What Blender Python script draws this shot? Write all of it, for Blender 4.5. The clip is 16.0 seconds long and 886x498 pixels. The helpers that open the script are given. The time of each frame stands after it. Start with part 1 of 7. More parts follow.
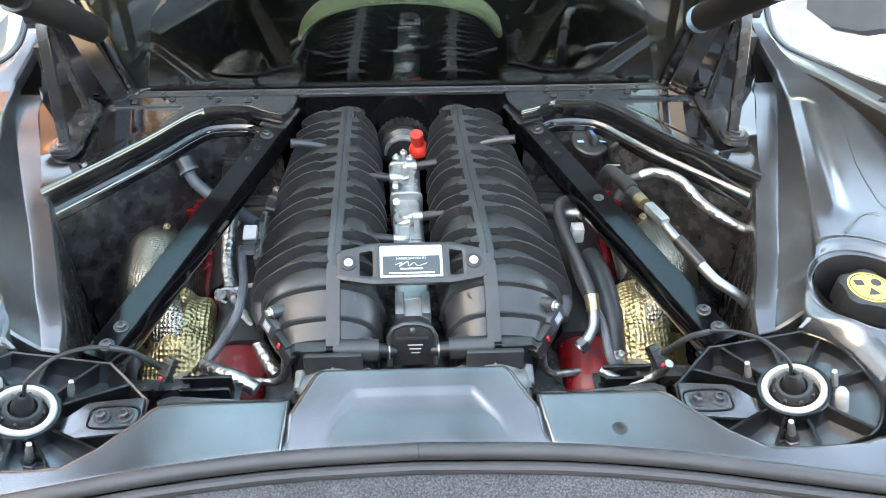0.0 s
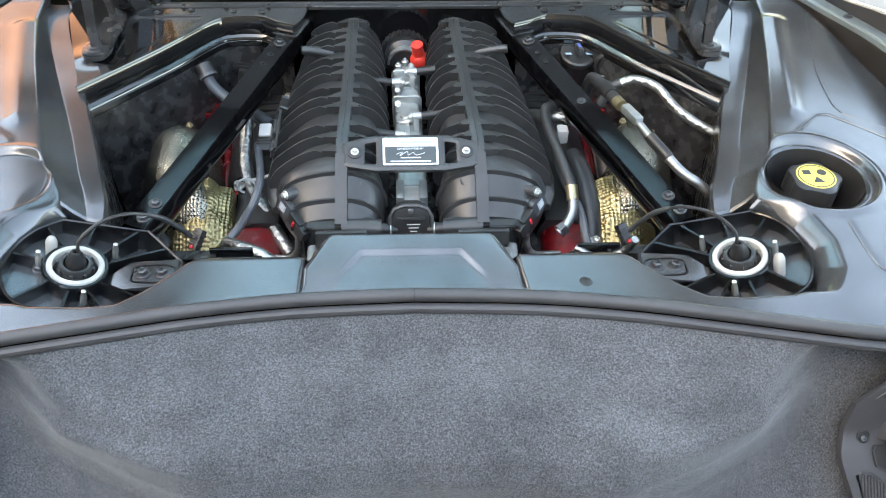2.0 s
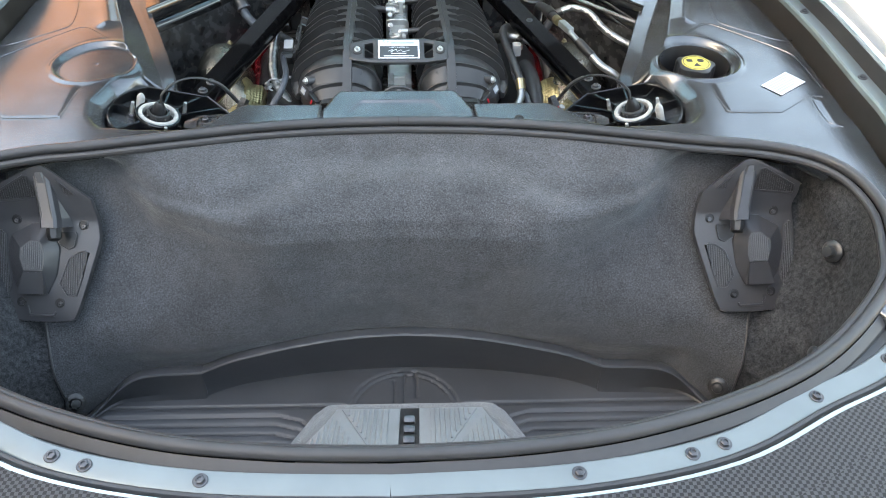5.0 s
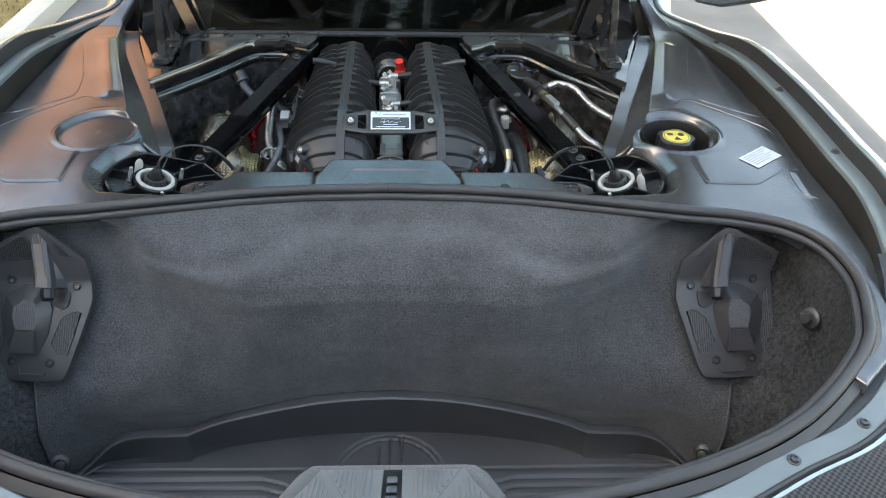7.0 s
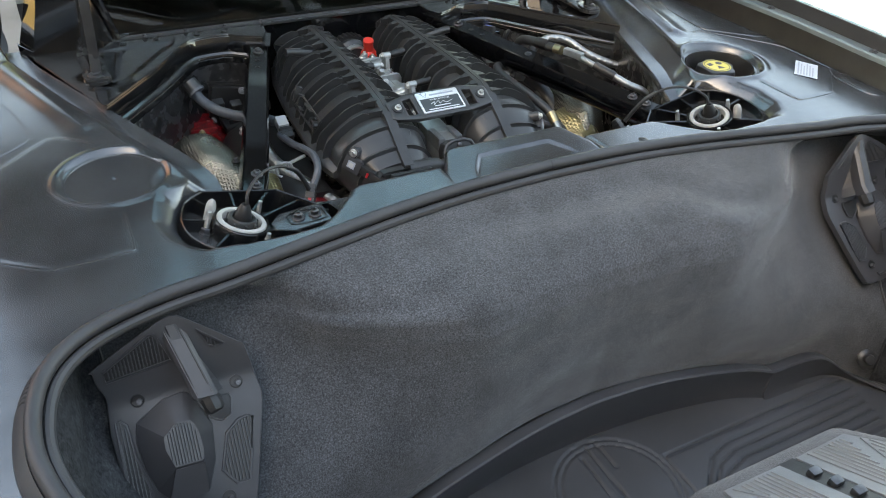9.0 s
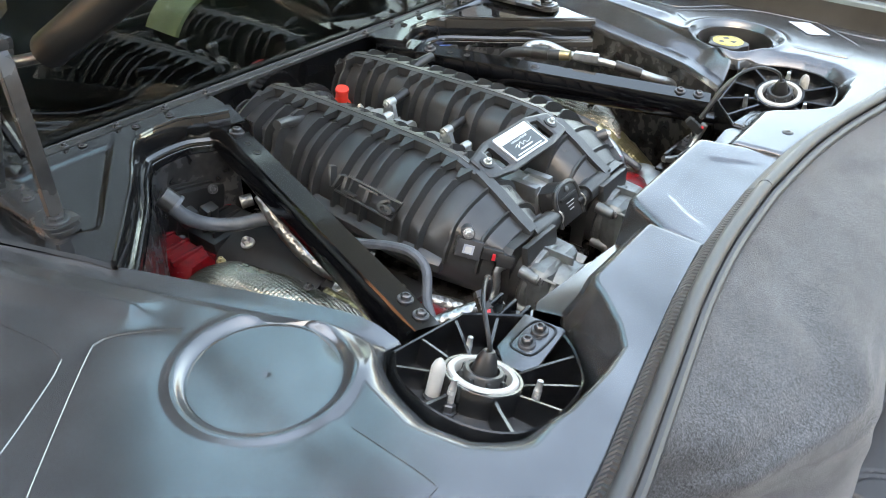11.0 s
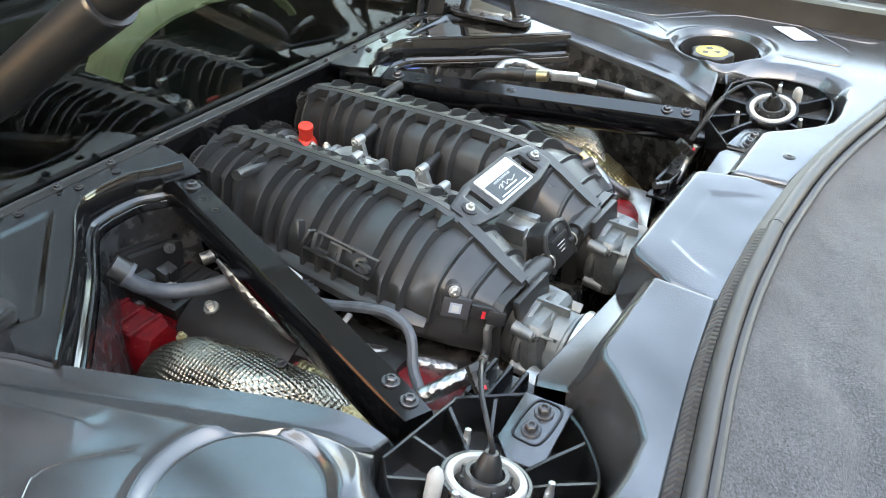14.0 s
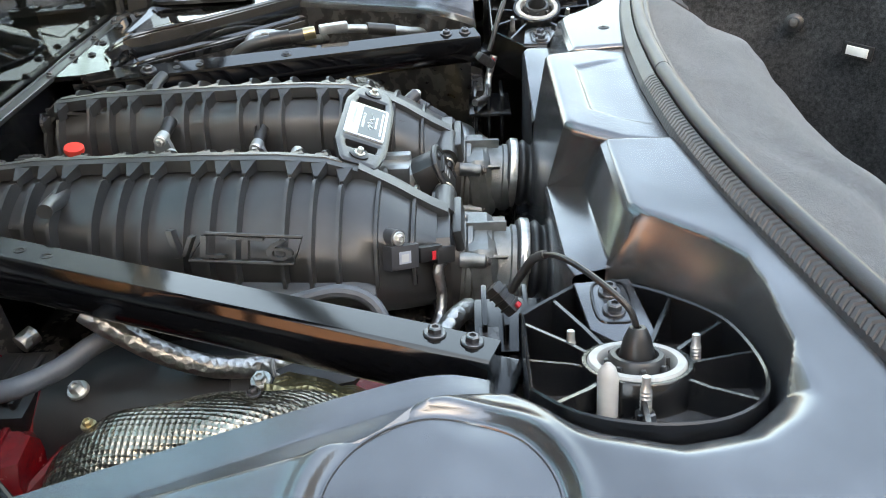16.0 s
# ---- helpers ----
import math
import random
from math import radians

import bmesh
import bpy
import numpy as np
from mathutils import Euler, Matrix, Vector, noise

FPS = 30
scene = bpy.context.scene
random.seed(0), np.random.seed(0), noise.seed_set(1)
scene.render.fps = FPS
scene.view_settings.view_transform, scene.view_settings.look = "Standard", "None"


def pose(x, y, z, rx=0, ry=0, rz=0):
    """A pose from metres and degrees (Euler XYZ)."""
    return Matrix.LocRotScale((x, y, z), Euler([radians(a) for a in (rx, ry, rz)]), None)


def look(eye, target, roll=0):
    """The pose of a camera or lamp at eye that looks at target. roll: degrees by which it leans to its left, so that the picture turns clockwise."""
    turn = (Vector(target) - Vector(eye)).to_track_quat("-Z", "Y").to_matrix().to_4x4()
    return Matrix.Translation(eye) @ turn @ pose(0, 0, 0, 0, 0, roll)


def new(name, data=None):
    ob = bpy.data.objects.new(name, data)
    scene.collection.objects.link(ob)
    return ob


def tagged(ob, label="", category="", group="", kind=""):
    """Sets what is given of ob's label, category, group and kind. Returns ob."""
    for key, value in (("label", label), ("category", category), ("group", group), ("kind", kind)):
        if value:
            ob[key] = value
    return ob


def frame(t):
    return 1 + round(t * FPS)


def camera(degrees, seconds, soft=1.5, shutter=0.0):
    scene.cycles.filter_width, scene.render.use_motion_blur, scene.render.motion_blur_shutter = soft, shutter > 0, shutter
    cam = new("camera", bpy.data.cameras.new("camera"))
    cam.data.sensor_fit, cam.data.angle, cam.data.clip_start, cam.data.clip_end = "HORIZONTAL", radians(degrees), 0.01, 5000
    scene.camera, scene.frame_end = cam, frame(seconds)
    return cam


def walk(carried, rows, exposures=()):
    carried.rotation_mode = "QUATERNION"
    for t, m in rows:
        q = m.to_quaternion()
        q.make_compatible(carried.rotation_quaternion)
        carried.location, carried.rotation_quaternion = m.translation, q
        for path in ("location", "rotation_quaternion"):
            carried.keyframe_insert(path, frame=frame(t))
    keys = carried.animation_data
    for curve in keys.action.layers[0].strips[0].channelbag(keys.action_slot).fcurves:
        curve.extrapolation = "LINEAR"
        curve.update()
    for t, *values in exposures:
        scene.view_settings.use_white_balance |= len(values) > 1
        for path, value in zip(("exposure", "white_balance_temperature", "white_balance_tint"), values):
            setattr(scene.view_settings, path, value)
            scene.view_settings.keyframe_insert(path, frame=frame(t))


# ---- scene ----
cam = camera(59.3, 16.0, soft=1.0)

PATH = [
    (0, (0.006, -0.624, 1.636), (0.065, 0.911, 0.355), 0.1),
    (0.5, (0.004, -0.626, 1.638), (0.059, 0.904, 0.35), 0.1),
    (1, (0.004, -0.636, 1.64), (0.055, 0.867, 0.321), 0.1),
    (1.5, (0.004, -0.702, 1.651), (0.051, 0.763, 0.29), 0.3),
    (2, (0.012, -0.799, 1.665), (0.062, 0.642, 0.279), 0.6),
    (2.5, (0.025, -0.918, 1.678), (0.08, 0.517, 0.286), 0.8),
    (3, (0.014, -1.04, 1.675), (0.074, 0.407, 0.296), 0.7),
    (3.5, (-0.01, -1.157, 1.674), (0.046, 0.299, 0.305), 0.4),
    (4, (-0.01, -1.249, 1.686), (0.044, 0.204, 0.313), 0.4),
    (4.2, (0.004, -1.277, 1.697), (0.053, 0.171, 0.318), 0.3),
    (6.3, (0.058, -1.389, 1.739), (0.115, 0.174, 0.493), 1.0),
    (6.5, (0.06, -1.385, 1.74), (0.116, 0.184, 0.502), 1.0),
    (7, (0.056, -1.386, 1.737), (0.121, 0.21, 0.534), 1.4),
    (7.5, (0.044, -1.354, 1.689), (0.166, 0.261, 0.516), 2.4),
    (8, (-0.113, -1.303, 1.651), (0.159, 0.295, 0.48), 2.9),
    (8.2, (-0.229, -1.264, 1.635), (0.129, 0.313, 0.459), 3.1),
    (10.3, (-1.078, -0.505, 1.465), (0.171, 0.527, 0.292), 2.5),
    (10.5, (-1.057, -0.439, 1.449), (0.214, 0.579, 0.288), 2.2),
    (11, (-0.991, -0.314, 1.439), (0.333, 0.664, 0.303), 1.8),
    (11.5, (-0.945, -0.263, 1.457), (0.411, 0.681, 0.329), 1.5),
    (12, (-0.907, -0.24, 1.457), (0.461, 0.677, 0.323), 1.3),
    (12.5, (-0.895, -0.227, 1.452), (0.48, 0.678, 0.317), 1.3),
    (13, (-0.89, -0.221, 1.455), (0.483, 0.675, 0.309), 1.2),
    (13.5, (-0.885, -0.22, 1.454), (0.489, 0.675, 0.309), 1.2),
    (14, (-0.891, -0.224, 1.451), (0.467, 0.693, 0.304), 0.0),
    (14.5, (-0.91, -0.236, 1.423), (0.478, 0.626, 0.27), -1.6),
    (15, (-0.934, -0.171, 1.367), (0.547, 0.52, 0.213), -2.5),
    (15.5, (-0.977, -0.023, 1.346), (0.64, 0.355, 0.232), -2.6),
    (16, (-0.952, 0.126, 1.289), (0.718, 0.21, 0.192), -3.3),
]
LIGHT = [(0, 4.14, 9700, 7), (1, 4.07, 9700, 7), (2, 3.86, 9800, 7), (3, 4.0, 10000, 7), (4.2, 3.95, 10000, 7), (6.3, 3.0, 9900, 7), (7, 3.05, 9900, 7), (7.6, 2.75, 10000, 7), (8.2, 2.55, 10100, 7), (10.3, 3.97, 10200, 8), (11.2, 3.83, 10200, 8), (13.8, 3.87, 10200, 8), (14.5, 4.12, 10200, 8), (15, 4.09, 10400, 8), (16, 3.64, 10300, 8)]
walk(cam, [(t, look(eye, target, roll)) for t, eye, target, roll in PATH], LIGHT)

# ---- world, sun and exposure ----
SUN_ELEV, SUN_FROM = 38.0, 250.0  # degrees; compass bearing of the sun, clockwise from +y
world = bpy.data.worlds.new("sky")
scene.world = world
world.use_nodes = True
wn = world.node_tree
sky = wn.nodes.new("ShaderNodeTexSky")
sky.sky_type, sky.sun_disc = "NISHITA", False
sky.sun_elevation, sky.sun_rotation = radians(SUN_ELEV), radians(SUN_FROM)
wn.nodes["Background"].inputs["Strength"].default_value = 0.15
wn.links.new(sky.outputs["Color"], wn.nodes["Background"].inputs["Color"])
sun = bpy.data.lights.new("sun", "SUN")
sun.energy, sun.angle, sun.color = 4.0, radians(0.5), (1.0, 0.93, 0.82)
sun_ob = new("sun", sun)
a, e = radians(SUN_FROM), radians(SUN_ELEV)
sun_ob.matrix_world = look((math.sin(a) * math.cos(e) * 30, math.cos(a) * math.cos(e) * 30, math.sin(e) * 30), (0, 0, 0))

# ---- materials ----
def mat(name, base, rough=0.5, metal=0.0, vary=0.15, scale=30.0, bump=0.0, bscale=400.0, rvary=0.1, coat=0.0, spec=0.5, stretch=None, dust=0.0):
    """A surface with two scales of variation: cloudy stains and fine grain."""
    m = bpy.data.materials.new(name)
    m.use_nodes = True
    nt = m.node_tree
    b = nt.nodes["Principled BSDF"]
    b.inputs["Metallic"].default_value = metal
    b.inputs["Coat Weight"].default_value = coat
    b.inputs["Coat Roughness"].default_value = 0.08
    b.inputs["Specular IOR Level"].default_value = spec
    co = nt.nodes.new("ShaderNodeTexCoord")
    src = co.outputs["Object"]
    if stretch:
        mp = nt.nodes.new("ShaderNodeMapping")
        mp.inputs["Scale"].default_value = stretch
        nt.links.new(src, mp.inputs["Vector"])
        src = mp.outputs["Vector"]
    n1 = nt.nodes.new("ShaderNodeTexNoise")
    n1.inputs["Scale"].default_value, n1.inputs["Detail"].default_value = scale, 6
    nt.links.new(src, n1.inputs["Vector"])
    ramp = nt.nodes.new("ShaderNodeMapRange")
    ramp.inputs["From Min"].default_value, ramp.inputs["From Max"].default_value = 0.3, 0.7
    nt.links.new(n1.outputs["Fac"], ramp.inputs["Value"])
    mix = nt.nodes.new("ShaderNodeMix")
    mix.data_type = "RGBA"
    lo = [max(0.0, c * (1 - vary)) for c in base]
    hi = [min(1.0, c * (1 + vary) + dust) for c in base]
    mix.inputs["A"].default_value, mix.inputs["B"].default_value = (*lo, 1), (*hi, 1)
    nt.links.new(ramp.outputs["Result"], mix.inputs["Factor"])
    nt.links.new(mix.outputs["Result"], b.inputs["Base Color"])
    rr = nt.nodes.new("ShaderNodeMapRange")
    rr.inputs["To Min"].default_value, rr.inputs["To Max"].default_value = max(0.02, rough - rvary), min(1.0, rough + rvary)
    nt.links.new(n1.outputs["Fac"], rr.inputs["Value"])
    nt.links.new(rr.outputs["Result"], b.inputs["Roughness"])
    if bump:
        n2 = nt.nodes.new("ShaderNodeTexNoise")
        n2.inputs["Scale"].default_value, n2.inputs["Detail"].default_value = bscale, 3
        nt.links.new(src, n2.inputs["Vector"])
        bp = nt.nodes.new("ShaderNodeBump")
        bp.inputs["Strength"].default_value, bp.inputs["Distance"].default_value = bump, 0.002
        nt.links.new(n2.outputs["Fac"], bp.inputs["Height"])
        nt.links.new(bp.outputs["Normal"], b.inputs["Normal"])
    return m


def add_bump(m, tex, out, strength, distance=0.002, invert=False):
    """Lays one more relief under whatever relief the material has."""
    nt = m.node_tree
    b = nt.nodes["Principled BSDF"]
    bp = nt.nodes.new("ShaderNodeBump")
    bp.invert = invert
    bp.inputs["Strength"].default_value, bp.inputs["Distance"].default_value = strength, distance
    nt.links.new(tex.outputs[out], bp.inputs["Height"])
    old = b.inputs["Normal"].links[0].from_socket if b.inputs["Normal"].is_linked else None
    if old:
        nt.links.new(old, bp.inputs["Normal"])
    nt.links.new(bp.outputs["Normal"], b.inputs["Normal"])


def tex_node(m, kind, **values):
    nt = m.node_tree
    n = nt.nodes.new(kind)
    co = nt.nodes.new("ShaderNodeTexCoord")
    nt.links.new(co.outputs["Object"], n.inputs["Vector"])
    for k, v in values.items():
        n.inputs[k].default_value = v
    return n


def mottle(m, scale, low, high, detail=6.0, rough=0.65):
    """Uneven tone at a second, larger scale: nap, dust and wear."""
    nt = m.node_tree
    b = nt.nodes["Principled BSDF"]
    n = tex_node(m, "ShaderNodeTexNoise", Scale=scale, Detail=detail, Roughness=rough)
    rg = nt.nodes.new("ShaderNodeMapRange")
    rg.inputs["From Min"].default_value, rg.inputs["From Max"].default_value = 0.34, 0.66
    rg.inputs["To Min"].default_value, rg.inputs["To Max"].default_value = low, high
    nt.links.new(n.outputs["Fac"], rg.inputs["Value"])
    mul = nt.nodes.new("ShaderNodeMix")
    mul.data_type, mul.blend_type = "RGBA", "MULTIPLY"
    mul.inputs["Factor"].default_value = 1.0
    nt.links.new(b.inputs["Base Color"].links[0].from_socket, mul.inputs["A"])
    nt.links.new(rg.outputs["Result"], mul.inputs["B"])
    nt.links.new(mul.outputs["Result"], b.inputs["Base Color"])


SATIN = mat("satin_panel", (0.13, 0.135, 0.142), 0.22, 0.75, 0.2, 11.0, 0.012, 900.0, 0.07, coat=0.0, spec=0.55, dust=0.003)
SATIN.node_tree.nodes["Principled BSDF"].inputs["Specular Tint"].default_value = (0.76, 0.78, 0.81, 1)
mottle(SATIN, 7.0, 0.82, 1.16, 5.0, 0.6)
GUTTERM = mat("dark_brown_coating", (0.022, 0.019, 0.017), 0.35, 0.0, 0.25, 14.0, 0.05, 500.0, 0.1, dust=0.004)
HINGEM = mat("satin_black_steel", (0.06, 0.06, 0.062), 0.26, 0.6, 0.3, 25.0, 0.08, 500.0, 0.1, spec=0.6, dust=0.006)
GLOSS = mat("gloss_black_paint", (0.006, 0.006, 0.0065), 0.08, 0.0, 0.3, 20.0, 0.008, 300.0, 0.03, spec=1.0, dust=0.003)
BRACE = mat("gloss_black_tube", (0.0025, 0.0025, 0.003), 0.09, 0.0, 0.2, 20.0, 0.0, 300.0, 0.03, spec=0.42)
STRUTM = mat("matte_black_strut", (0.012, 0.012, 0.0125), 0.5, 0.0, 0.15, 30.0, 0.05, 900.0, 0.05, spec=0.25)
DUSTY = mat("dusty_black_sheet", (0.02, 0.02, 0.021), 0.26, 0.0, 0.6, 38.0, 0.1, 500.0, 0.15, dust=0.016)
PLASTIC = mat("black_plastic", (0.026, 0.027, 0.0285), 0.34, 0.0, 0.2, 25.0, 0.08, 1400.0, 0.06, spec=0.55, dust=0.003)
PLASTIC_DARK = mat("dark_plastic", (0.014, 0.014, 0.015), 0.42, 0.0, 0.3, 40.0, 0.1, 900.0)
CAST = mat("black_coated_casting", (0.006, 0.0063, 0.007), 0.18, 0.05, 0.3, 30.0, 0.1, 350.0, 0.06, dust=0.002)
RUBBER = mat("seal_rubber", (0.036, 0.036, 0.039), 0.48, 0.0, 0.15, 20.0, 0.1, 700.0)
BOOT = mat("boot_rubber", (0.0132, 0.0132, 0.0143), 0.4, 0.0, 0.2, 60.0)
MATPL = mat("tray_plastic", (0.056, 0.058, 0.064), 0.38, 0.0, 0.12, 9.0, 0.15, 1100.0, 0.06)
TRIM = mat("bracket_plastic", (0.042, 0.042, 0.046), 0.36, 0.0, 0.1, 30.0, 0.08, 1500.0)
ALU = mat("cast_aluminium", (0.30, 0.315, 0.318), 0.4, 0.9, 0.16, 60.0, 0.3, 500.0, 0.1)
VALLEYM = mat("bright_cast_aluminium", (0.40, 0.42, 0.42), 0.46, 0.85, 0.14, 50.0, 0.25, 450.0, 0.1)
THROTTLEM = mat("grey_cast_throttle", (0.21, 0.225, 0.228), 0.52, 0.8, 0.2, 60.0, 0.3, 500.0, 0.1)
ALU_DULL = mat("dull_aluminium", (0.45, 0.4725, 0.48), 0.42, 0.85, 0.25, 45.0, 0.3, 400.0, 0.12)
ZINC = mat("zinc_fastener", (0.56, 0.56, 0.539), 0.35, 0.85, 0.2, 120.0)
DARKBOLT = mat("dark_bolt", (0.1, 0.1, 0.105), 0.35, 0.8, 0.25, 120.0)
WHITE = mat("white_plastic_ring", (0.36, 0.355, 0.34), 0.5, 0.0, 0.12, 60.0)
GREYPL = mat("grey_connector_plastic", (0.42, 0.42, 0.42), 0.5, 0.0, 0.1, 60.0)
RED = mat("red_crackle_paint", (0.16, 0.003, 0.006), 0.25, 0.0, 0.3, 50.0, 0.5, 900.0, 0.08, coat=0.2)
REDCAP = mat("red_rubber_cap", (0.744, 0.042, 0.03), 0.5, 0.0, 0.12, 60.0)
PAINT = mat("pale_grey_green_paint", (0.38, 0.47, 0.48), 0.25, 0.2, 0.05, 5.0, 0.0, 400.0, 0.04, coat=1.0)
RAILP = mat("grey_green_primer_rail", (0.145, 0.178, 0.186), 0.32, 0.1, 0.1, 10.0, 0.0, 400.0, 0.08, coat=0.3)
HOSE = mat("grey_hose", (0.07, 0.079, 0.092), 0.45, 0.0, 0.2, 60.0, 0.1, 500.0)
HOSEB = mat("black_hose", (0.026, 0.0273, 0.0299), 0.42, 0.0, 0.25, 60.0, 0.1, 500.0)
YELLOW = mat("yellow_print", (0.6, 0.49, 0.1), 0.5, 0.0, 0.06, 60.0)
BLUE = mat("blue_print", (0.1, 0.2, 0.62), 0.5, 0.0, 0.06, 60.0)
PALEBLUE = mat("pale_blue_print", (0.35, 0.55, 0.75), 0.5, 0.0, 0.06, 60.0)
LABEL = mat("label_paper", (0.5, 0.535, 0.6), 0.45, 0.0, 0.05, 60.0)
LABELINK = mat("label_ink", (0.3, 0.33, 0.38), 0.5)
SILVER = mat("silver_plate", (0.713, 0.7245, 0.736), 0.3, 0.6, 0.05, 80.0, stretch=(1, 14, 1))
PLATEBLK = mat("plate_dark_field", (0.05, 0.06, 0.065), 0.35, 0.3, 0.08, 80.0)
REDCLIP = mat("red_clip", (0.55, 0.02, 0.03), 0.4)
BRASS = mat("brass_fitting", (0.38, 0.32, 0.2), 0.32, 0.9, 0.15, 80.0)
LAMPM = mat("lamp_lens", (0.8, 0.8, 0.78), 0.3)
COVERPL = mat("grey_cover_plastic", (0.165, 0.173, 0.18), 0.42, 0.0, 0.1, 20.0, 0.15, 1100.0, 0.06)
LEATHER = mat("cabin_trim", (0.02, 0.02, 0.021), 0.5, 0.0, 0.2, 20.0)

CARPET = mat("charcoal_carpet", (0.066, 0.07, 0.0765), 0.95, 0.0, 0.5, 400.0, 0.55, 700.0, 0.03, spec=0.12)
CARPET.node_tree.nodes["Principled BSDF"].inputs["Sheen Weight"].default_value = 0.3
add_bump(CARPET, tex_node(CARPET, "ShaderNodeTexNoise", Scale=420.0, Detail=2.0), "Fac", 0.18, 0.003)
add_bump(CARPET, tex_node(CARPET, "ShaderNodeTexNoise", Scale=11.0, Detail=4.0), "Fac", 0.16, 0.02)

mottle(CARPET, 9.0, 0.72, 1.16, 9.0, 0.72)
mottle(CARPET, 480.0, 0.7, 1.25, 2.0)

# Smoother side felt; its tone is darkened for the shaded side walls too.
FELT = mat("shaded_side_felt", (0.04, 0.042, 0.0455), 0.95, 0.0, 0.4, 120.0, 0.8, 520.0, 0.03, spec=0.1)
add_bump(FELT, tex_node(FELT, "ShaderNodeTexNoise", Scale=16.0, Detail=4.0), "Fac", 0.15, 0.02)
mottle(FELT, 11.0, 0.7, 1.3, 9.0, 0.75)
mottle(FELT, 360.0, 0.7, 1.3, 2.0)

FOIL = mat("aluminium_foil_sleeve", (0.36, 0.36, 0.352), 0.36, 0.95, 0.3, 90.0, 0.45, 160.0, 0.08)
add_bump(FOIL, tex_node(FOIL, "ShaderNodeTexVoronoi", Scale=120.0), "Distance", 0.6, 0.003)

SHIELD = mat("embossed_heat_shield", (0.27, 0.25, 0.205), 0.25, 0.95, 0.45, 18.0, 0.0, 60.0, 0.08)
n = tex_node(SHIELD, "ShaderNodeTexVoronoi", Scale=185.0, Randomness=0.12)
add_bump(SHIELD, n, "Distance", 1.0, 0.0022)
GOLDFOIL = mat("golden_heat_foil", (0.33, 0.265, 0.14), 0.32, 0.95, 0.4, 26.0, 0.0, 60.0, 0.08)
add_bump(GOLDFOIL, tex_node(GOLDFOIL, "ShaderNodeTexVoronoi", Scale=150.0, Randomness=0.15), "Distance", 1.0, 0.0024)
add_bump(GOLDFOIL, tex_node(GOLDFOIL, "ShaderNodeTexNoise", Scale=13.0, Detail=2.0), "Fac", 0.5, 0.014)
# Pale green with the dome's lit look put into the colour.
DOMEM = mat("lit_dome_green", (0.405, 0.465, 0.3), 0.6, 0.0, 0.12, 20.0)

CARBON = mat("carbon_weave", (0.02, 0.021, 0.023), 0.5, 0.0, 0.2, 20.0, spec=0.3)
n = tex_node(CARBON, "ShaderNodeTexChecker", Scale=210.0)
n.inputs["Color1"].default_value, n.inputs["Color2"].default_value = (0.012, 0.012, 0.013, 1), (0.05, 0.05, 0.053, 1)
CARBON.node_tree.links.new(n.outputs["Color"], CARBON.node_tree.nodes["Principled BSDF"].inputs["Base Color"])
add_bump(CARBON, n, "Fac", 0.5, 0.001)

ASPHALT = mat("asphalt", (0.17, 0.165, 0.16), 0.85, 0.0, 0.25, 2.0, 0.6, 180.0)
CONCRETE = mat("sunlit_concrete", (0.55, 0.52, 0.46), 0.85, 0.0, 0.12, 1.2, 0.4, 120.0)
GRASSM = mat("dry_grass", (0.24, 0.19, 0.09), 0.95, 0.0, 0.45, 6.0, 1.0, 60.0, spec=0.1)
# Darker, greyer copy of the brick, so these walls reflect as if shaded.
SHADEBRICK = mat("darkened_brick", (0.2, 0.165, 0.145), 0.85, 0.0, 0.3, 3.0, 0.5, 60.0)
BRICKM = mat("brick_wall", (0.42, 0.2, 0.13), 0.85, 0.0, 0.3, 3.0, 0.5, 60.0)
ROOFM = mat("roof_shingle", (0.1, 0.09, 0.085), 0.9, 0.0, 0.3, 5.0, 0.5, 40.0)
LEAFM = mat("leaf_green", (0.1, 0.14, 0.035), 0.7, 0.0, 0.4, 2.0)


def glass(name, tint, rough=0.0, ior=1.52):
    m = bpy.data.materials.new(name)
    m.use_nodes = True
    b = m.node_tree.nodes["Principled BSDF"]
    b.inputs["Base Color"].default_value = (*tint, 1)
    b.inputs["Transmission Weight"].default_value = 1.0
    b.inputs["Roughness"].default_value, b.inputs["IOR"].default_value = rough, ior
    return m


TINTED = glass("tinted_glass", (0.45, 0.5, 0.44), 0.0, 1.8)
HATCHGLASS = glass("hatch_glass", (0.54, 0.83, 0.82))


# ---- mesh helpers ----
def spline(pts, n=8, closed=False):
    """Catmull-Rom through points of any dimension."""
    p = [np.array(q, float) for q in pts]
    k = len(p)
    out = []
    for i in range(k if closed else k - 1):
        a, b, c, d = (p[(i + j) % k] if closed else p[min(max(i + j, 0), k - 1)] for j in (-1, 0, 1, 2))
        for t in np.linspace(0, 1, n, endpoint=False):
            out.append(0.5 * (2 * b + (c - a) * t + (2 * a - 5 * b + 4 * c - d) * t**2 + (3 * b - a - 3 * c + d) * t**3))
    if not closed:
        out.append(p[-1])
    return out


def from_faces(verts, faces):
    bm = bmesh.new()
    vs = [bm.verts.new(tuple(v)) for v in verts]
    for f in faces:
        if len(set(f)) > 2:
            try:
                bm.faces.new([vs[i] for i in f])
            except ValueError:
                pass
    return bm


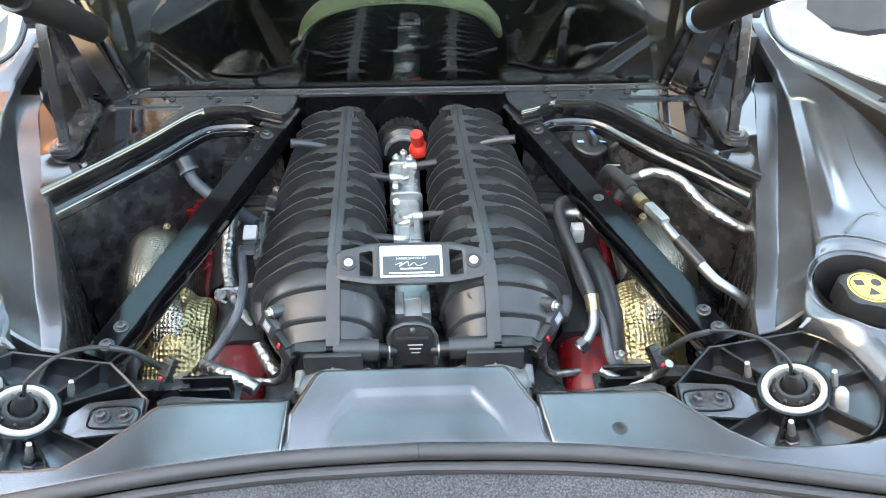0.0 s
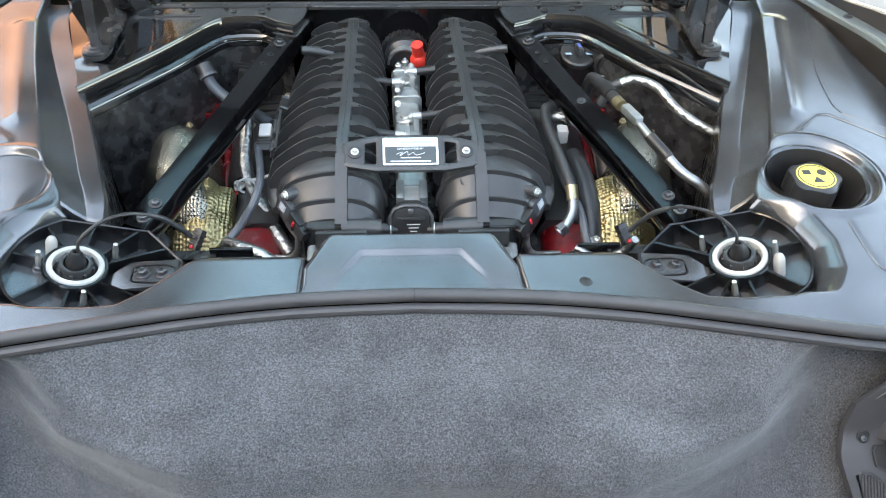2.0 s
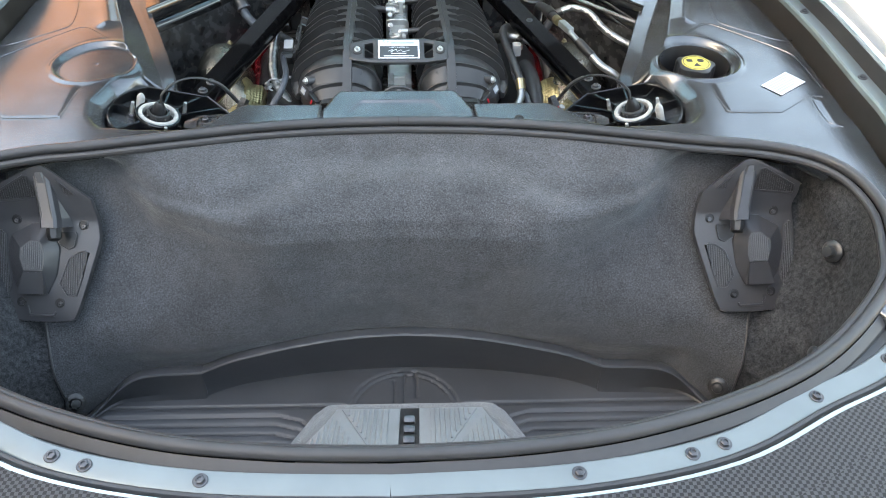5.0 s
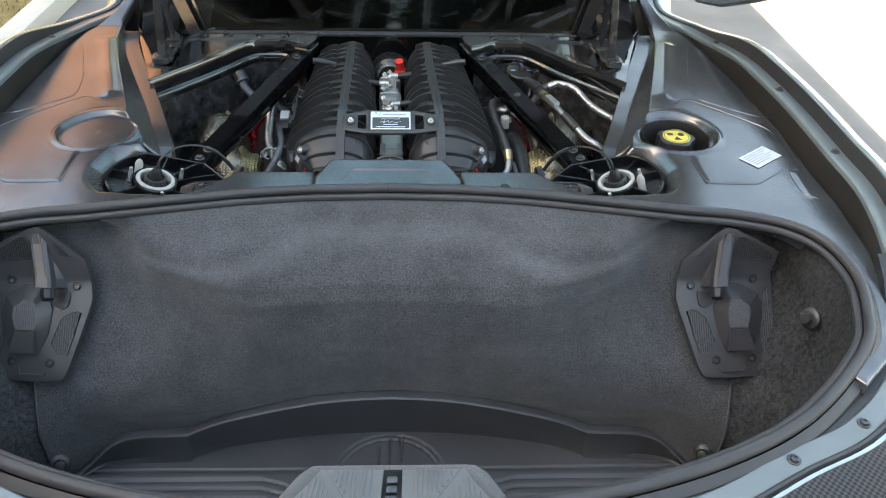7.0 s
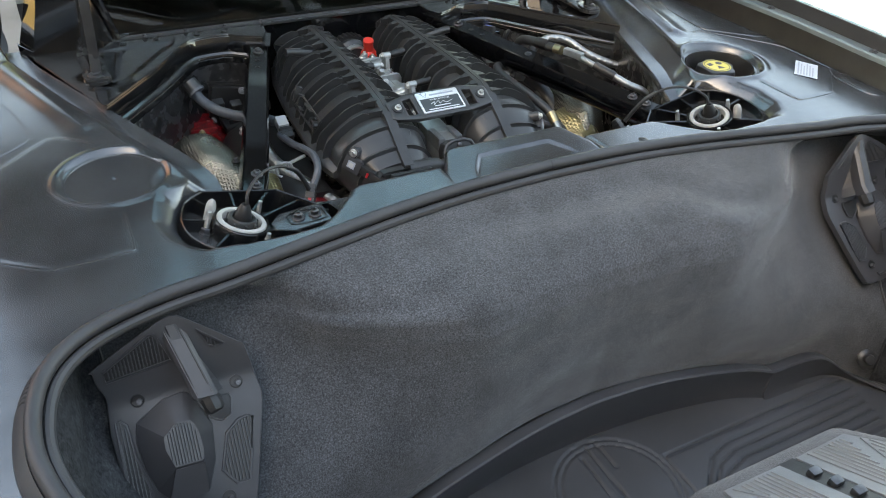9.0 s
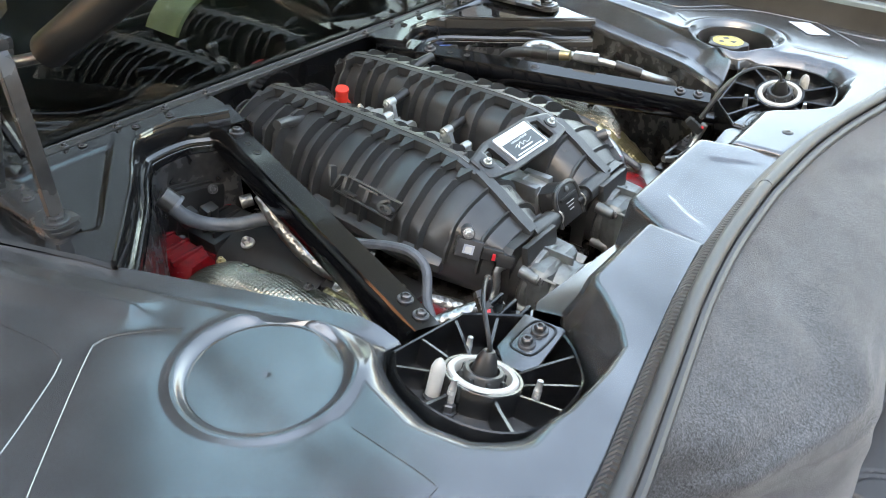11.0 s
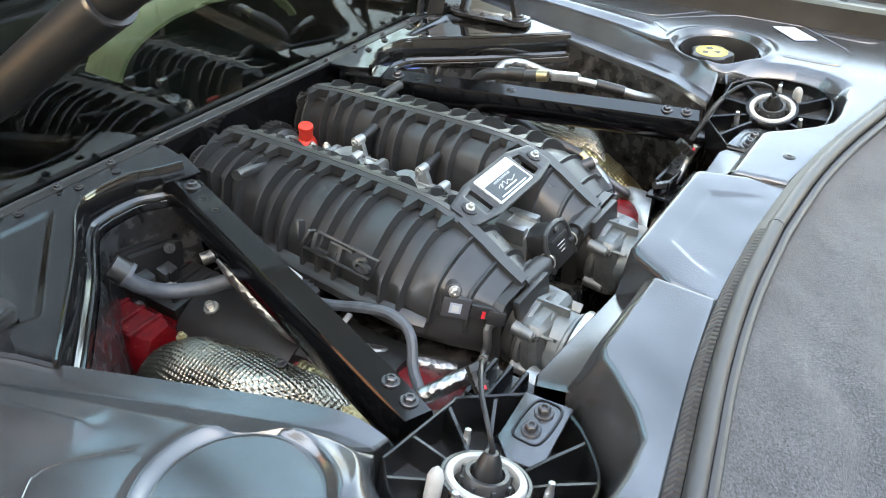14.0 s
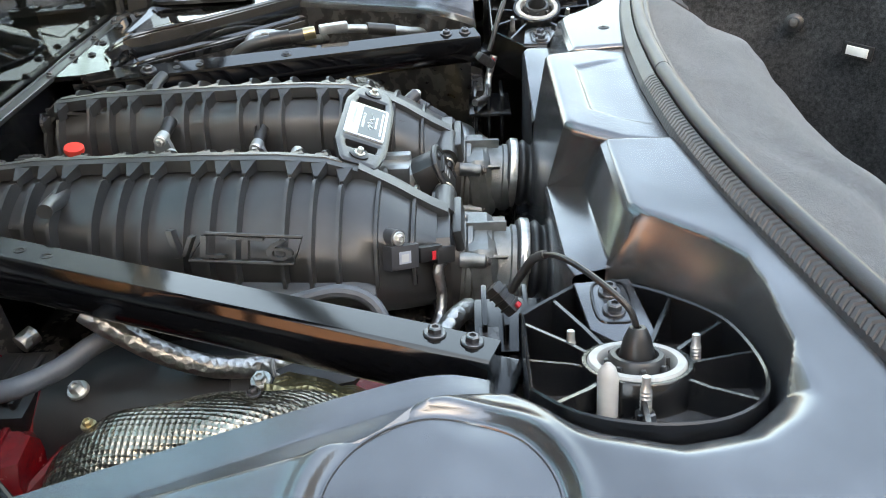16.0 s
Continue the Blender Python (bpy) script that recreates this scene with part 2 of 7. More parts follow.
def loft(rings, closed=True, caps=True, loop=False):
    """A skin over rings of equal length. closed: each ring is a loop; loop: the last ring joins the first."""
    n, k = len(rings[0]), len(rings)
    verts = [p for r in rings for p in r]
    faces = []
    for i in range(k if loop else k - 1):
        for j in range(n if closed else n - 1):
            a, b = i * n + j, i * n + (j + 1) % n
            c, d = ((i + 1) % k) * n + (j + 1) % n, ((i + 1) % k) * n + j
            faces.append((a, b, c, d))
    if caps and closed and not loop:
        faces += [tuple(range(n))[::-1], tuple(range((k - 1) * n, k * n))]
    bm = from_faces(verts, faces)
    bmesh.ops.recalc_face_normals(bm, faces=bm.faces)
    return bm


def tube(path, r, n=10, closed=False, caps=True):
    """A round tube along a path; r is one radius or one for each point."""
    p = [Vector(q) for q in path]
    k = len(p)
    rs = list(r) if hasattr(r, "__len__") else [r] * k
    tang = []
    for i in range(k):
        q0, q1 = (p[i - 1], p[(i + 1) % k]) if closed else (p[max(i - 1, 0)], p[min(i + 1, k - 1)])
        tang.append((q1 - q0).normalized())
    up = Vector((0, 0, 1)) if abs(tang[0].z) < 0.9 else Vector((0, 1, 0))
    side = tang[0].cross(up).normalized()
    rings = []
    for i in range(k):
        side = (side - tang[i] * side.dot(tang[i])).normalized()
        over = tang[i].cross(side)
        rings.append([p[i] + (side * math.cos(a) + over * math.sin(a)) * rs[i] for a in np.linspace(0, 2 * math.pi, n, endpoint=False)])
    return loft(rings, True, caps, closed)


def box(size, at=(0, 0, 0), turn=None, bevel=0.0, seg=2):
    bm = bmesh.new()
    bmesh.ops.create_cube(bm, size=1.0)
    bmesh.ops.scale(bm, vec=size, verts=bm.verts)
    if bevel:
        bmesh.ops.bevel(bm, geom=bm.edges[:], offset=bevel, segments=seg, affect="EDGES", profile=0.6)
    m = Matrix.Translation(at) @ (turn.to_4x4() if turn else Matrix())
    bmesh.ops.transform(bm, matrix=m, verts=bm.verts)
    return bm


def prism(poly, z0, z1, bevel=0.0, m=None):
    """A plate: a polygon in x, y from z0 to z1, then moved by m."""
    n = len(poly)
    bm = from_faces([(x, y, z0) for x, y in poly] + [(x, y, z1) for x, y in poly],
                    [tuple(range(n))[::-1], tuple(range(n, 2 * n))] + [(i, (i + 1) % n, n + (i + 1) % n, n + i) for i in range(n)])
    bmesh.ops.recalc_face_normals(bm, faces=bm.faces)
    if bevel:
        top = [e for e in bm.edges if all(v.co.z > max(z0, z1) - 1e-6 for v in e.verts)]
        bmesh.ops.bevel(bm, geom=top, offset=bevel, segments=2, affect="EDGES", profile=0.6)
    if m:
        bmesh.ops.transform(bm, matrix=m, verts=bm.verts)
    return bm


def lathe(profile, at=(0, 0, 0), n=32, axis=None, caps=True):
    """A turned shape from (radius, height) rows; axis turns its z."""
    rings = [[(r * math.cos(a), r * math.sin(a), h) for a in np.linspace(0, 2 * math.pi, n, endpoint=False)] for r, h in profile]
    bm = loft(rings, True, caps)
    m = Matrix.Translation(at) @ (axis_turn(axis) if axis is not None else Matrix())
    bmesh.ops.transform(bm, matrix=m, verts=bm.verts)
    return bm


def axis_turn(axis):
    return Vector(axis).to_track_quat("Z", "Y").to_matrix().to_4x4()


def join(*bms):
    out = bms[0]
    for b in bms[1:]:
        me = bpy.data.meshes.new("tmp")
        b.to_mesh(me)
        b.free()
        out.from_mesh(me)
        bpy.data.meshes.remove(me)
    return out


SKEW = 1.0  # 1: a part is drawn about the car's middle line, 0: where it stands


def midline(y):
    """The car's middle line bends slightly from the world's y axis."""
    return -0.006 * smooth(-0.15, 0.0, y) - 0.017 * smooth(0.15, 0.75, y)


def part(name, bm, material, parent=None, label="", angle=35):
    me = bpy.data.meshes.new(name)
    if not isinstance(bm, bpy.types.Mesh):
        bm.to_mesh(me)
        bm.free()
    else:
        me = bm
    if SKEW:
        co = np.empty(len(me.vertices) * 3)
        me.vertices.foreach_get("co", co)
        co[0::3] += SKEW * midline(co[1::3])
        me.vertices.foreach_set("co", co)
    me.materials.clear()
    me.materials.append(material)
    for p in me.polygons:
        p.use_smooth = True
    me.set_sharp_from_angle(angle=radians(angle))
    ob = new(name, me)
    if parent is not None:
        ob.parent = parent
        if parent.type == "EMPTY":
            ob.location = -Vector(parent.location)
    if label:
        tagged(ob, label)
    return ob


def thing(name, at, label, category, group="", kind=""):
    ob = new(name)
    ob.location, ob.empty_display_size = at, 0.02
    return tagged(ob, label, category, group, kind)


def solo(name, bm, material, label, category, group="", kind="", angle=35):
    return tagged(part(name, bm, material, None, "", angle), label, category, group, kind)


def flip(s, pts):
    return [(s * p[0], *p[1:]) for p in pts]


def sd_poly(px, py, poly):
    """Signed distance to a polygon (negative inside) and its nearest boundary point, for arrays."""
    best, nx, ny = np.full(px.shape, 1e9), px.copy(), py.copy()
    inside = np.zeros(px.shape, bool)
    k = len(poly)
    for i in range(k):
        (ax, ay), (bx, by) = poly[i], poly[(i + 1) % k]
        dx, dy = bx - ax, by - ay
        t = np.clip(((px - ax) * dx + (py - ay) * dy) / (dx * dx + dy * dy + 1e-12), 0, 1)
        qx, qy = ax + t * dx, ay + t * dy
        d = np.hypot(px - qx, py - qy)
        m = d < best
        best, nx, ny = np.where(m, d, best), np.where(m, qx, nx), np.where(m, qy, ny)
        cross = ((ay > py) != (by > py)) & (px < (bx - ax) * (py - ay) / (by - ay + 1e-12) + ax)
        inside ^= cross
    return np.where(inside, -best, best), nx, ny


def sd_line(px, py, line):
    best = np.full(px.shape, 1e9)
    for (ax, ay), (bx, by) in zip(line[:-1], line[1:]):
        dx, dy = bx - ax, by - ay
        t = np.clip(((px - ax) * dx + (py - ay) * dy) / (dx * dx + dy * dy + 1e-12), 0, 1)
        best = np.minimum(best, np.hypot(px - ax - t * dx, py - ay - t * dy))
    return best


def smooth(a, b, v):
    t = np.clip((np.asarray(v, float) - a) / (b - a), 0, 1)
    return t * t * (3 - 2 * t)


def field(poly, step, height, holes=(), skirt=0.02, s=1):
    """A pressed sheet: a fine grid inside a polygon, its edge drawn onto the outline, with a turned-down rim."""
    xs = np.arange(min(p[0] for p in poly) - step, max(p[0] for p in poly) + 2 * step, step)
    ys = np.arange(min(p[1] for p in poly) - step, max(p[1] for p in poly) + 2 * step, step)
    gx, gy = np.meshgrid(xs, ys, indexing="ij")
    d, nx, ny = sd_poly(gx, gy, poly)
    for h in holes:
        dh, hx, hy = sd_poly(gx, gy, h)
        m = -dh > d
        d, nx, ny = np.where(m, -dh, d), np.where(m, hx, nx), np.where(m, hy, ny)
    keep = (d[:-1, :-1] < 0) | (d[1:, :-1] < 0) | (d[:-1, 1:] < 0) | (d[1:, 1:] < 0)
    out = d > 0
    gx, gy = np.where(out, nx, gx), np.where(out, ny, gy)
    gz = height(gx, gy, np.minimum(d, 0))
    ids = np.arange(gx.size).reshape(gx.shape)
    i, j = np.nonzero(keep)
    faces = np.stack([ids[i, j], ids[i + 1, j], ids[i + 1, j + 1], ids[i, j + 1]], 1)
    used = np.unique(faces)
    remap = np.full(gx.size, -1)
    remap[used] = np.arange(len(used))
    v = np.stack([s * gx.ravel(), gy.ravel(), gz.ravel()], 1)[used]
    f = remap[faces]
    if s < 0:
        f = f[:, ::-1]
    me = bpy.data.meshes.new("sheet")
    me.from_pydata(v.tolist(), [], f.tolist())
    bm = bmesh.new()
    bm.from_mesh(me)
    bpy.data.meshes.remove(me)
    bmesh.ops.remove_doubles(bm, verts=bm.verts, dist=1e-5)
    if skirt:
        edges = [e for e in bm.edges if e.is_boundary]
        ext = bmesh.ops.extrude_edge_only(bm, edges=edges)
        vs = [g for g in ext["geom"] if isinstance(g, bmesh.types.BMVert)]
        bmesh.ops.translate(bm, vec=(0, 0, -skirt), verts=vs)
    return bm


def bolt(name, at, parent, r=0.009, axis=(0, 0, 1), material=None, h=0.006, head=True):
    """A flanged hex bolt as one part."""
    material = material or ZINC
    prof = [(r * 1.35, 0), (r * 1.35, h * 0.25), (r * 1.25, h * 0.35)]
    bm = lathe(prof, at, 20, axis)
    hexa = lathe([(r * 0.88, h * 0.3), (r * 0.88, h * 0.95), (r * 0.7, h * 1.1), (r * 0.45, h * 1.1), (r * 0.4, h * 0.8)], at, 6, axis)
    return part(name, join(bm, hexa), material, parent, angle=25)


def text_part(words, size, m, material, parent, label="", extrude=0.0003, name="lettering"):
    cu = bpy.data.curves.new("words", "FONT")
    cu.body, cu.size, cu.extrude, cu.align_x, cu.align_y = words, size, extrude, "CENTER", "CENTER"
    tmp = new("words", cu)
    me = bpy.data.meshes.new_from_object(tmp.evaluated_get(bpy.context.evaluated_depsgraph_get()))
    bpy.data.objects.remove(tmp)
    me.transform(m)
    return part(name, me, material, parent, label)


def frame_at(o, xdir, ydir):
    """A matrix whose x and y lie along the given directions."""
    x = Vector(xdir).normalized()
    z = x.cross(Vector(ydir)).normalized()
    y = z.cross(x)
    return Matrix.Translation(o) @ Matrix((x, y, z)).transposed().to_4x4()

# ---- ground and surroundings ----
def sheet(name, poly, z, material, label, category):
    bm = from_faces([(x, y, z) for x, y in poly], [tuple(range(len(poly)))])
    return solo(name, bm, material, label, category, kind="structure")


sheet("ground", [(-400, -400), (400, -400), (400, 400), (-400, 400)], 0.0, CONCRETE, "wide sunlit pale concrete and dry land", "ground")
# Right edge follows the house's shadow, so the grey also paints its shade.
sheet("road", [(-4.9, -9), (2.9, -9), (2.25, 1.5), (2.2, 14), (-2.05, 14), (-2.05, 2.2), (-4.9, 2.2)], 0.004, ASPHALT, "grey asphalt driveway under the car, its right edge on the shadow line", "driveway")
solo("kerb", box((0.14, 12, 0.12), (-2.12, 8.25, 0.05), None, 0.02), CONCRETE, "pale concrete kerb beside the dry lawn", "kerb", kind="structure")
random.seed(3)
verts, faces = [], []
for i in range(9000):
    x, y = -2.2 - random.random() ** 1.5 * 6, 2.3 + random.random() * 9
    h, w, a = 0.03 + random.random() * 0.05, 0.004, random.random() * 6.28
    k = len(verts)
    lean = (random.random() - 0.5) * 0.06
    verts += [(x - w * math.cos(a), y - w * math.sin(a), 0.004), (x + w * math.cos(a), y + w * math.sin(a), 0.004), (x + lean, y + lean * math.sin(a), h)]
    faces.append((k, k + 1, k + 2))
solo("lawn", box((8, 9.4, 0.02), (-6.2, 7.0, 0.002)), GRASSM, "dry yellow-brown lawn beyond the kerb", "lawn", kind="structure")
solo("grass", from_faces(verts, faces), GRASSM, "dry yellow-brown blades of grass", "grass", kind="stuff")


def house(name, at, size, label, wall):
    """A plain brick house with a pitched roof."""
    x, y, _ = at
    w, d, h = size
    ob = thing(name, at, label, "house")
    part("wall", box((w, d, h), (x, y, h / 2)), wall, ob)
    e = 0.4
    ridge = [(x - w / 2 - e, y - d / 2 - e, h), (x + w / 2 + e, y - d / 2 - e, h), (x + w / 2 + e, y + d / 2 + e, h), (x - w / 2 - e, y + d / 2 + e, h)]
    long_y = d > w
    tops = [(x, y - d / 2 - e, h + 0.9), (x, y + d / 2 + e, h + 0.9)] if long_y else [(x - w / 2 - e, y, h + 0.9), (x + w / 2 + e, y, h + 0.9)]
    f = [(0, 4, 5, 3), (1, 2, 5, 4), (0, 1, 4), (2, 3, 5)] if long_y else [(0, 1, 5, 4), (2, 3, 4, 5), (0, 4, 3), (1, 2, 5)]
    part("roof", from_faces(ridge + tops, f + [(3, 2, 1, 0)]), ROOFM, ob)
    return ob


# Out of view; stands here only to cast the driveway's shadow.
house("house", (-8.2, -3.6, 0), (6.2, 11, 5.8), "unseen dark brick house added so its shadow covers the driveway", SHADEBRICK)
# Unseen building added to cut the sky light from behind.
house("rear_blocker", (-0.5, -10.5, 0), (15, 6, 4.4), "unseen dark brick building added behind the car to block low sky", SHADEBRICK)
house("house", (-9.5, 13.0, 0), (11, 6, 6.6), "sunlit orange brick house across the lawn", BRICKM)

# Unseen house added on the right to dim what the deck reflects.
house("house", (27, 4, 0), (8, 40, 3.4), "unseen low brick house added to darken the deck's reflections", SHADEBRICK)

# ---- lines of the car, right half; x is the distance from its middle ----
SEAL_FRONT = [(0, -0.112), (0.15, -0.118), (0.28, -0.133), (0.40, -0.155), (0.55, -0.184), (0.65, -0.2), (0.735, -0.232), (0.785, -0.288), (0.802, -0.377), (0.785, -0.462), (0.745, -0.545)]
SEAL_REAR = [(0.62, -0.662), (0.48, -0.737), (0.31, -0.79), (0.15, -0.812), (0, -0.818)]
half = spline(SEAL_FRONT + SEAL_REAR, 8)
OPENING = [(p[0], p[1]) for p in half] + [(-p[0], p[1]) for p in half[-2:0:-1]]
KLINE = [(0.84, 1.30), (0.80, 1.06), (0.790, 0.985), (0.792, 0.93), (0.808, 0.875), (0.838, 0.825), (0.870, 0.765), (0.891, 0.66), (0.908, 0.437), (0.921, 0.2), (0.921, -0.1), (0.906, -0.27), (0.874, -0.41), (0.805, -0.555), (0.69, -0.668), (0.565, -0.730), (0.42, -0.80), (0.23, -0.838), (0, -0.848)]
KPATH = [(p[0], p[1]) for p in spline(KLINE, 6)]


def seal_z(y):
    return 0.925 - 0.03 * float(smooth(-0.3, -0.75, y))


def rail_z(y):
    return 0.885 + 0.063 * float(smooth(-0.62, -0.1, y)) - 0.044 * float(smooth(0.42, 0.80, y)) + 0.12 * float(smooth(0.88, 1.35, y))


def offset_path(path, d):
    """A plan path moved d to its left side."""
    out = []
    for i, p in enumerate(path):
        a, b = path[max(i - 1, 0)], path[min(i + 1, len(path) - 1)]
        t = Vector((b[0] - a[0], b[1] - a[1])).normalized()
        out.append((p[0] - t.y * d, p[1] + t.x * d))
    return out


# ---- car body: rim, outer panels, rear trim ----
body = thing("car_body", (0, 0, 0), "pale grey-green sports car body with its rear deck opened", "car")


def strip(profile, s, rise=0.0, first=0):
    """A rim along the deck: profile rows are (distance outwards, height above the rail); the rows from first on stand higher along the sides."""
    offs = [offset_path(KPATH, d) for d, _ in profile]
    rings = []
    for i, (x, y) in enumerate(KPATH):
        f = rise * float(smooth(-0.55, -0.15, y) * smooth(0.85, 0.5, y))
        rings.append([(s * offs[k][i][0], offs[k][i][1], rail_z(y) + profile[k][1] + (f if k >= first else 0.0)) for k in range(len(profile))])
    return loft(rings, False, False)


for s in (1, -1):
    part("rim_rail", strip([(-0.018, -0.012), (-0.017, -0.003), (-0.014, 0), (0.013, 0), (0.016, -0.002), (0.018, -0.012)], s), RAILP, body, "grey-green painted rim rail with bolts")
    part("rim_seal", strip([(0.0155, -0.012), (0.0165, 0.001), (0.019, 0.003), (0.023, 0.003), (0.025, -0.002), (0.026, -0.016)], s, 0.027, 2), RUBBER, body, "dark rubber seal outside the rim rail")
    part("outer_panel", strip([(0.024, -0.03), (0.025, -0.002), (0.029, 0.004), (0.036, 0.004), (0.048, -0.002), (0.066, -0.02), (0.085, -0.06), (0.10, -0.16), (0.105, -0.35), (0.09, -0.6)], s, 0.028), PAINT, body)
    part("gutter_wall", strip([(-0.040, -0.085), (-0.026, -0.082), (-0.0215, -0.075), (-0.0185, -0.02), (-0.0165, -0.004)], s), GUTTERM, body, "dark brown wall between deck panel and rim rail")
    for k, y in enumerate((0.62, 0.30, -0.02, -0.31)):
        i = min(range(len(KPATH)), key=lambda n: abs(KPATH[n][1] - y) + (1 if KPATH[n][0] < 0.8 else 0))
        bolt("rim_bolt", (s * (KPATH[i][0] - 0.001), KPATH[i][1], rail_z(KPATH[i][1])), body, 0.007, material=DARKBOLT, h=0.005)
    for x, y in ((0.69, -0.668), (0.565, -0.730), (0.42, -0.80), (0.376, -0.814), (0.23, -0.838)):
        bolt("rim_bolt", (s * x, y, rail_z(y) + 0.0005), body, 0.007, material=DARKBOLT, h=0.005)
rear = [p for p in KPATH if p[1] < -0.3]
curve = [(p[0], p[1]) for p in rear] + [(-p[0], p[1]) for p in rear[-2::-1]]
offs = [offset_path(curve, d) for d in (0.032, 0.036, 0.12, 0.22, 0.30, 0.31)]
hs = [-0.01, 0.009, 0.004, -0.026, -0.075, -0.1]
sill = [offset_path(curve, d) for d in (-0.034, -0.03, -0.018)]
part("rear_sill", loft([[(sill[k][i][0], sill[k][i][1], rail_z(curve[i][1]) + (-0.02, -0.006, -0.005)[k]) for k in range(3)] for i in range(len(curve))], False, False), HOSEB, body, "black rubber sill between seal and rim rail")
part("rear_trim", loft([[(offs[k][i][0], offs[k][i][1], rail_z(curve[i][1]) + hs[k]) for k in range(6)] for i in range(len(curve))], False, False), CARBON, body, "black carbon-weave rear trim")
part("underbody", box((1.9, 2.2, 0.1), (0, 0.1, 0.3), None, 0.03), DUSTY, body)
for s in (1, -1):
    part("rear_wheel", lathe([(0.16, -0.15), (0.33, -0.15), (0.352, -0.12), (0.352, 0.12), (0.33, 0.15), (0.16, 0.15)], (s * 0.80, 0.12, 0.352), 40, (1, 0, 0)), RUBBER, body, "black rear tyre")
part("rear_bumper", box((1.5, 0.12, 0.5), (0, -0.98, 0.52), None, 0.05), PAINT, body)

# ---- trunk opening: seals ----
seal = thing("trunk_seal", (0, -0.45, 0.9), "dark rubber weatherstrip round the open trunk", "weatherstrip")
part("bulb", tube([(x, y, seal_z(y) + 0.002) for x, y in offset_path(OPENING + OPENING[:1], -0.004)[:-1]], 0.0092, 12, True), RUBBER, seal)
inner = offset_path(OPENING + OPENING[:1], -0.017)[:-1]
part("inner_lip", tube([(x, y, seal_z(y) - 0.009) for x, y in inner], 0.007, 10, True), RUBBER, seal, "thin inner lip of the rubber seal")
ridge = np.array(offset_path(OPENING + OPENING[:1], 0.0135))
along = np.r_[0, np.cumsum(np.hypot(*np.diff(ridge, axis=0).T))]
marks = np.linspace(0, along[-1], 4 * int(along[-1] / 0.0074), endpoint=False)
outer = list(zip(np.interp(marks, along, ridge[:, 0]), np.interp(marks, along, ridge[:, 1])))
grip = []
for i, (x, y) in enumerate(outer):
    p, q = outer[i - 1], outer[(i + 1) % len(outer)]
    t = Vector((q[0] - p[0], q[1] - p[1])).normalized()
    plain = x > 0.0 or y < -0.32  # smooth past the joint and round the rear
    up = 0.0 if plain or i % 4 else -0.002
    z0 = seal_z(y) - 0.925
    grip.append([(x - t.y * o + t.x * c, y + t.x * o + t.y * c, z0 + z + up * k) for o, z, k, c in ((-0.0115, 0.916, 0, 0), (-0.0075, 0.9225, 1, 0.0), (-0.001, 0.9185, 1, 0.004), (0.0055, 0.9125, 1, 0.0), (0.008, 0.902, 0, 0))])
grip.append(grip[0])
part("ribbed_base", loft(grip, False, False), RUBBER, seal, "ribbed grip strip along the seal", 20)
part("joint", tube([(-0.001, -0.116, 0.927), (0.001, -0.116, 0.927)], 0.0097, 14), PLASTIC_DARK, seal)

# ---- trunk lining ----
FLOOR_Z = 0.455
FLOOR_HALF = [(0, -0.322), (0.2, -0.34), (0.39, -0.385), (0.56, -0.4), (0.64, -0.44), (0.665, -0.5), (0.62, -0.6), (0.45, -0.715), (0.2, -0.77), (0, -0.775)]
fh = spline(FLOOR_HALF, 12)
floor_line = [(p[0], p[1]) for p in fh] + [(-p[0], p[1]) for p in fh[-2:0:-1]]


def resample(line, n):
    p = np.array(line + line[:1])
    d = np.r_[0, np.cumsum(np.hypot(*np.diff(p, axis=0).T))]
    u = np.linspace(0, d[-1], n, endpoint=False)
    return np.stack([np.interp(u, d, p[:, 0]), np.interp(u, d, p[:, 1])], 1)


def paced(line, keys, counts):
    """Points along a half outline, evenly spaced between its key places."""
    p = np.array(line)
    d = np.r_[0, np.cumsum(np.hypot(*np.diff(p, axis=0).T))]
    at = [d[np.argmin(np.hypot(p[:, 0] - k[0], p[:, 1] - k[1]))] for k in keys]
    u = np.concatenate([np.linspace(a, b, n, endpoint=False) for a, b, n in zip(at[:-1], at[1:], counts)] + [[at[-1]]])
    return np.stack([np.interp(u, d, p[:, 0]), np.interp(u, d, p[:, 1])], 1)


def whole(half_line):
    back = half_line[-2:0:-1].copy()
    back[:, 0] *= -1
    return np.concatenate([half_line, back])


inset = offset_path([(-half[1][0], half[1][1])] + [(p[0], p[1]) for p in half], -0.018)[1:]
inset[0], inset[-1] = (0, inset[0][1]), (0, inset[-1][1])
COUNTS = (70, 10, 14, 30, 20)
top = whole(paced(inset, [(0, -0.13), (0.745, -0.27), (0.784, -0.377), (0.73, -0.535), (0.30, -0.772), (0, -0.80)], COUNTS))
low = whole(paced([(p[0], p[1]) for p in fh], [(0, -0.322), (0.645, -0.445), (0.665, -0.5), (0.62, -0.6), (0.3, -0.752), (0, -0.775)], COUNTS))
NT = len(top)
FALL = [(0, 0), (0.04, 0.05), (0.09, 0.13), (0.15, 0.17), (0.22, 0.15), (0.28, 0.19), (0.36, 0.36), (0.43, 0.53), (0.5, 0.68), (0.6, 0.84), (0.72, 0.94), (0.86, 0.985), (1, 1)]
BULGE = [(0, 0), (0.03, 0.24), (0.06, 0.54), (0.1, 0.8), (0.14, 0.92), (0.2, 1.0), (0.3, 1.04), (0.45, 1.05), (0.6, 1.03), (0.8, 1.01), (1, 1)]
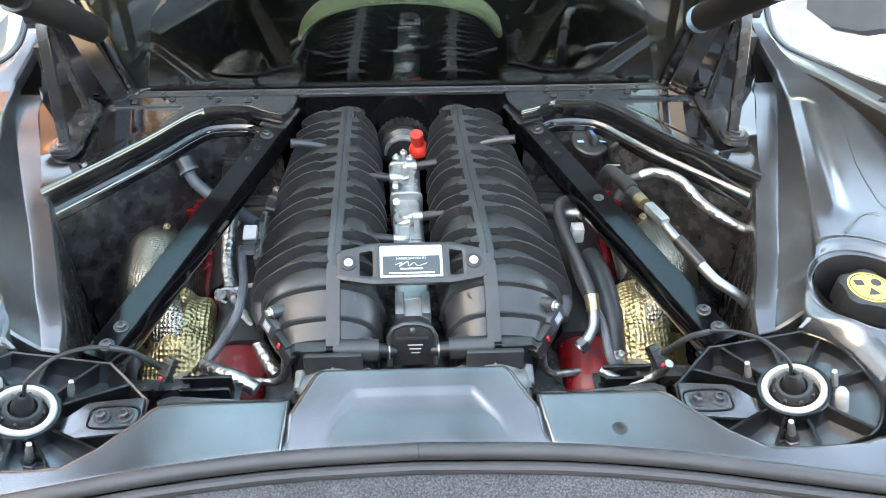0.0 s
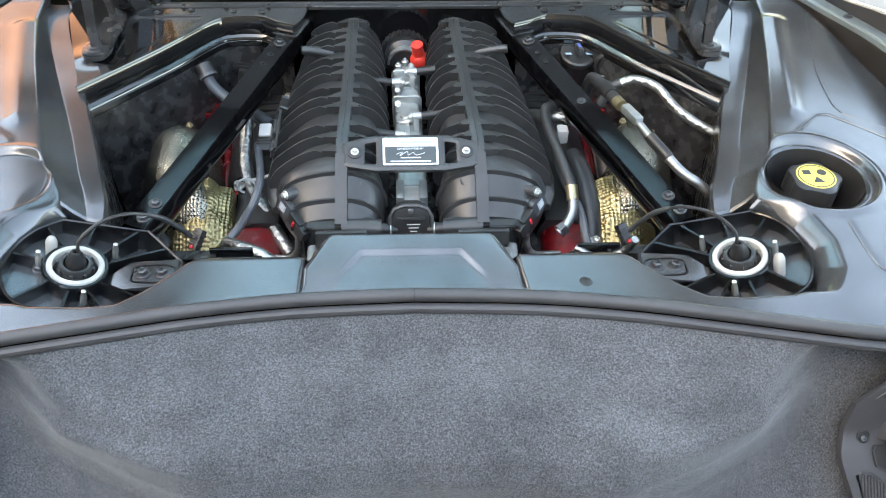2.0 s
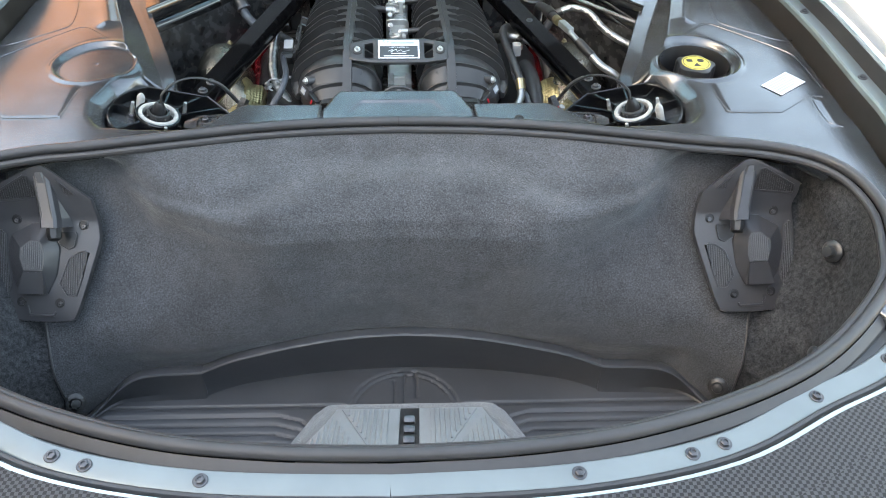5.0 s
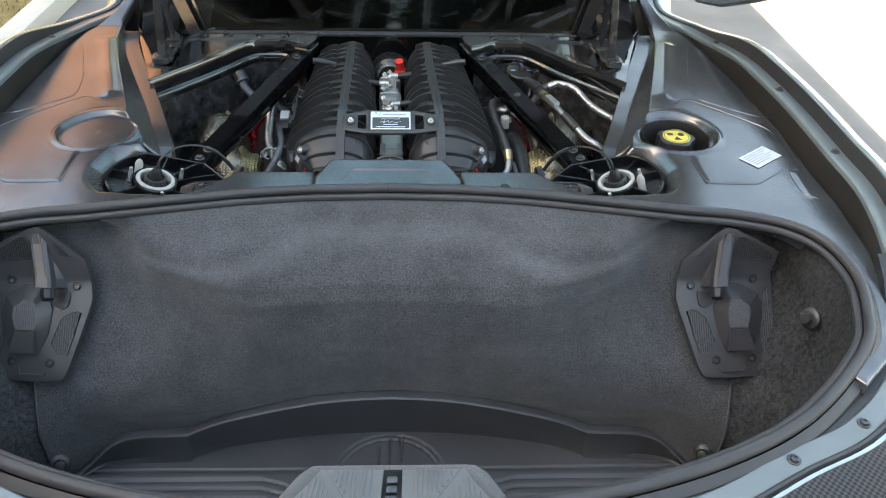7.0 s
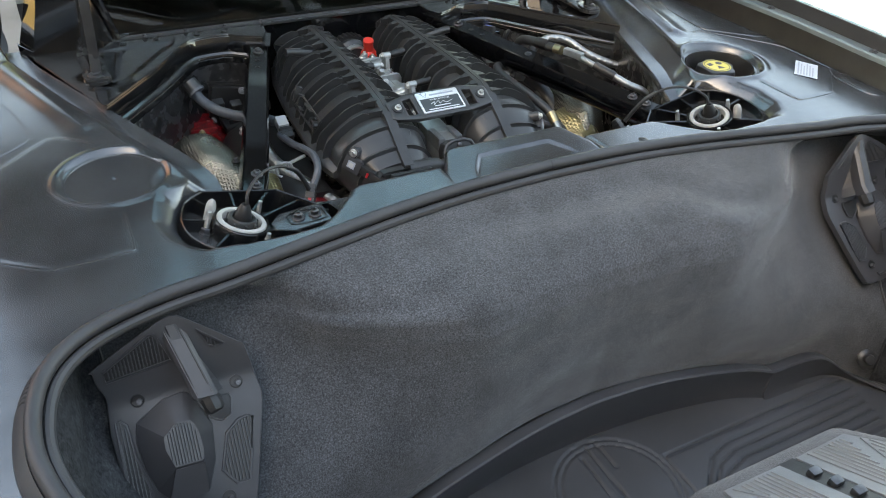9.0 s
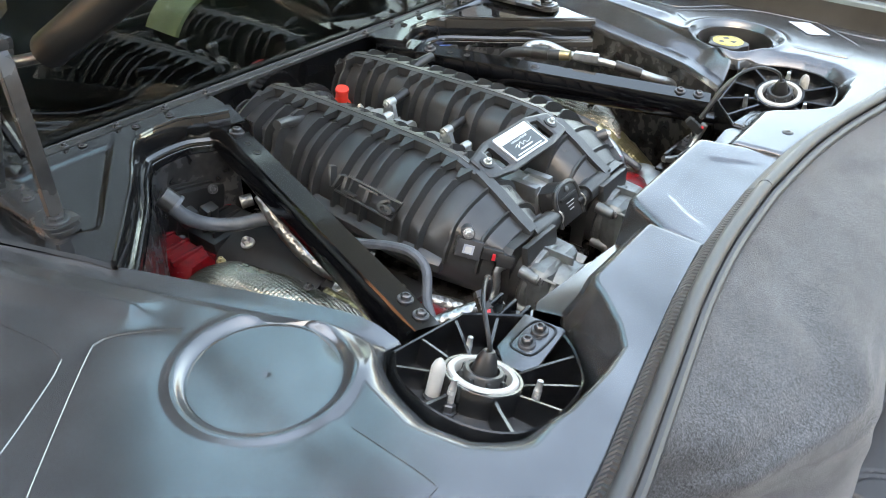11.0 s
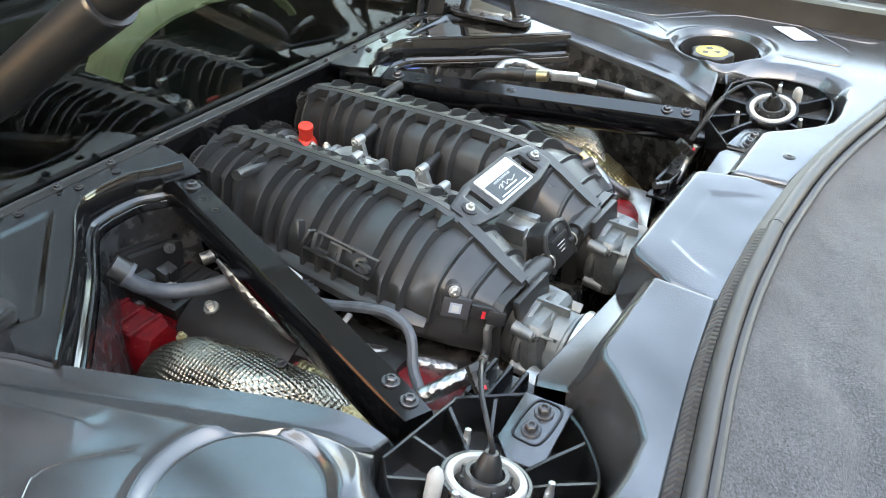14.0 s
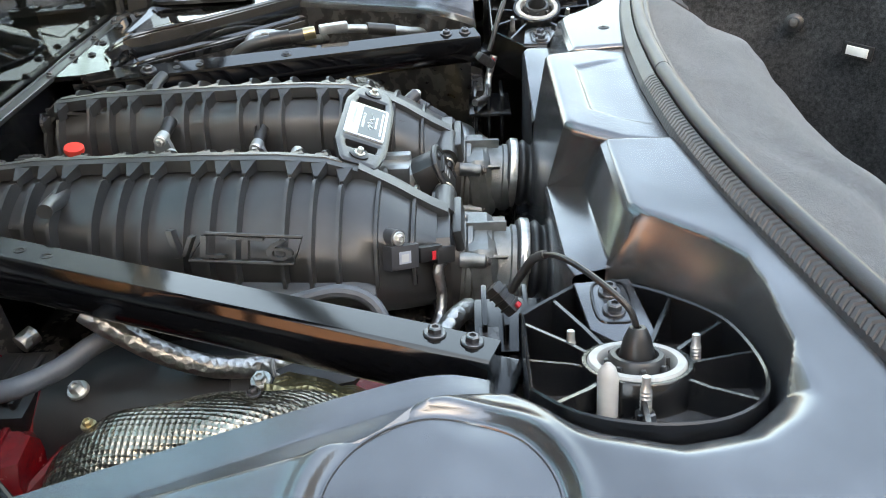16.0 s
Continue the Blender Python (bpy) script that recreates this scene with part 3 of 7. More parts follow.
SIDE = [(0, 0), (0.04, 0.02), (0.09, 0.05), (0.15, 0.1), (0.22, 0.17), (0.28, 0.24), (0.36, 0.34), (0.43, 0.43), (0.5, 0.52), (0.6, 0.65), (0.72, 0.8), (0.86, 0.93), (1, 1)]
DEPTHS = sorted(set([round(v, 4) for v in np.linspace(0, 0.3, 31)] + [round(v, 4) for v in np.linspace(0.3, 1, 29)]))
rows = []


def bracket_plane(z):
    """How far forward the front carpet must lie behind the latch brackets."""
    return -0.279 + (z - 0.752) * 0.915


for d in DEPTHS:
    f, g = float(np.interp(d, *zip(*FALL))), float(np.interp(d, *zip(*SIDE)))
    ring = []
    for i in range(NT):
        t, b = top[i], low[i]
        front = float(smooth(-0.42, -0.3, t[1]))
        mid = float(1 - smooth(0.24, 0.58, abs(t[0]))) * front
        f = float(np.interp(d, *zip(*FALL))) * (1 - mid) + float(np.interp(d, *zip(*BULGE))) * mid
        w = f * front + g * (1 - front)
        crease = 0.036 + 0.066 * float(smooth(0.14, 0.40, abs(t[0] - 0.02)))
        soft = front * float(smooth(0.74, 0.6, abs(t[0])))
        wide = 0.010 + 0.07 * crease
        hollow = math.exp(-((d - crease) / wide) ** 2) - 0.7 * math.exp(-((d - crease - 2.6 * wide) / (1.6 * wide)) ** 2)
        sag = math.exp(-((d - 0.3 - 0.05 * math.sin(t[0] * 5.0)) / 0.035) ** 2) - math.exp(-((d - 0.44 - 0.04 * math.sin(t[0] * 7.0 + 1.0)) / 0.05) ** 2)
        ripple = 0.006 * noise.noise(Vector((t[0] * 5, d * 5, 1.7))) * min(1, d * 12) + 0.002 * noise.noise(Vector((t[0] * 16, d * 14, 4.7))) * min(1, d * 12) + soft * ((0.0045 + 0.002 * mid) * hollow + 0.0012 * sag)
        x = t[0] + (b[0] - t[0]) * w
        y = t[1] + (b[1] - t[1]) * w + ripple
        z = seal_z(t[1]) - 0.012 + (FLOOR_Z - seal_z(t[1]) + 0.012) * d - 0.004 * soft * hollow
        k = float(smooth(0.42, 0.56, abs(x)) * smooth(0.80, 0.755, abs(x)) * smooth(0.54, 0.65, z) * smooth(0.92, 0.87, z) * smooth(-0.36, -0.29, t[1]))
        y += k * max(0.0, bracket_plane(z) + 0.012 - y)
        y += 0.022 * front * float(smooth(0.60, 0.53, z) * smooth(0.60, 0.50, abs(x)))
        ring.append((x, y, z))
    rows.append(ring)
lining = thing("trunk_lining", (0, -0.45, 0.45), "charcoal carpet lining of the open trunk", "trunk lining")
SEAM = 69  # the column at which the front carpet ends
part("carpet", loft([r[NT - SEAM:] + r[:SEAM + 1] for r in rows], False, False), CARPET, lining, angle=70)
part("side_felt", loft([r[SEAM:NT - SEAM + 1] for r in rows], False, False), FELT, lining, "side and rear felt, darkened for the shade there", 70)
part("floor_carpet", from_faces([(x, y, FLOOR_Z) for x, y in floor_line], [tuple(range(len(floor_line)))]), CARPET, lining)


for s in (1, -1):
    line = [Vector(r[SEAM if s > 0 else NT - SEAM]) + Vector((-s * 0.002, -0.002, 0.001)) for r in rows[2:-2:3]]
    part("seam", tube(spline(line, 6), 0.0022, 6), RUBBER, lining, "dark seam between two pieces of carpet")
plugs = (((0.612, -0.428, 0.515), (-0.4, -0.6, 0.5)), ((-0.625, -0.432, 0.505), (0.4, -0.6, 0.5)), ((0.752, -0.376, 0.822), (-0.85, -0.35, 0.3)), ((0.683, -0.553, 0.755), (-0.85, 0.4, 0.3)))
for p, ax in plugs:
    ob = thing("carpet_fastener", p, "black round plastic fastener pushed through the carpet", "fastener", "carpet fasteners")
    part("flange", lathe([(0.019, 0), (0.019, 0.003), (0.015, 0.006), (0.011, 0.007)], p, 24, ax), PLASTIC, ob)
    part("knob", lathe([(0.010, 0.006), (0.011, 0.012), (0.009, 0.018), (0.004, 0.019)], p, 16, ax), PLASTIC, ob)
lamp = thing("trunk_lamp", (0.575, -0.65, 0.728), "small white trunk lamp in a black frame", "lamp")
lm = frame_at((0.570, -0.645, 0.730), (-0.75, -0.6, 0), (0, 0, 1))
part("frame", prism([(-0.03, -0.014), (0.03, -0.014), (0.03, 0.014), (-0.03, 0.014)], 0, 0.006, 0.002, lm), PLASTIC, lamp)
part("lens", prism([(-0.022, -0.009), (0.022, -0.009), (0.022, 0.009), (-0.022, 0.009)], 0.005, 0.009, 0.002, lm), LAMPM, lamp)

# ---- floor tray ----
tray = thing("trunk_mat", (0, -0.5, 0.46), "grey moulded rubber trunk mat with raised ribs", "trunk mat")
TRAY_LOW = [(0, -0.312), (0.1, -0.316), (0.2, -0.326), (0.32, -0.348), (0.385, -0.374), (0.40, -0.384), (0.51, -0.388), (0.575, -0.402), (0.652, -0.5)]
tl = spline(TRAY_LOW, 6)
TRAY_TOP = [(0, -0.330, 0.592), (0.1, -0.334, 0.589), (0.2, -0.343, 0.578), (0.32, -0.357, 0.556), (0.385, -0.366, 0.533), (0.40, -0.368, 0.531), (0.515, -0.374, 0.524), (0.585, -0.41, 0.48), (0.652, -0.5, 0.466)]
tt = spline(TRAY_TOP, 6)
lipL = [(p[0], p[1] - 0.012, 0.462) for p in tl]
lipT = [(p[0], p[1] - 0.022, p[2]) for p in tt]
rows_l = [lipL, [tuple((np.array(a) * 0.85 + np.array(b) * 0.15) + np.array((0, 0.006, 0))) for a, b in zip(lipL, lipT)], lipT, [(a[0], a[1] + 0.003, a[2] + 0.003) for a in lipT], [(a[0], a[1] + 0.012, a[2] + 0.003) for a in lipT], [(a[0], a[1] + 0.022, a[2] + 0.001) for a in lipT], [(a[0], a[1] + 0.05, a[2] - 0.03) for a in lipT]]
full = [[(-x, y, z) for x, y, z in r[:0:-1]] + list(r) for r in rows_l]
part("raised_lip", loft(full, False, False), MATPL, tray, "raised front lip of the mat")
mat_half = [(p[0], p[1] - 0.012) for p in tl] + [(0.60, -0.6), (0.44, -0.70), (0.2, -0.755), (0, -0.76)]
mat_line = mat_half + [(-x, y) for x, y in mat_half[-2:0:-1]]
mat_grooves = []
for s in (1, -1):
    for k in range(8):
        y = -0.418 - 0.021 * k
        pts = [(0.60, y), (0.12, y), (0.12, y - 0.09)] if k == 0 else [(0.585 - 0.004 * k, y), (0.25, y), (0.20, y - 0.014), (0.15 - 0.004 * k, y - 0.065)]
        mat_grooves.append([(s * p[0], p[1]) for p in pts])
for x, y0, y1 in ((-0.021, -0.36, -0.48), (0.0, -0.34, -0.48), (0.022, -0.335, -0.40)):
    mat_grooves.append([(x, y0), (x + 0.004, y1)])


def mat_height(x, y, d):
    """Moulded grooves: steps beside the middle, a ring and the lines of its emblem."""
    z = 0.4625 + 0.0 * x
    for g in mat_grooves:
        z = z - 0.0038 * smooth(0.0034, 0.0012, sd_line(x, y, g))
    ring = np.hypot(x, y + 0.445)
    for r in (0.112, 0.101):
        z = z - 0.0032 * smooth(0.0032, 0.001, np.abs(ring - r))
    return z


part("base", field(mat_line, 0.0034, mat_height, (), 0.006), MATPL, tray, angle=60)

# ---- latch cover at the rear of the trunk ----
cover = thing("latch_cover", (0.02, -0.7, 0.46), "grey plastic latch cover with ribbed pads and carpeted edge", "latch cover")


def cover_ring(y, z, w, drop):
    prof = [(-w - 0.05, z - drop), (-w - 0.03, z - 0.02), (-w - 0.012, z - 0.002), (-w, z), (w, z), (w + 0.012, z - 0.002), (w + 0.03, z - 0.02), (w + 0.05, z - drop)]
    return [(0.02 + x, y, zz) for x, zz in prof]


part("carpeted_edge", loft([cover_ring(-0.630, 0.46, 0.112, 0.01), cover_ring(-0.634, 0.73, 0.112, 0.27), cover_ring(-0.641, 0.766, 0.112, 0.30), cover_ring(-0.653, 0.777, 0.114, 0.31), cover_ring(-0.80, 0.856, 0.155, 0.39)], False, False), CARPET, cover)
cm = frame_at((0.02, -0.658, 0.783), (-1, 0, 0), (0, -0.147, 0.079))
deck_poly = [(-0.106, 0.008), (-0.014, 0.010), (-0.014, 0.16), (-0.144, 0.16)]
for s in (1, -1):
    pl = flip(s, deck_poly)
    part("top_plate", prism(pl if s > 0 else pl[::-1], -0.004, 0.001, 0.001, cm), COVERPL, cover)
    for pad in ([(-0.098, 0.014), (-0.03, 0.014), (-0.03, 0.13), (-0.052, 0.13)], [(-0.108, 0.03), (-0.064, 0.13), (-0.142, 0.13)]):
        bm = prism(flip(s, pad), 0.001, 0.003, 0.001, cm)
        pd = part("pad", bm, COVERPL, cover)
        x0, x1 = min(p[0] for p in pad), max(p[0] for p in pad)
        for k in range(int((x1 - x0) / 0.007)):
            x = x0 + 0.005 + 0.007 * k
            inside = [y for y in np.linspace(0.014, 0.13, 60) if sd_poly(np.array([x]), np.array([y]), pad)[0][0] < -0.003]
            if len(inside) > 4:
                a, b = cm @ Vector((s * x, inside[0], 0.0032)), cm @ Vector((s * x, inside[-1], 0.0032))
                part("rib", tube([a, b], 0.0017, 5), COVERPL, pd)
# Dark plate laid over the carpet stands in for the slot's shade.
part("slot", prism([(-0.013, 0.006), (0.013, 0.006), (0.013, 0.15), (-0.013, 0.15)], -0.004, -0.001, 0, cm), PLASTIC_DARK, cover, "dark plate for the shaded latch slot")
for y in (0.05, 0.08, 0.11):
    part("latch_piece", box((0.016, 0.012, 0.012), cm @ Vector((0, y, 0.001)), None, 0.003), DARKBOLT, cover, "bare metal latch part")


# ---- latch brackets on the front carpet ----
def bracket(s):
    """Moulded plate, bent at its upper screws, with a sloping arm, a domed boss, ribbed pads and four screws."""
    o = Vector((s * 0.634, -0.283, 0.754))
    m = Matrix.Translation(o) @ frame_at((0, 0, 0), (1, 0.06 * s, 0), (0, 0.097, 0.106)) @ Matrix.Diagonal((s, 1, 1, 1))
    ob = thing("latch_bracket", o, "dark grey moulded latch bracket screwed to the trunk carpet", "latch bracket", "latch brackets")

    def put(name, bm, material, label="", parent=None, angle=35):
        for y in (0.058, 0.066):
            bmesh.ops.bisect_plane(bm, geom=bm.verts[:] + bm.edges[:] + bm.faces[:], plane_co=(0, y, 0), plane_no=(0, 1, 0))
        for v in bm.verts:
            v.co.z += 0.5 * max(0.0, v.co.y - 0.062) + 0.12 * max(0.0, 0.006 - abs(v.co.y - 0.062))
        bmesh.ops.transform(bm, matrix=m, verts=bm.verts)
        bmesh.ops.recalc_face_normals(bm, faces=bm.faces)
        return part(name, bm, material, parent or ob, label, angle)

    edge = [(-0.0794, 0.0954), (-0.0699, 0.1068), (-0.0112, 0.1503), (0.0002, 0.1552), (0.021, 0.1522), (0.1043, 0.1128), (0.1073, 0.1068), (0.1047, 0.0878), (0.0986, 0.0727), (0.1024, 0.028), (0.0971, -0.0554), (0.0895, -0.0796), (0.0752, -0.1114), (0.06, -0.1228), (-0.0332, -0.1228), (-0.0506, -0.1092), (-0.062, -0.0743), (-0.0756, -0.0251), (-0.0885, 0.0242), (-0.0873, 0.0469)]
    put("plate", prism([(p[0], p[1]) for p in spline(edge, 2, True)], 0.002, 0.013, 0.0035), TRIM, "", None, 30)
    a0, a1 = np.array((0.0085, 0.149, 0.013)), np.array((-0.0175, 0.047, 0.050))
    rings = []
    for t in (0, 0.06, 0.5, 0.9, 1.0):
        p = a0 + (a1 - a0) * t
        w, h = (0.012, 0.007) if t == 0 else (0.0150, 0.011)
        rings.append([(p[0] + dx * w, p[1], p[2] + dz * h - 0.2 * max(0, p[1] - 0.062)) for dx, dz in ((-1, -1), (-1, 0.6), (-0.7, 1), (0.7, 1), (1, 0.6), (1, -1))])
    arm = put("arm", loft(rings), TRIM, "", None, 25)
    # Dark raised lines stand in for shaded grooves.
    for x in (-0.0085, 0.0085):
        put("groove", tube([(a0[0] + (a1[0] - a0[0]) * t + x, a0[1] + (a1[1] - a0[1]) * t, a0[2] + (a1[2] - a0[2]) * t + 0.0108 - 0.2 * max(0, a0[1] + (a1[1] - a0[1]) * t - 0.062)) for t in (0.1, 0.3, 0.5, 0.7, 0.96)], 0.0008, 5), PLASTIC_DARK, "", arm)
    put("arm_web", loft([[(-0.006, 0.146, 0.011), (0.014, 0.146, 0.011), (0.012, 0.144, 0.014), (0.002, 0.144, 0.014)], [(-0.042, 0.050, 0.011), (-0.003, 0.048, 0.011), (-0.008, 0.049, 0.044), (-0.029, 0.049, 0.044)]]), TRIM, "", None, 15)
    put("arm_socket", prism([(-0.0461, 0.0412), (-0.0483, 0.0355), (-0.0445, 0.0147), (-0.0332, 0.009), (-0.0188, 0.0166), (-0.0067, 0.0401)], 0.011, 0.0165, 0.001), PLASTIC_DARK)
    put("socket_edge", tube([(x, y, 0.0165) for x, y in [(-0.0461, 0.0412), (-0.0483, 0.0355), (-0.0445, 0.0147), (-0.0332, 0.009), (-0.0188, 0.0166), (-0.0067, 0.0401)]], 0.0014, 6), TRIM)
    put("arm_end", lathe([(0.004, -0.006), (0.0125, -0.005), (0.0125, 0.010), (0.010, 0.015), (0.003, 0.016)], (-0.0225, 0.040, 0.048), 8, (-0.25, -1, 0.25)), PLASTIC_DARK, "dark rubber arm end")
    base = [(-0.0188, 0.009), (-0.0074, 0.0412), (0.0047, 0.0598), (0.0342, 0.056), (0.0721, 0.0337), (0.0755, 0.009), (0.0721, -0.0251), (0.0615, -0.0592), (0.0475, -0.0743), (0.002, -0.0743), (-0.0142, -0.0364)]
    mid = [(-0.0017, 0.0015), (0.0024, 0.0181), (0.007, 0.0242), (0.0248, 0.0257), (0.0437, 0.0105), (0.0441, -0.0069), (0.0365, -0.0319), (0.0002, -0.0319), (-0.0029, -0.0175)]
    ring_a = resample(base, 44)
    ring_b = resample(mid, 44)
    k = int(np.argmin(np.hypot(ring_b[:, 0] - ring_a[0, 0], ring_b[:, 1] - ring_a[0, 1])))
    ring_b = np.roll(ring_b, -k, axis=0)
    c = ring_a.mean(axis=0)
    boss = put("boss", loft([[(x, y, 0.012) for x, y in ring_a], [(*(c + (p - c) * 0.975), 0.017) for p in ring_a], [(x, y, 0.038) for x, y in ring_b], [(*(ring_b.mean(axis=0) + (p - ring_b.mean(axis=0)) * 0.94), 0.0395) for p in ring_b]]), TRIM, "", None, 14)
    put("boss_foot", loft([[(x, y, z) for (x, y), z in zip([(0.0009, -0.0334), (0.0358, -0.0334), (0.0509, -0.0728), (0.0028, -0.0728)], (0.0387, 0.0387, 0.029, 0.029))], [(x, y, 0.012) for x, y in [(0.0009, -0.0334), (0.0358, -0.0334), (0.0509, -0.0728), (0.0028, -0.0728)]]]), TRIM)
    for k in range(11):
        x = -0.0005 + k * 0.0037
        inside = [y for y in np.linspace(-0.04, 0.04, 90) if sd_poly(np.array([x]), np.array([y]), mid)[0][0] < -0.003]
        if len(inside) > 4:
            put("rib", tube([(x, inside[0], 0.0397), (x, inside[-1], 0.0397)], 0.0014, 5), TRIM, "", boss)
    # Pads lie proud of the plate; black colour gives their recess's shade.
    for pad in ([(-0.0699, 0.0045), (-0.0642, 0.0068), (-0.0521, 0.0052), (-0.0339, -0.008), (-0.0188, -0.0535), (-0.0332, -0.0743), (-0.0498, -0.0743), (-0.0605, -0.0364)], [(0.0816, 0.0348), (0.0892, 0.0424), (0.0941, 0.0412), (0.0956, -0.0402), (0.0854, -0.0743), (0.0752, -0.0743), (0.0691, -0.0573), (0.0797, -0.0023)], [(0.0274, 0.1371), (0.0342, 0.1378), (0.0948, 0.1056), (0.0933, 0.0924), (0.0145, 0.1018)], [(-0.0536, 0.1068), (-0.0226, 0.1318), (-0.0332, 0.1094), (-0.0396, 0.106)]):
        rp = put("ribbed_pad", prism(pad, 0.0122, 0.0142), BOOT, "ribbed pad, black for its recess's shade")
        put("pad_border", tube([(x, y, 0.0142) for x, y in pad], 0.0019, 6, True), TRIM, "", rp)
        xs = [p[0] for p in pad]
        for x in np.arange(min(xs) + 0.003, max(xs) - 0.002, 0.0042):
            inside = [y for y in np.linspace(-0.09, 0.14, 160) if sd_poly(np.array([x]), np.array([y]), pad)[0][0] < -0.0015]
            if len(inside) > 3:
                put("rib", tube([(x, inside[0], 0.0144), (x, inside[-1], 0.0144)], 0.0011, 5), TRIM, "", rp)
    put("bar", tube([(-0.012, -0.1055, 0.013), (-0.010, -0.1115, 0.014), (0.034, -0.1115, 0.014), (0.0388, -0.095, 0.013)], 0.0024, 6), TRIM)
    # Proud black discs paint the dark of the screw holes.
    for x, y in ((-0.0593, 0.0537), (0.0634, 0.0613), (-0.0199, -0.0887), (0.0502, -0.0879)):
        sw = put("screw_well", lathe([(0.0088, 0.0), (0.0088, 0.0016), (0.0078, 0.0019), (0.0072, 0.0012), (0.001, 0.0012)], (x, y, 0.0128), 20), BOOT)
        put("screw", lathe([(0.0042, 0), (0.0042, 0.0036), (0.0034, 0.0046), (0.0016, 0.0046), (0.0013, 0.003)], (x - 0.0018, y - 0.0018, 0.0136), 12), DARKBOLT, "dull steel screw head", sw)
    return ob


for s in (1, -1):
    bracket(s)

# ---- rear deck panels ----
DECK = [(0.153, -0.098), (0.28, -0.116), (0.4, -0.137), (0.55, -0.166), (0.65, -0.183), (0.728, -0.212), (0.775, -0.262), (0.792, -0.36), (0.785, -0.44), (0.752, -0.53), (0.7, -0.592), (0.715, -0.612), (0.8, -0.535), (0.852, -0.42), (0.882, -0.29), (0.896, -0.1), (0.896, 0.2), (0.884, 0.437), (0.866, 0.64), (0.848, 0.74), (0.818, 0.80), (0.788, 0.85), (0.772, 0.90), (0.768, 0.93), (0.742, 0.93), (0.746, 0.87), (0.760, 0.80), (0.742, 0.69), (0.686, 0.51), (0.632, 0.351), (0.588, 0.215), (0.553, 0.165), (0.5385, 0.14), (0.534, 0.122), (0.535, 0.107), (0.5439, 0.0935), (0.5693, 0.0451), (0.5815, -0.0047), (0.574, -0.0489), (0.5486, -0.0874), (0.5035, -0.1053), (0.433, -0.1085), (0.392, -0.105), (0.36, -0.083), (0.322, -0.045), (0.31, -0.03), (0.296, -0.022), (0.148, -0.022)]
PLATEAU = [(0.645, -0.066), (0.753, -0.061), (0.881, 0.05), (0.873, 0.18), (0.858, 0.201), (0.722, 0.314), (0.698, 0.31), (0.648, 0.262)]
FRONT_LINE = [(0.90, 0.262), (0.860, 0.254), (0.765, 0.308), (0.744, 0.33), (0.752, 0.40), (0.765, 0.46), (0.83, 0.66)]
WELL = (0.640, 0.152)


def deck_height(right):
    def height(x, y, d):
        z = 0.908 - 0.2 * np.maximum(0, x - 0.6) ** 2 + 0.05 * smooth(0.76, 0.95, y) - 0.003 * smooth(0.4, 0.7, y) * smooth(0.86, 0.72, x)
        # rolled edges: soft round the tower, tight elsewhere
        near = np.hypot(x - 0.475, y - 0.0)
        soft = smooth(0.22, 0.12, near) * smooth(0.45, 0.54, x + 0.5 * y) * smooth(0.10, 0.06, y)
        r = 0.006 + 0.026 * soft
        u = np.clip(1 + d / r, 0, 1)
        z = z - (0.004 + 0.018 * soft) * u * u
        z = z - 0.012 * smooth(0.065, 0.0, np.hypot(x - 0.53, y - 0.115))
        # raised field with a creased border
        pd, _, _ = sd_poly(x, y, PLATEAU)
        ring = np.hypot(x - WELL[0], y - WELL[1]) / (1.0 if right else 0.9)
        z = z + 0.0012 * smooth(0.006, -0.008, pd) * smooth(0.10, 0.12, ring)
        # long swell beside the inner edge and the small rib by the trunk
        z = z + 0.007 * np.exp(-(sd_line(x, y, [(0.662, 0.33), (0.715, 0.50), (0.762, 0.66)]) / 0.02) ** 2)
        z = z + 0.0025 * np.exp(-(sd_line(x, y, [(0.855, -0.01), (0.846, -0.088)]) / 0.010) ** 2)
        # dished ring
        if right:
            z = z + 0.004 * np.exp(-((ring - 0.096) / 0.008) ** 2) - 0.012 * smooth(0.094, 0.08, ring)
        else:
            z = z + 0.003 * np.exp(-((ring - 0.098) / 0.008) ** 2) - 0.007 * smooth(0.096, 0.084, ring)
            z = z - 0.003 * smooth(0.004, 0.002, ring)
        return z
    return height


def circle(c, r, n=48):
    return [(c[0] + r * math.cos(a), c[1] + r * math.sin(a)) for a in np.linspace(0, 2 * math.pi, n, endpoint=False)]


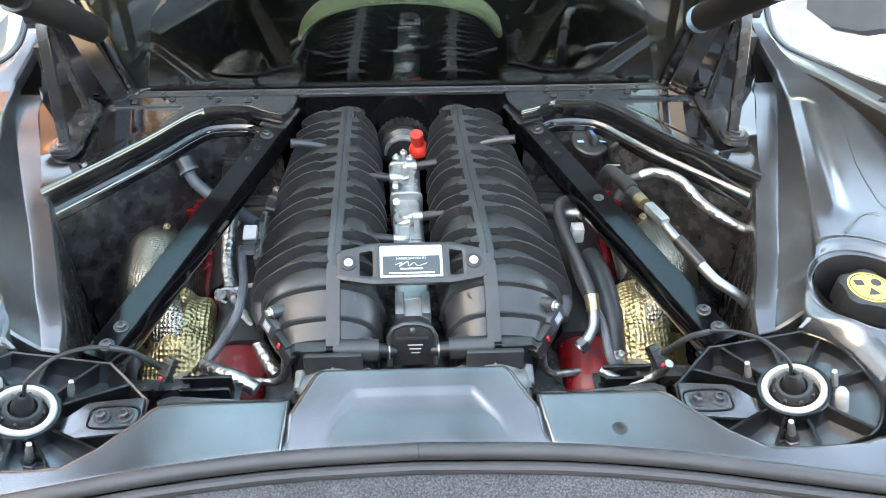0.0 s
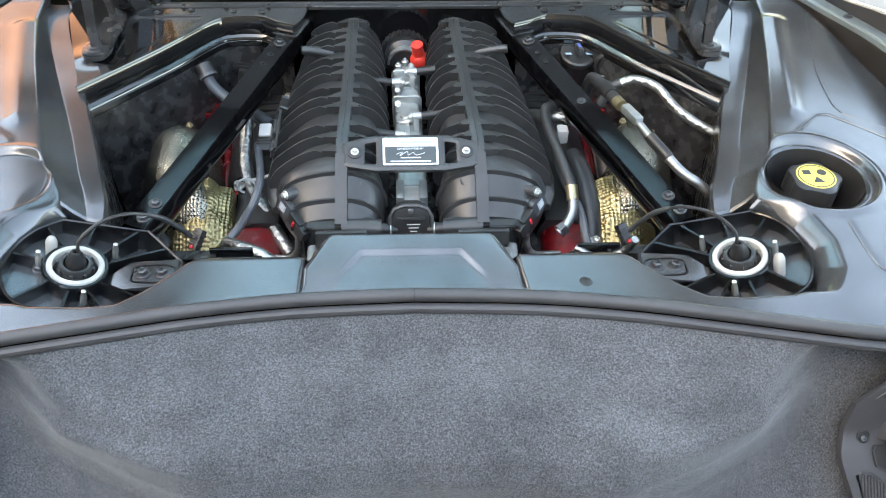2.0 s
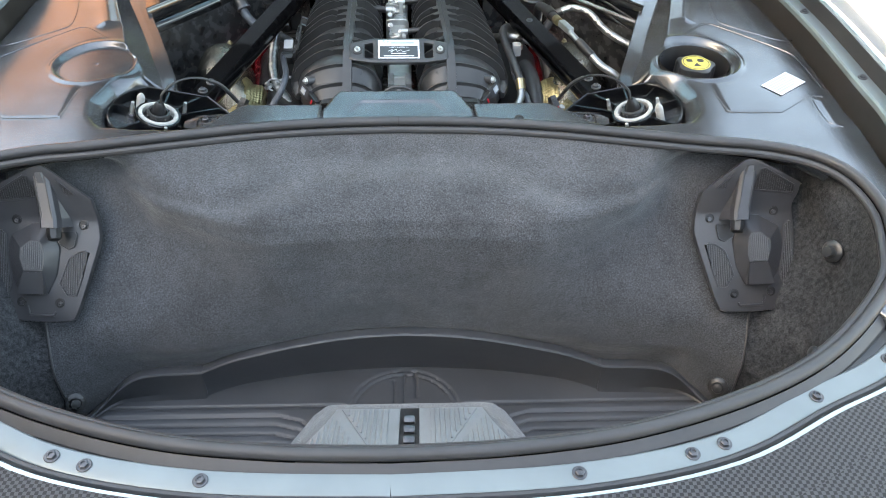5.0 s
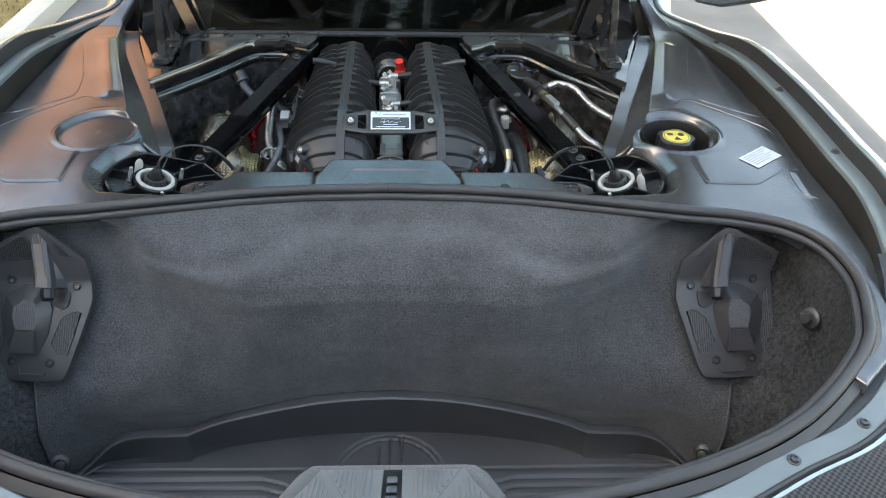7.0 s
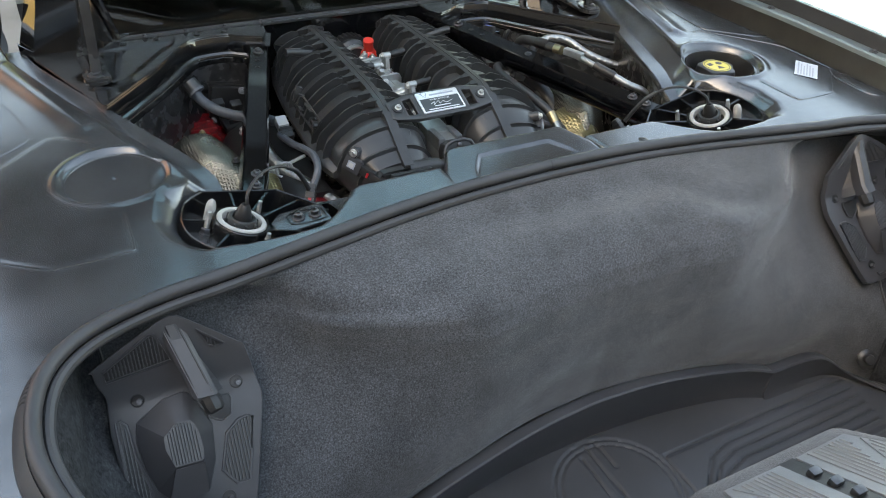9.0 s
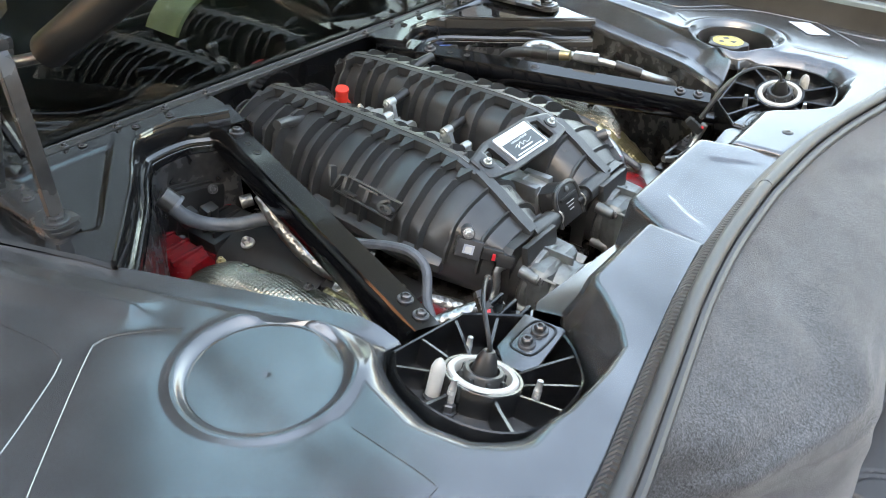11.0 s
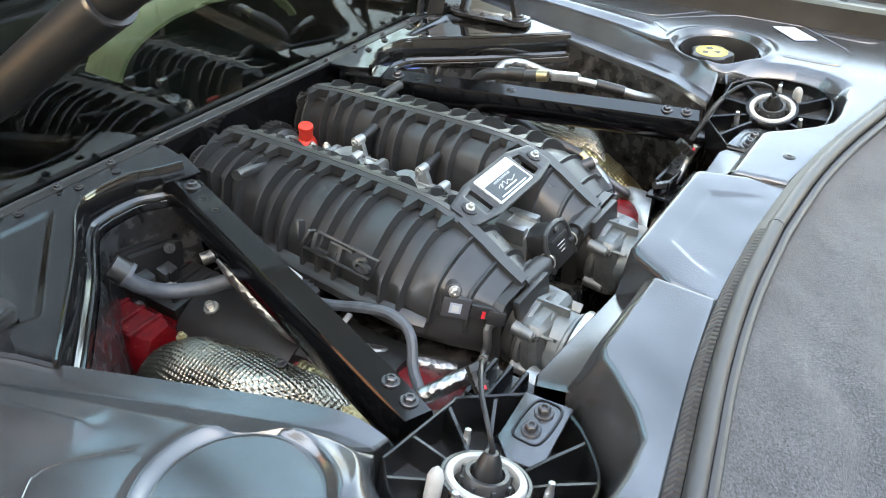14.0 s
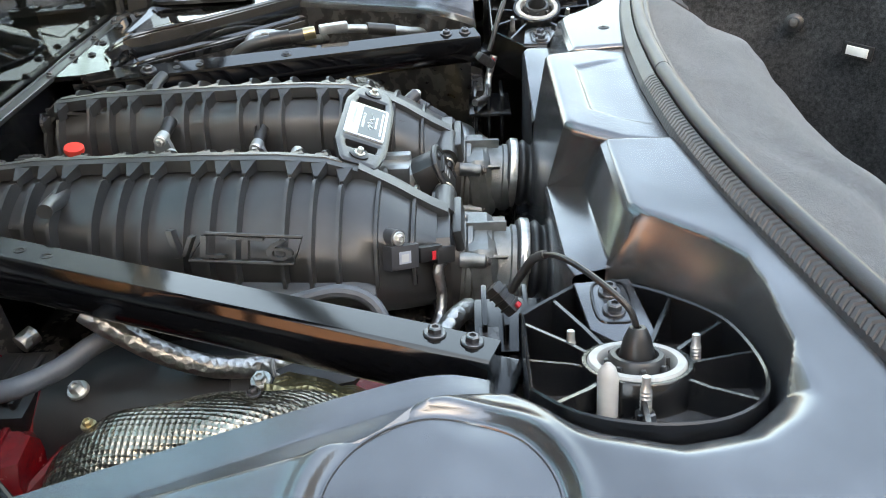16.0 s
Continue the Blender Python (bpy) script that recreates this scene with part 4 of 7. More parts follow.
INNER_TOP = [(0.760, 0.80), (0.742, 0.69), (0.686, 0.51), (0.632, 0.351), (0.588, 0.215), (0.553, 0.165), (0.534, 0.122)]
INNER_MID = [(0.762, 0.80, 0.874), (0.735, 0.70, 0.873), (0.660, 0.51, 0.873), (0.588, 0.335, 0.873), (0.541, 0.215, 0.874), (0.516, 0.158, 0.870), (0.503, 0.119, 0.860)]
INNER_LOW = [(0.715, 0.80, 0.8735), (0.696, 0.715, 0.873), (0.618, 0.51, 0.873), (0.549, 0.33, 0.873), (0.502, 0.205, 0.873), (0.484, 0.155, 0.867), (0.479, 0.118, 0.855)]
for s in (1, -1):
    right = s > 0
    deck = thing("deck_panel", (s * 0.7, 0.1, 0.9), "satin blue-grey deck panel with an open coolant well" if right else "satin blue-grey deck panel with a round blank cover", "deck panel", "deck panels")
    part("panel", field(DECK, 0.0027, deck_height(right), [circle(WELL, 0.074)] if right else [], 0.02, s), SATIN, deck, angle=50)
    edge_z = deck_height(right)
    crest = [(x, y, float(edge_z(np.array([x]), np.array([y]), np.array([0.0]))[0]) - 0.001) for x, y in INNER_TOP]
    a, mid, b = (spline(flip(s, line), 6) for line in (crest, INNER_MID, INNER_LOW))
    wall = [Vector((p[0] - s * 0.002, p[1], p[2] - 0.012)) for p in b]
    deep = [Vector((p[0] + s * 0.01, p[1], 0.42)) for p in b]
    lip = [Vector((p[0] + s * 0.006, p[1], p[2] - 0.004)) for p in a]

    def between(p, q, t, up=0.0):
        return [Vector(u) * (1 - t) + Vector(v) * t + Vector((0, 0, up)) for u, v in zip(p, q)]

    rows_in = [lip, [Vector(p) for p in a], between(a, mid, 0.08, -0.001), between(a, mid, 0.5, -0.002), between(a, mid, 0.92), [Vector(p) for p in mid], between(mid, b, 0.08, 0.0005), between(mid, b, 0.5), between(mid, b, 0.95), [Vector(q) - Vector((0, 0, 0.002)) for q in b], wall]
    part("inner_flange", loft(rows_in, False, False), SATIN, deck, "flat inner flange of the panel")
    nose = [r[-1] for r in rows_in[1:]]
    part("flange_end", loft([nose, [p + Vector((0, -0.004, -0.004)) for p in nose], [p + Vector((0, -0.006, -0.05)) for p in nose]], False, False), SATIN, deck, "rounded end of the flange by the tower")
    part("wheelhouse_wall", loft([wall, deep], False, False), DUSTY, deck, "dusty black wheelhouse wall")
    low_edge = [(0.153, -0.0225, 0.905), (0.295, -0.0225, 0.905), (0.310, -0.0305, 0.904)]
    shelf = [(0.098, 0.0, 0.826), (0.305, 0.0, 0.853), (0.322, -0.008, 0.853)]
    front = [(0.098, 0.036, 0.821), (0.312, 0.036, 0.849), (0.328, 0.03, 0.848)]
    drop = [(0.098, 0.040, 0.60), (0.312, 0.04, 0.60), (0.328, 0.032, 0.60)]
    bm = loft([flip(s, low_edge), flip(s, [(p[0], p[1] + 0.006, p[2] - 0.004) for p in low_edge]), flip(s, [(p[0], p[1] - 0.004, p[2] + 0.003) for p in shelf]), flip(s, shelf), flip(s, front), flip(s, [(p[0], p[1] + 0.003, p[2] - 0.004) for p in front]), flip(s, drop)], False, False)
    part("front_shelf", bm, SATIN, deck, "lower shelf along the panel's front edge")
    # pressed beads: border of the raised field, the front field and the small rib by the trunk
    hh = deck_height(right)
    zat = lambda x, y, up=0.0: float(hh(np.array([x]), np.array([y]), np.array([-1.0]))[0]) + up

    def bead(line, r, closed=False):
        soft = []
        n = len(line)
        for i, p in enumerate(line):
            if not closed and i in (0, n - 1):
                soft.append(p)
                continue
            for q in (line[i - 1], line[(i + 1) % n]):
                v = Vector((q[0] - p[0], q[1] - p[1]))
                k = min(0.016, v.length * 0.3)
                soft.append((p[0] + v.x / v.length * k, p[1] + v.y / v.length * k))
        fine = [(q[0], q[1]) for q in spline(soft, 8, closed)]
        pts = [(s * x, y, zat(x, y, -r * 0.35)) for x, y in fine if math.hypot(x - WELL[0], y - WELL[1]) > 0.112]
        return tube(pts, r, 6)

    start = [(0.641, 0.055), (0.645, -0.066), *PLATEAU[1:-1], (0.648, 0.262), (0.640, 0.25)]
    part("bead", bead(start, 0.0021), SATIN, deck, "raised bead round the panel's field")
    part("bead", bead(FRONT_LINE, 0.0021), SATIN, deck)
    part("bead", bead([(0.868, 0.012), (0.842, 0.012), (0.832, -0.09), (0.86, -0.10)], 0.0018), SATIN, deck)
    rb = 0.0835 if right else 0.075
    part("ring_bead", tube([(s * (WELL[0] + rb * math.cos(a)), WELL[1] + rb * math.sin(a), zat(WELL[0] + rb * math.cos(a), WELL[1] + rb * math.sin(a))) for a in np.linspace(0, 2 * math.pi, 72, endpoint=False)], 0.0014, 6, True), SATIN, deck)
    # sloping wall from the panel's edge down to the tower
    h = deck_height(right)
    ztop = lambda x, y: float(h(np.array([x]), np.array([y]), np.array([0.0]))[0]) - 0.001
    upper = [(0.296, -0.022), (0.31, -0.03), (0.322, -0.045), (0.36, -0.083), (0.392, -0.105), (0.433, -0.1085), (0.5035, -0.1053), (0.5486, -0.0874), (0.574, -0.0489), (0.5815, -0.0047), (0.5693, 0.0451), (0.5439, 0.0935), (0.535, 0.107)]
    lower = [(0.318, 0.0, 0.852), (0.324, -0.008, 0.851), (0.333, -0.026, 0.848), (0.362, -0.05, 0.845), (0.402, -0.085, 0.85), (0.44, -0.097, 0.858), (0.50, -0.1, 0.868), (0.545, -0.083, 0.875), (0.57, -0.048, 0.88), (0.577, -0.005, 0.88), (0.565, 0.044, 0.88), (0.54, 0.09, 0.88), (0.522, 0.099, 0.88)]
    upper = [(p[0], p[1]) for p in spline(upper, 4)]
    lower = [tuple(p) for p in spline(lower, 4)]
    top_row = [(s * x, y, ztop(x, y)) for x, y in upper]
    low_row = [(s * x, y, z) for x, y, z in lower]
    mid_row = [tuple(np.array(a) * 0.93 + np.array(b) * 0.07 + np.array((0, 0, 0.001))) for a, b in zip(top_row, low_row)]
    part("pocket_wall", loft([top_row, mid_row, low_row, [(x * 1.0, y, 0.72) for x, y, z in low_row]], False, False), SATIN, deck, "sloping wall round the tower", 40)
    if right:
        part("push_pin", lathe([(0.0088, 0), (0.0088, 0.0012), (0.007, 0.0022), (0.0035, 0.0024), (0.003, 0.0014)], (0.233, -0.079, 0.9072), 20), PLASTIC_DARK, deck)
        part("well_wall", lathe([(0.074, 0.0), (0.072, -0.006), (0.070, -0.05), (0.06, -0.085), (0.001, -0.09)], (*WELL, 0.898), 48, None, False), PLASTIC_DARK, deck, "dark recess of the coolant well")

# coolant cap
SKEW = 0.0
cap = thing("coolant_filler", (0.64, 0.16, 0.85), "black ribbed coolant cap with yellow warning print", "filler cap")
cz = 0.884
cx, cy = 0.645, 0.168
prof = []
for k in range(72):
    a = 2 * math.pi * k / 72
    r = 0.041 + 0.0032 * math.copysign(abs(math.cos(a * 5)) ** 0.6, math.cos(a * 5))
    prof.append((r * math.cos(a), r * math.sin(a)))
part("grip", loft([[(cx + x * f, cy + y * f, z) for x, y in prof] for f, z in ((1, cz - 0.035), (1.0, cz - 0.006), (0.96, cz), (0.86, cz + 0.002))]), PLASTIC, cap)
part("neck", lathe([(0.036, -0.08), (0.036, -0.03)], (cx, cy, cz), 32), PLASTIC_DARK, cap)
disc = part("print_disc", lathe([(0.031, 0.002), (0.031, 0.0028)], (cx, cy, cz), 40), YELLOW, cap, "yellow printed disc")
part("print_ring", lathe([(0.0285, 0.0028), (0.0285, 0.003), (0.0268, 0.003), (0.0268, 0.0028)], (cx, cy, cz), 40, None, False), PLASTIC_DARK, disc)
part("symbol", prism([(-0.009, -0.016), (0.009, -0.016), (0, -0.001)], 0.0028, 0.0032, 0, Matrix.Translation((cx, cy, cz))), PLASTIC_DARK, disc, "black warning triangle")
part("symbol", prism([(-0.019, 0.004), (-0.006, 0.004), (-0.006, 0.015), (-0.019, 0.015)], 0.0028, 0.0032, 0, Matrix.Translation((cx, cy, cz))), PLASTIC_DARK, disc)
part("symbol", prism(circle((0.012, 0.009), 0.0075, 20), 0.0028, 0.0032, 0, Matrix.Translation((cx, cy, cz))), PLASTIC_DARK, disc)

# paper label on the panel
dh = deck_height(True)


def on_deck(x, y, up=0.0):
    return Vector((x, y, float(dh(np.array([x]), np.array([y]), np.array([-1.0]))[0]) + up))


sticker = thing("sticker", (0.79, 0.05, 0.88), "white paper information label stuck on the deck panel", "label")
ux, uy = Vector((0.08, 0.067)).normalized(), Vector((-0.067, 0.08)).normalized()
c0, w, h = Vector((0.792, 0.05)), 0.098, 0.048
grid = [[on_deck(*(c0 + ux * (i / 8 - 0.5) * w + uy * (j / 4 - 0.5) * h), 0.0012) for i in range(9)] for j in range(5)]
part("paper", loft(grid, False, False), LABEL, sticker)
for k in range(6):
    v = (0.8 - k * 0.32) * 0.4
    l0, l1 = -0.44, 0.44 - 0.12 * (k % 3)
    a = [on_deck(*(c0 + ux * t * w + uy * v * h), 0.0018) for t in np.linspace(l0, l1, 7)]
    part("print_bar", loft([a, [p + Vector((uy.x, uy.y, 0)) * 0.003 for p in a]], False, False), LABELINK, sticker, "unreadable line of small print")

# ---- centre cover behind the engine ----
SKEW = 1.0
cc = thing("centre_cover", (0, -0.05, 0.9), "satin blue-grey centre cover with a pressed trapezoid", "cover")


def cover_h(x, y, d):
    z = 0.9005 + 0.118 * (y + 0.095)
    z = z - 0.007 * np.clip(1 + d / 0.009, 0, 1) ** 2 * smooth(-0.09, -0.07, y)
    inside, _, _ = sd_poly(x, y, [(-0.098, -0.052), (-0.072, -0.014), (0.072, -0.014), (0.098, -0.052), (0.12, -0.1), (-0.12, -0.1)])
    return z - 0.0032 * smooth(0.0, -0.006, inside) * smooth(-0.09, -0.035, y)


COVER_EDGE = [(-0.154, -0.1), (-0.151, -0.042), (-0.144, -0.03), (-0.123, 0.012), (-0.114, 0.021), (0.114, 0.021), (0.123, 0.012), (0.144, -0.03), (0.151, -0.042), (0.154, -0.1)]
part("skin", field(COVER_EDGE[::-1], 0.003, cover_h, (), 0.006), SATIN, cc, angle=50)
rim = [Vector((x, y, float(cover_h(np.array([x]), np.array([y]), np.array([0.0]))[0]) - 0.002)) for x, y in COVER_EDGE]
foot = [Vector((x * 0.86, y + 0.016 * float(smooth(-0.05, 0.02, y)), 0.815)) for x, y in COVER_EDGE]
toe = [Vector((x * 0.86, y + 0.022 * float(smooth(-0.05, 0.02, y)), 0.68)) for x, y in COVER_EDGE]
part("hood_wall", loft([rim, [p.lerp(q, 0.06) for p, q in zip(rim, foot)], foot, toe], False, False), SATIN, cc, "steep front and side walls of the cover", 30)

# ---- cast tower tops ----
RIM = [(-0.152, -0.014), (-0.152, 0.030), (-0.146, 0.038), (-0.09, 0.090), (-0.078, 0.092), (0.038, 0.094), (0.048, 0.092), (0.078, 0.064), (0.094, 0.028), (0.099, -0.01), (0.093, -0.05), (0.07, -0.084), (0.03, -0.1), (-0.03, -0.1), (-0.075, -0.088), (-0.125, -0.05), (-0.15, -0.02)]


def tower(s):
    """Ribbed casting, tipped outwards-up, with a white ring, rubber boot, lead, studs and a bolted tie plate."""
    ob = thing("strut_tower", (s * 0.47, 0, 0.83), "black ribbed strut tower casting with a white ring and rubber boot", "strut tower", "strut towers")
    m = Matrix.Translation((s * 0.480, 0.002, 0.872)) @ Matrix.Rotation(-s * radians(18), 4, "Y") @ Matrix.Diagonal((s * 0.93, 0.93, 0.93, 1))

    def put(name, bm, material, label="", angle=35, parent=None):
        bmesh.ops.transform(bm, matrix=m, verts=bm.verts)
        bmesh.ops.recalc_face_normals(bm, faces=bm.faces)
        return part(name, bm, material, parent or ob, label, angle)

    outer = [(p[0], p[1]) for p in spline(RIM, 3, True)]
    shrink = lambda f: [(x * f, y * f) for x, y in outer]
    put("floor", prism(shrink(0.97), -0.036, -0.030), SATIN)
    crest = lambda x: 0.0205 - (x + 0.15) * 0.114
    put("rim", loft([[(x, y, -0.06) for x, y in outer], [(x, y, crest(x)) for x, y in outer], [(x, y, crest(x) + 0.0015) for x, y in shrink(0.985)], [(x, y, crest(x)) for x, y in shrink(0.965)], [(x, y, -0.031) for x, y in shrink(0.955)]], True, False), CAST, "", 30)
    for deg in (6, 50, 92, 128, 154, 206, 236, 268, 310):
        dx, dy = math.cos(radians(deg)), math.sin(radians(deg))
        reach = 0.16
        for t in np.linspace(0.05, 0.16, 140):
            if sd_poly(np.array([dx * t]), np.array([dy * t]), outer)[0][0] > -0.003:
                reach = t
                break
        n = Vector((-dy, dx, 0)) * 0.0034
        rg = []
        for d, h in ((0.046, -0.004), (reach * 0.6, 0.5 * crest(dx * reach) - 0.004), (reach, crest(dx * reach) - 0.002)):
            q = Vector((dx * d, dy * d, 0))
            rg.append([(q.x - n.x, q.y - n.y, -0.031), (q.x + n.x, q.y + n.y, -0.031), (q.x + n.x * 0.6, q.y + n.y * 0.6, h), (q.x - n.x * 0.6, q.y - n.y * 0.6, h)])
        put("rib", loft(rg), CAST)
    O = (0, 0, 0)
    put("hub", lathe([(0.0485, -0.033), (0.0475, -0.002), (0.046, 0.0), (0.0425, 0.0), (0.0425, -0.014)], O, 48, None, False), CAST)
    put("white_ring", lathe([(0.0415, -0.014), (0.0415, 0.0), (0.040, 0.002), (0.0335, 0.002), (0.032, -0.001), (0.032, -0.016)], O, 56, None, False), WHITE, "off-white nylon ring")
    put("dark_cup", lathe([(0.032, -0.012), (0.029, -0.010), (0.026, -0.004), (0.0245, -0.004), (0.0235, -0.016), (0.004, -0.018)], O, 48, None, False), PLASTIC_DARK)
    put("collar", lathe([(0.0245, -0.018), (0.024, 0.004), (0.022, 0.007), (0.018, 0.007), (0.0165, 0.002), (0.0165, -0.012)], O, 40, None, False), PLASTIC)
    for k in range(8):
        t = 2 * math.pi * k / 8
        put("collar_tooth", box((0.004, 0.0045, 0.018), (0.0258 * math.cos(t), 0.0258 * math.sin(t), -0.006), Matrix.Rotation(t, 3, "Z"), 0.001), PLASTIC)
    put("boot", lathe([(0.0155, -0.004), (0.0152, 0.006), (0.0115, 0.021), (0.0078, 0.029), (0.0068, 0.0305), (0.0035, 0.0305), (0.003, 0.024)], O, 28), BOOT, "black rubber boot")
    # Thin black plate painted in for the dark of a slot.
    put("slot", prism([(p[0] - 0.092, p[1] + 0.034) for p in spline([(-0.012, 0), (-0.008, 0.006), (0.008, 0.006), (0.012, 0), (0.008, -0.006), (-0.008, -0.006)], 4, True)], -0.030, -0.0285), BOOT, "dark plate for an oval slot's shade")
    studs = (((-0.045, 0.05), 0), ((0.055, 0.004), 0), ((-0.026, -0.057), 0), (((0.045, 0.032) if s < 0 else (0.05, -0.03)), 1))
    for (x, y), cap_on in studs:
        at = (x, y, -0.03)
        put("nut", lathe([(0.0105, 0), (0.0105, 0.002), (0.0085, 0.003), (0.0085, 0.010), (0.007, 0.0115)], at, 6), DARKBOLT)
        if cap_on:
            put("stud_cap", lathe([(0.0085, 0.004), (0.0085, 0.038), (0.006, 0.045), (0.002, 0.049)], at, 18), WHITE, "pale grey stud cap")
        else:
            prof = [(0.0050 - (0.0006 if i % 2 else 0), 0.010 + 0.0016 * i) for i in range(14)] + [(0.0036, 0.034), (0.0036, 0.041), (0.002, 0.042)]
            put("stud", lathe(prof, at, 14), ZINC, "bright threaded stud")
    # bolted tie plate
    pm2 = Matrix.Diagonal((s, 1, 1, 1))
    tie = prism([(0.339, -0.019), (0.43, -0.028), (0.434, 0.006), (0.414, 0.028), (0.345, 0.034)], 0.846, 0.851, 0.0015, pm2)
    bmesh.ops.recalc_face_normals(tie, faces=tie.faces)
    pl = part("tie_plate", tie, SATIN, ob, "flat bolted tie plate")
    slot = [(0.376 - p[0] * 1.15, p[1] * 1.15 + 0.003) for p in spline([(-0.026, 0), (-0.02, 0.0135), (0.02, 0.0135), (0.027, 0), (0.02, -0.0135), (-0.02, -0.0135)], 6, True)]
    part("slot_rim", tube([(s * x, y, 0.851) for x, y in slot], 0.0017, 6, True), CAST, pl)
    for x in (0.3615, 0.3895):
        bolt("plate_bolt", (s * x, 0.0035, 0.851), pl, 0.0078, material=DARKBOLT, h=0.009)
    # sensor lead, in place
    P = lambda x, y, z: (s * x, y, z)
    lead = [P(0.469, 0.001, 0.892), P(0.464, 0.010, 0.914), P(0.436, 0.036, 0.926), P(0.40, 0.058, 0.920), P(0.368, 0.074, 0.896), P(0.352, 0.084, 0.868), P(0.343, 0.092, 0.846)]
    part("lead", tube(spline(lead, 8), 0.0026, 8), BOOT, ob, "thin black sensor lead")
    sleeve = spline([P(0.384, 0.066, 0.911), P(0.366, 0.075, 0.894), P(0.352, 0.084, 0.868), P(0.342, 0.093, 0.842)], 10)
    part("sleeve", tube(sleeve, [0.0038 + 0.0007 * (i % 2) for i in range(len(sleeve))], 8), HOSEB, ob, "corrugated cable sleeve", 60)
    q = Vector(P(0.336, 0.10, 0.828))
    turn = Matrix.Rotation(s * 0.5, 3, "Z") @ Matrix.Rotation(0.7, 3, "X")
    plug = part("plug", box((0.016, 0.034, 0.014), q, turn, 0.003), PLASTIC_DARK, ob)
    for d in (-0.008, 0.0, 0.008):
        part("plug_ridge", box((0.018, 0.0025, 0.016), q + turn @ Vector((0, d, 0)), turn, 0.001), PLASTIC_DARK, plug)
    part("plug_clip", box((0.006, 0.005, 0.004), q + turn @ Vector((0, -0.013, 0.008)), turn, 0.001), REDCLIP, plug, "red locking clip")
    return ob


for s in (1, -1):
    tower(s)

# ---- engine bay shell ----
shell = thing("engine_bay_shell", (0, 0.4, 0.4), "black engine bay walls and floor", "engine bay")
part("floor", box((1.5, 0.85, 0.02), (0, 0.42, 0.40)), DUSTY, shell)
part("firewall", box((1.44, 0.02, 0.5), (0, 0.792, 0.628)), GLOSS, shell)
part("rear_wall", box((0.8, 0.02, 0.22), (0, 0.046, 0.52)), DUSTY, shell)
for s in (1, -1):
    part("rear_corner_wall", box((0.2, 0.02, 0.36), (s * 0.42, 0.115, 0.60)), DUSTY, shell)
    # upper cross sheet with its flanged rear edge
    edge = [(0.228, 0.685), (0.262, 0.70), (0.30, 0.722), (0.36, 0.722), (0.40, 0.70), (0.47, 0.607), (0.545, 0.52), (0.606, 0.452)]
    sp = [(p[0], p[1]) for p in spline(edge, 6)]
    poly = sp + [(0.616, 0.492), (0.70, 0.735), (0.70, 0.786), (0.20, 0.786), (0.21, 0.72)]

    def sheet_h(x, y, d):
        z = 0.882 + 0.02 * smooth(0.45, 0.7, x) * 0 + 0.0 * y
        tri, _, _ = sd_poly(x, y, [(0.41, 0.735), (0.57, 0.735), (0.60, 0.545), (0.565, 0.535)])
        z = z - 0.006 * smooth(0.0, -0.008, tri)
        z = z + 0.004 * np.exp(-((np.hypot(x - 0.604, y - 0.573)) / 0.03) ** 2)
        return z

    part("upper_sheet", field(poly, 0.005, sheet_h, (), 0.008, s), GLOSS, shell, "gloss black sheet beside the rear window", 50)
    lip = [(s * p[0], p[1], 0.882) for p in sp]
    dirs = [((a[0] - b[0]), (a[1] - b[1])) for a, b in zip(sp[1:] + sp[-1:], sp[:1] + sp[:-1])]
    nrm = [Vector((dy, -dx)).normalized() for dx, dy in dirs]
    nrm = [n if n.y < 0 or n.x < 0 else -n for n in nrm]
    def run(off, z):
        return [(s * (p[0] + n.x * off), p[1] + n.y * off, z) for p, n in zip(sp, nrm)]
    part("bead", tube(run(0.001, 0.884), 0.0034, 8), GLOSS, shell, "rounded bead along the sheet's edge")
    part("beam", loft([run(0.0, 0.884), run(0.004, 0.877), run(0.006, 0.846), run(0.012, 0.841), run(0.016, 0.836), run(0.018, 0.80)], False, False), GLOSS, shell, "stepped black cross beam")
    part("beam_bead", tube(run(0.0145, 0.8405), 0.0032, 8), GLOSS, shell)
    part("side_wall", loft([run(0.018, 0.825), run(0.03, 0.42)], False, False), DUSTY, shell, "dusty black inner wall")
    for x, y in ((0.30, 0.745), (0.36, 0.75), (0.45, 0.755), (0.52, 0.745)):
        bolt("sheet_rivet", (s * x, y, 0.883), shell, 0.005, material=DARKBOLT, h=0.003)

# trim along the window foot
trim = thing("window_trim", (0, 0.76, 0.89), "black clipped trim strip along the rear window foot", "trim strip", kind="structure")
part("strip", box((1.08, 0.022, 0.008), (0, 0.777, 0.880), None, 0.002), PLASTIC, trim)
part("lip", tube([(-0.54, 0.784, 0.883), (0.54, 0.784, 0.883)], 0.003, 8), RUBBER, trim)
# Thin tube added for the light line along the glass's lower edge.
part("glass_light_line", tube([(-0.19, 0.766, 0.8835), (0.19, 0.766, 0.8835)], 0.0011, 6), HINGEM, trim, "thin light line at the glass foot")
for x in (-0.47, -0.38, -0.29, -0.205, 0.205, 0.29, 0.38, 0.47):
    bolt("clip", (x, 0.771, 0.884), trim, 0.0048, material=DARKBOLT, h=0.006)

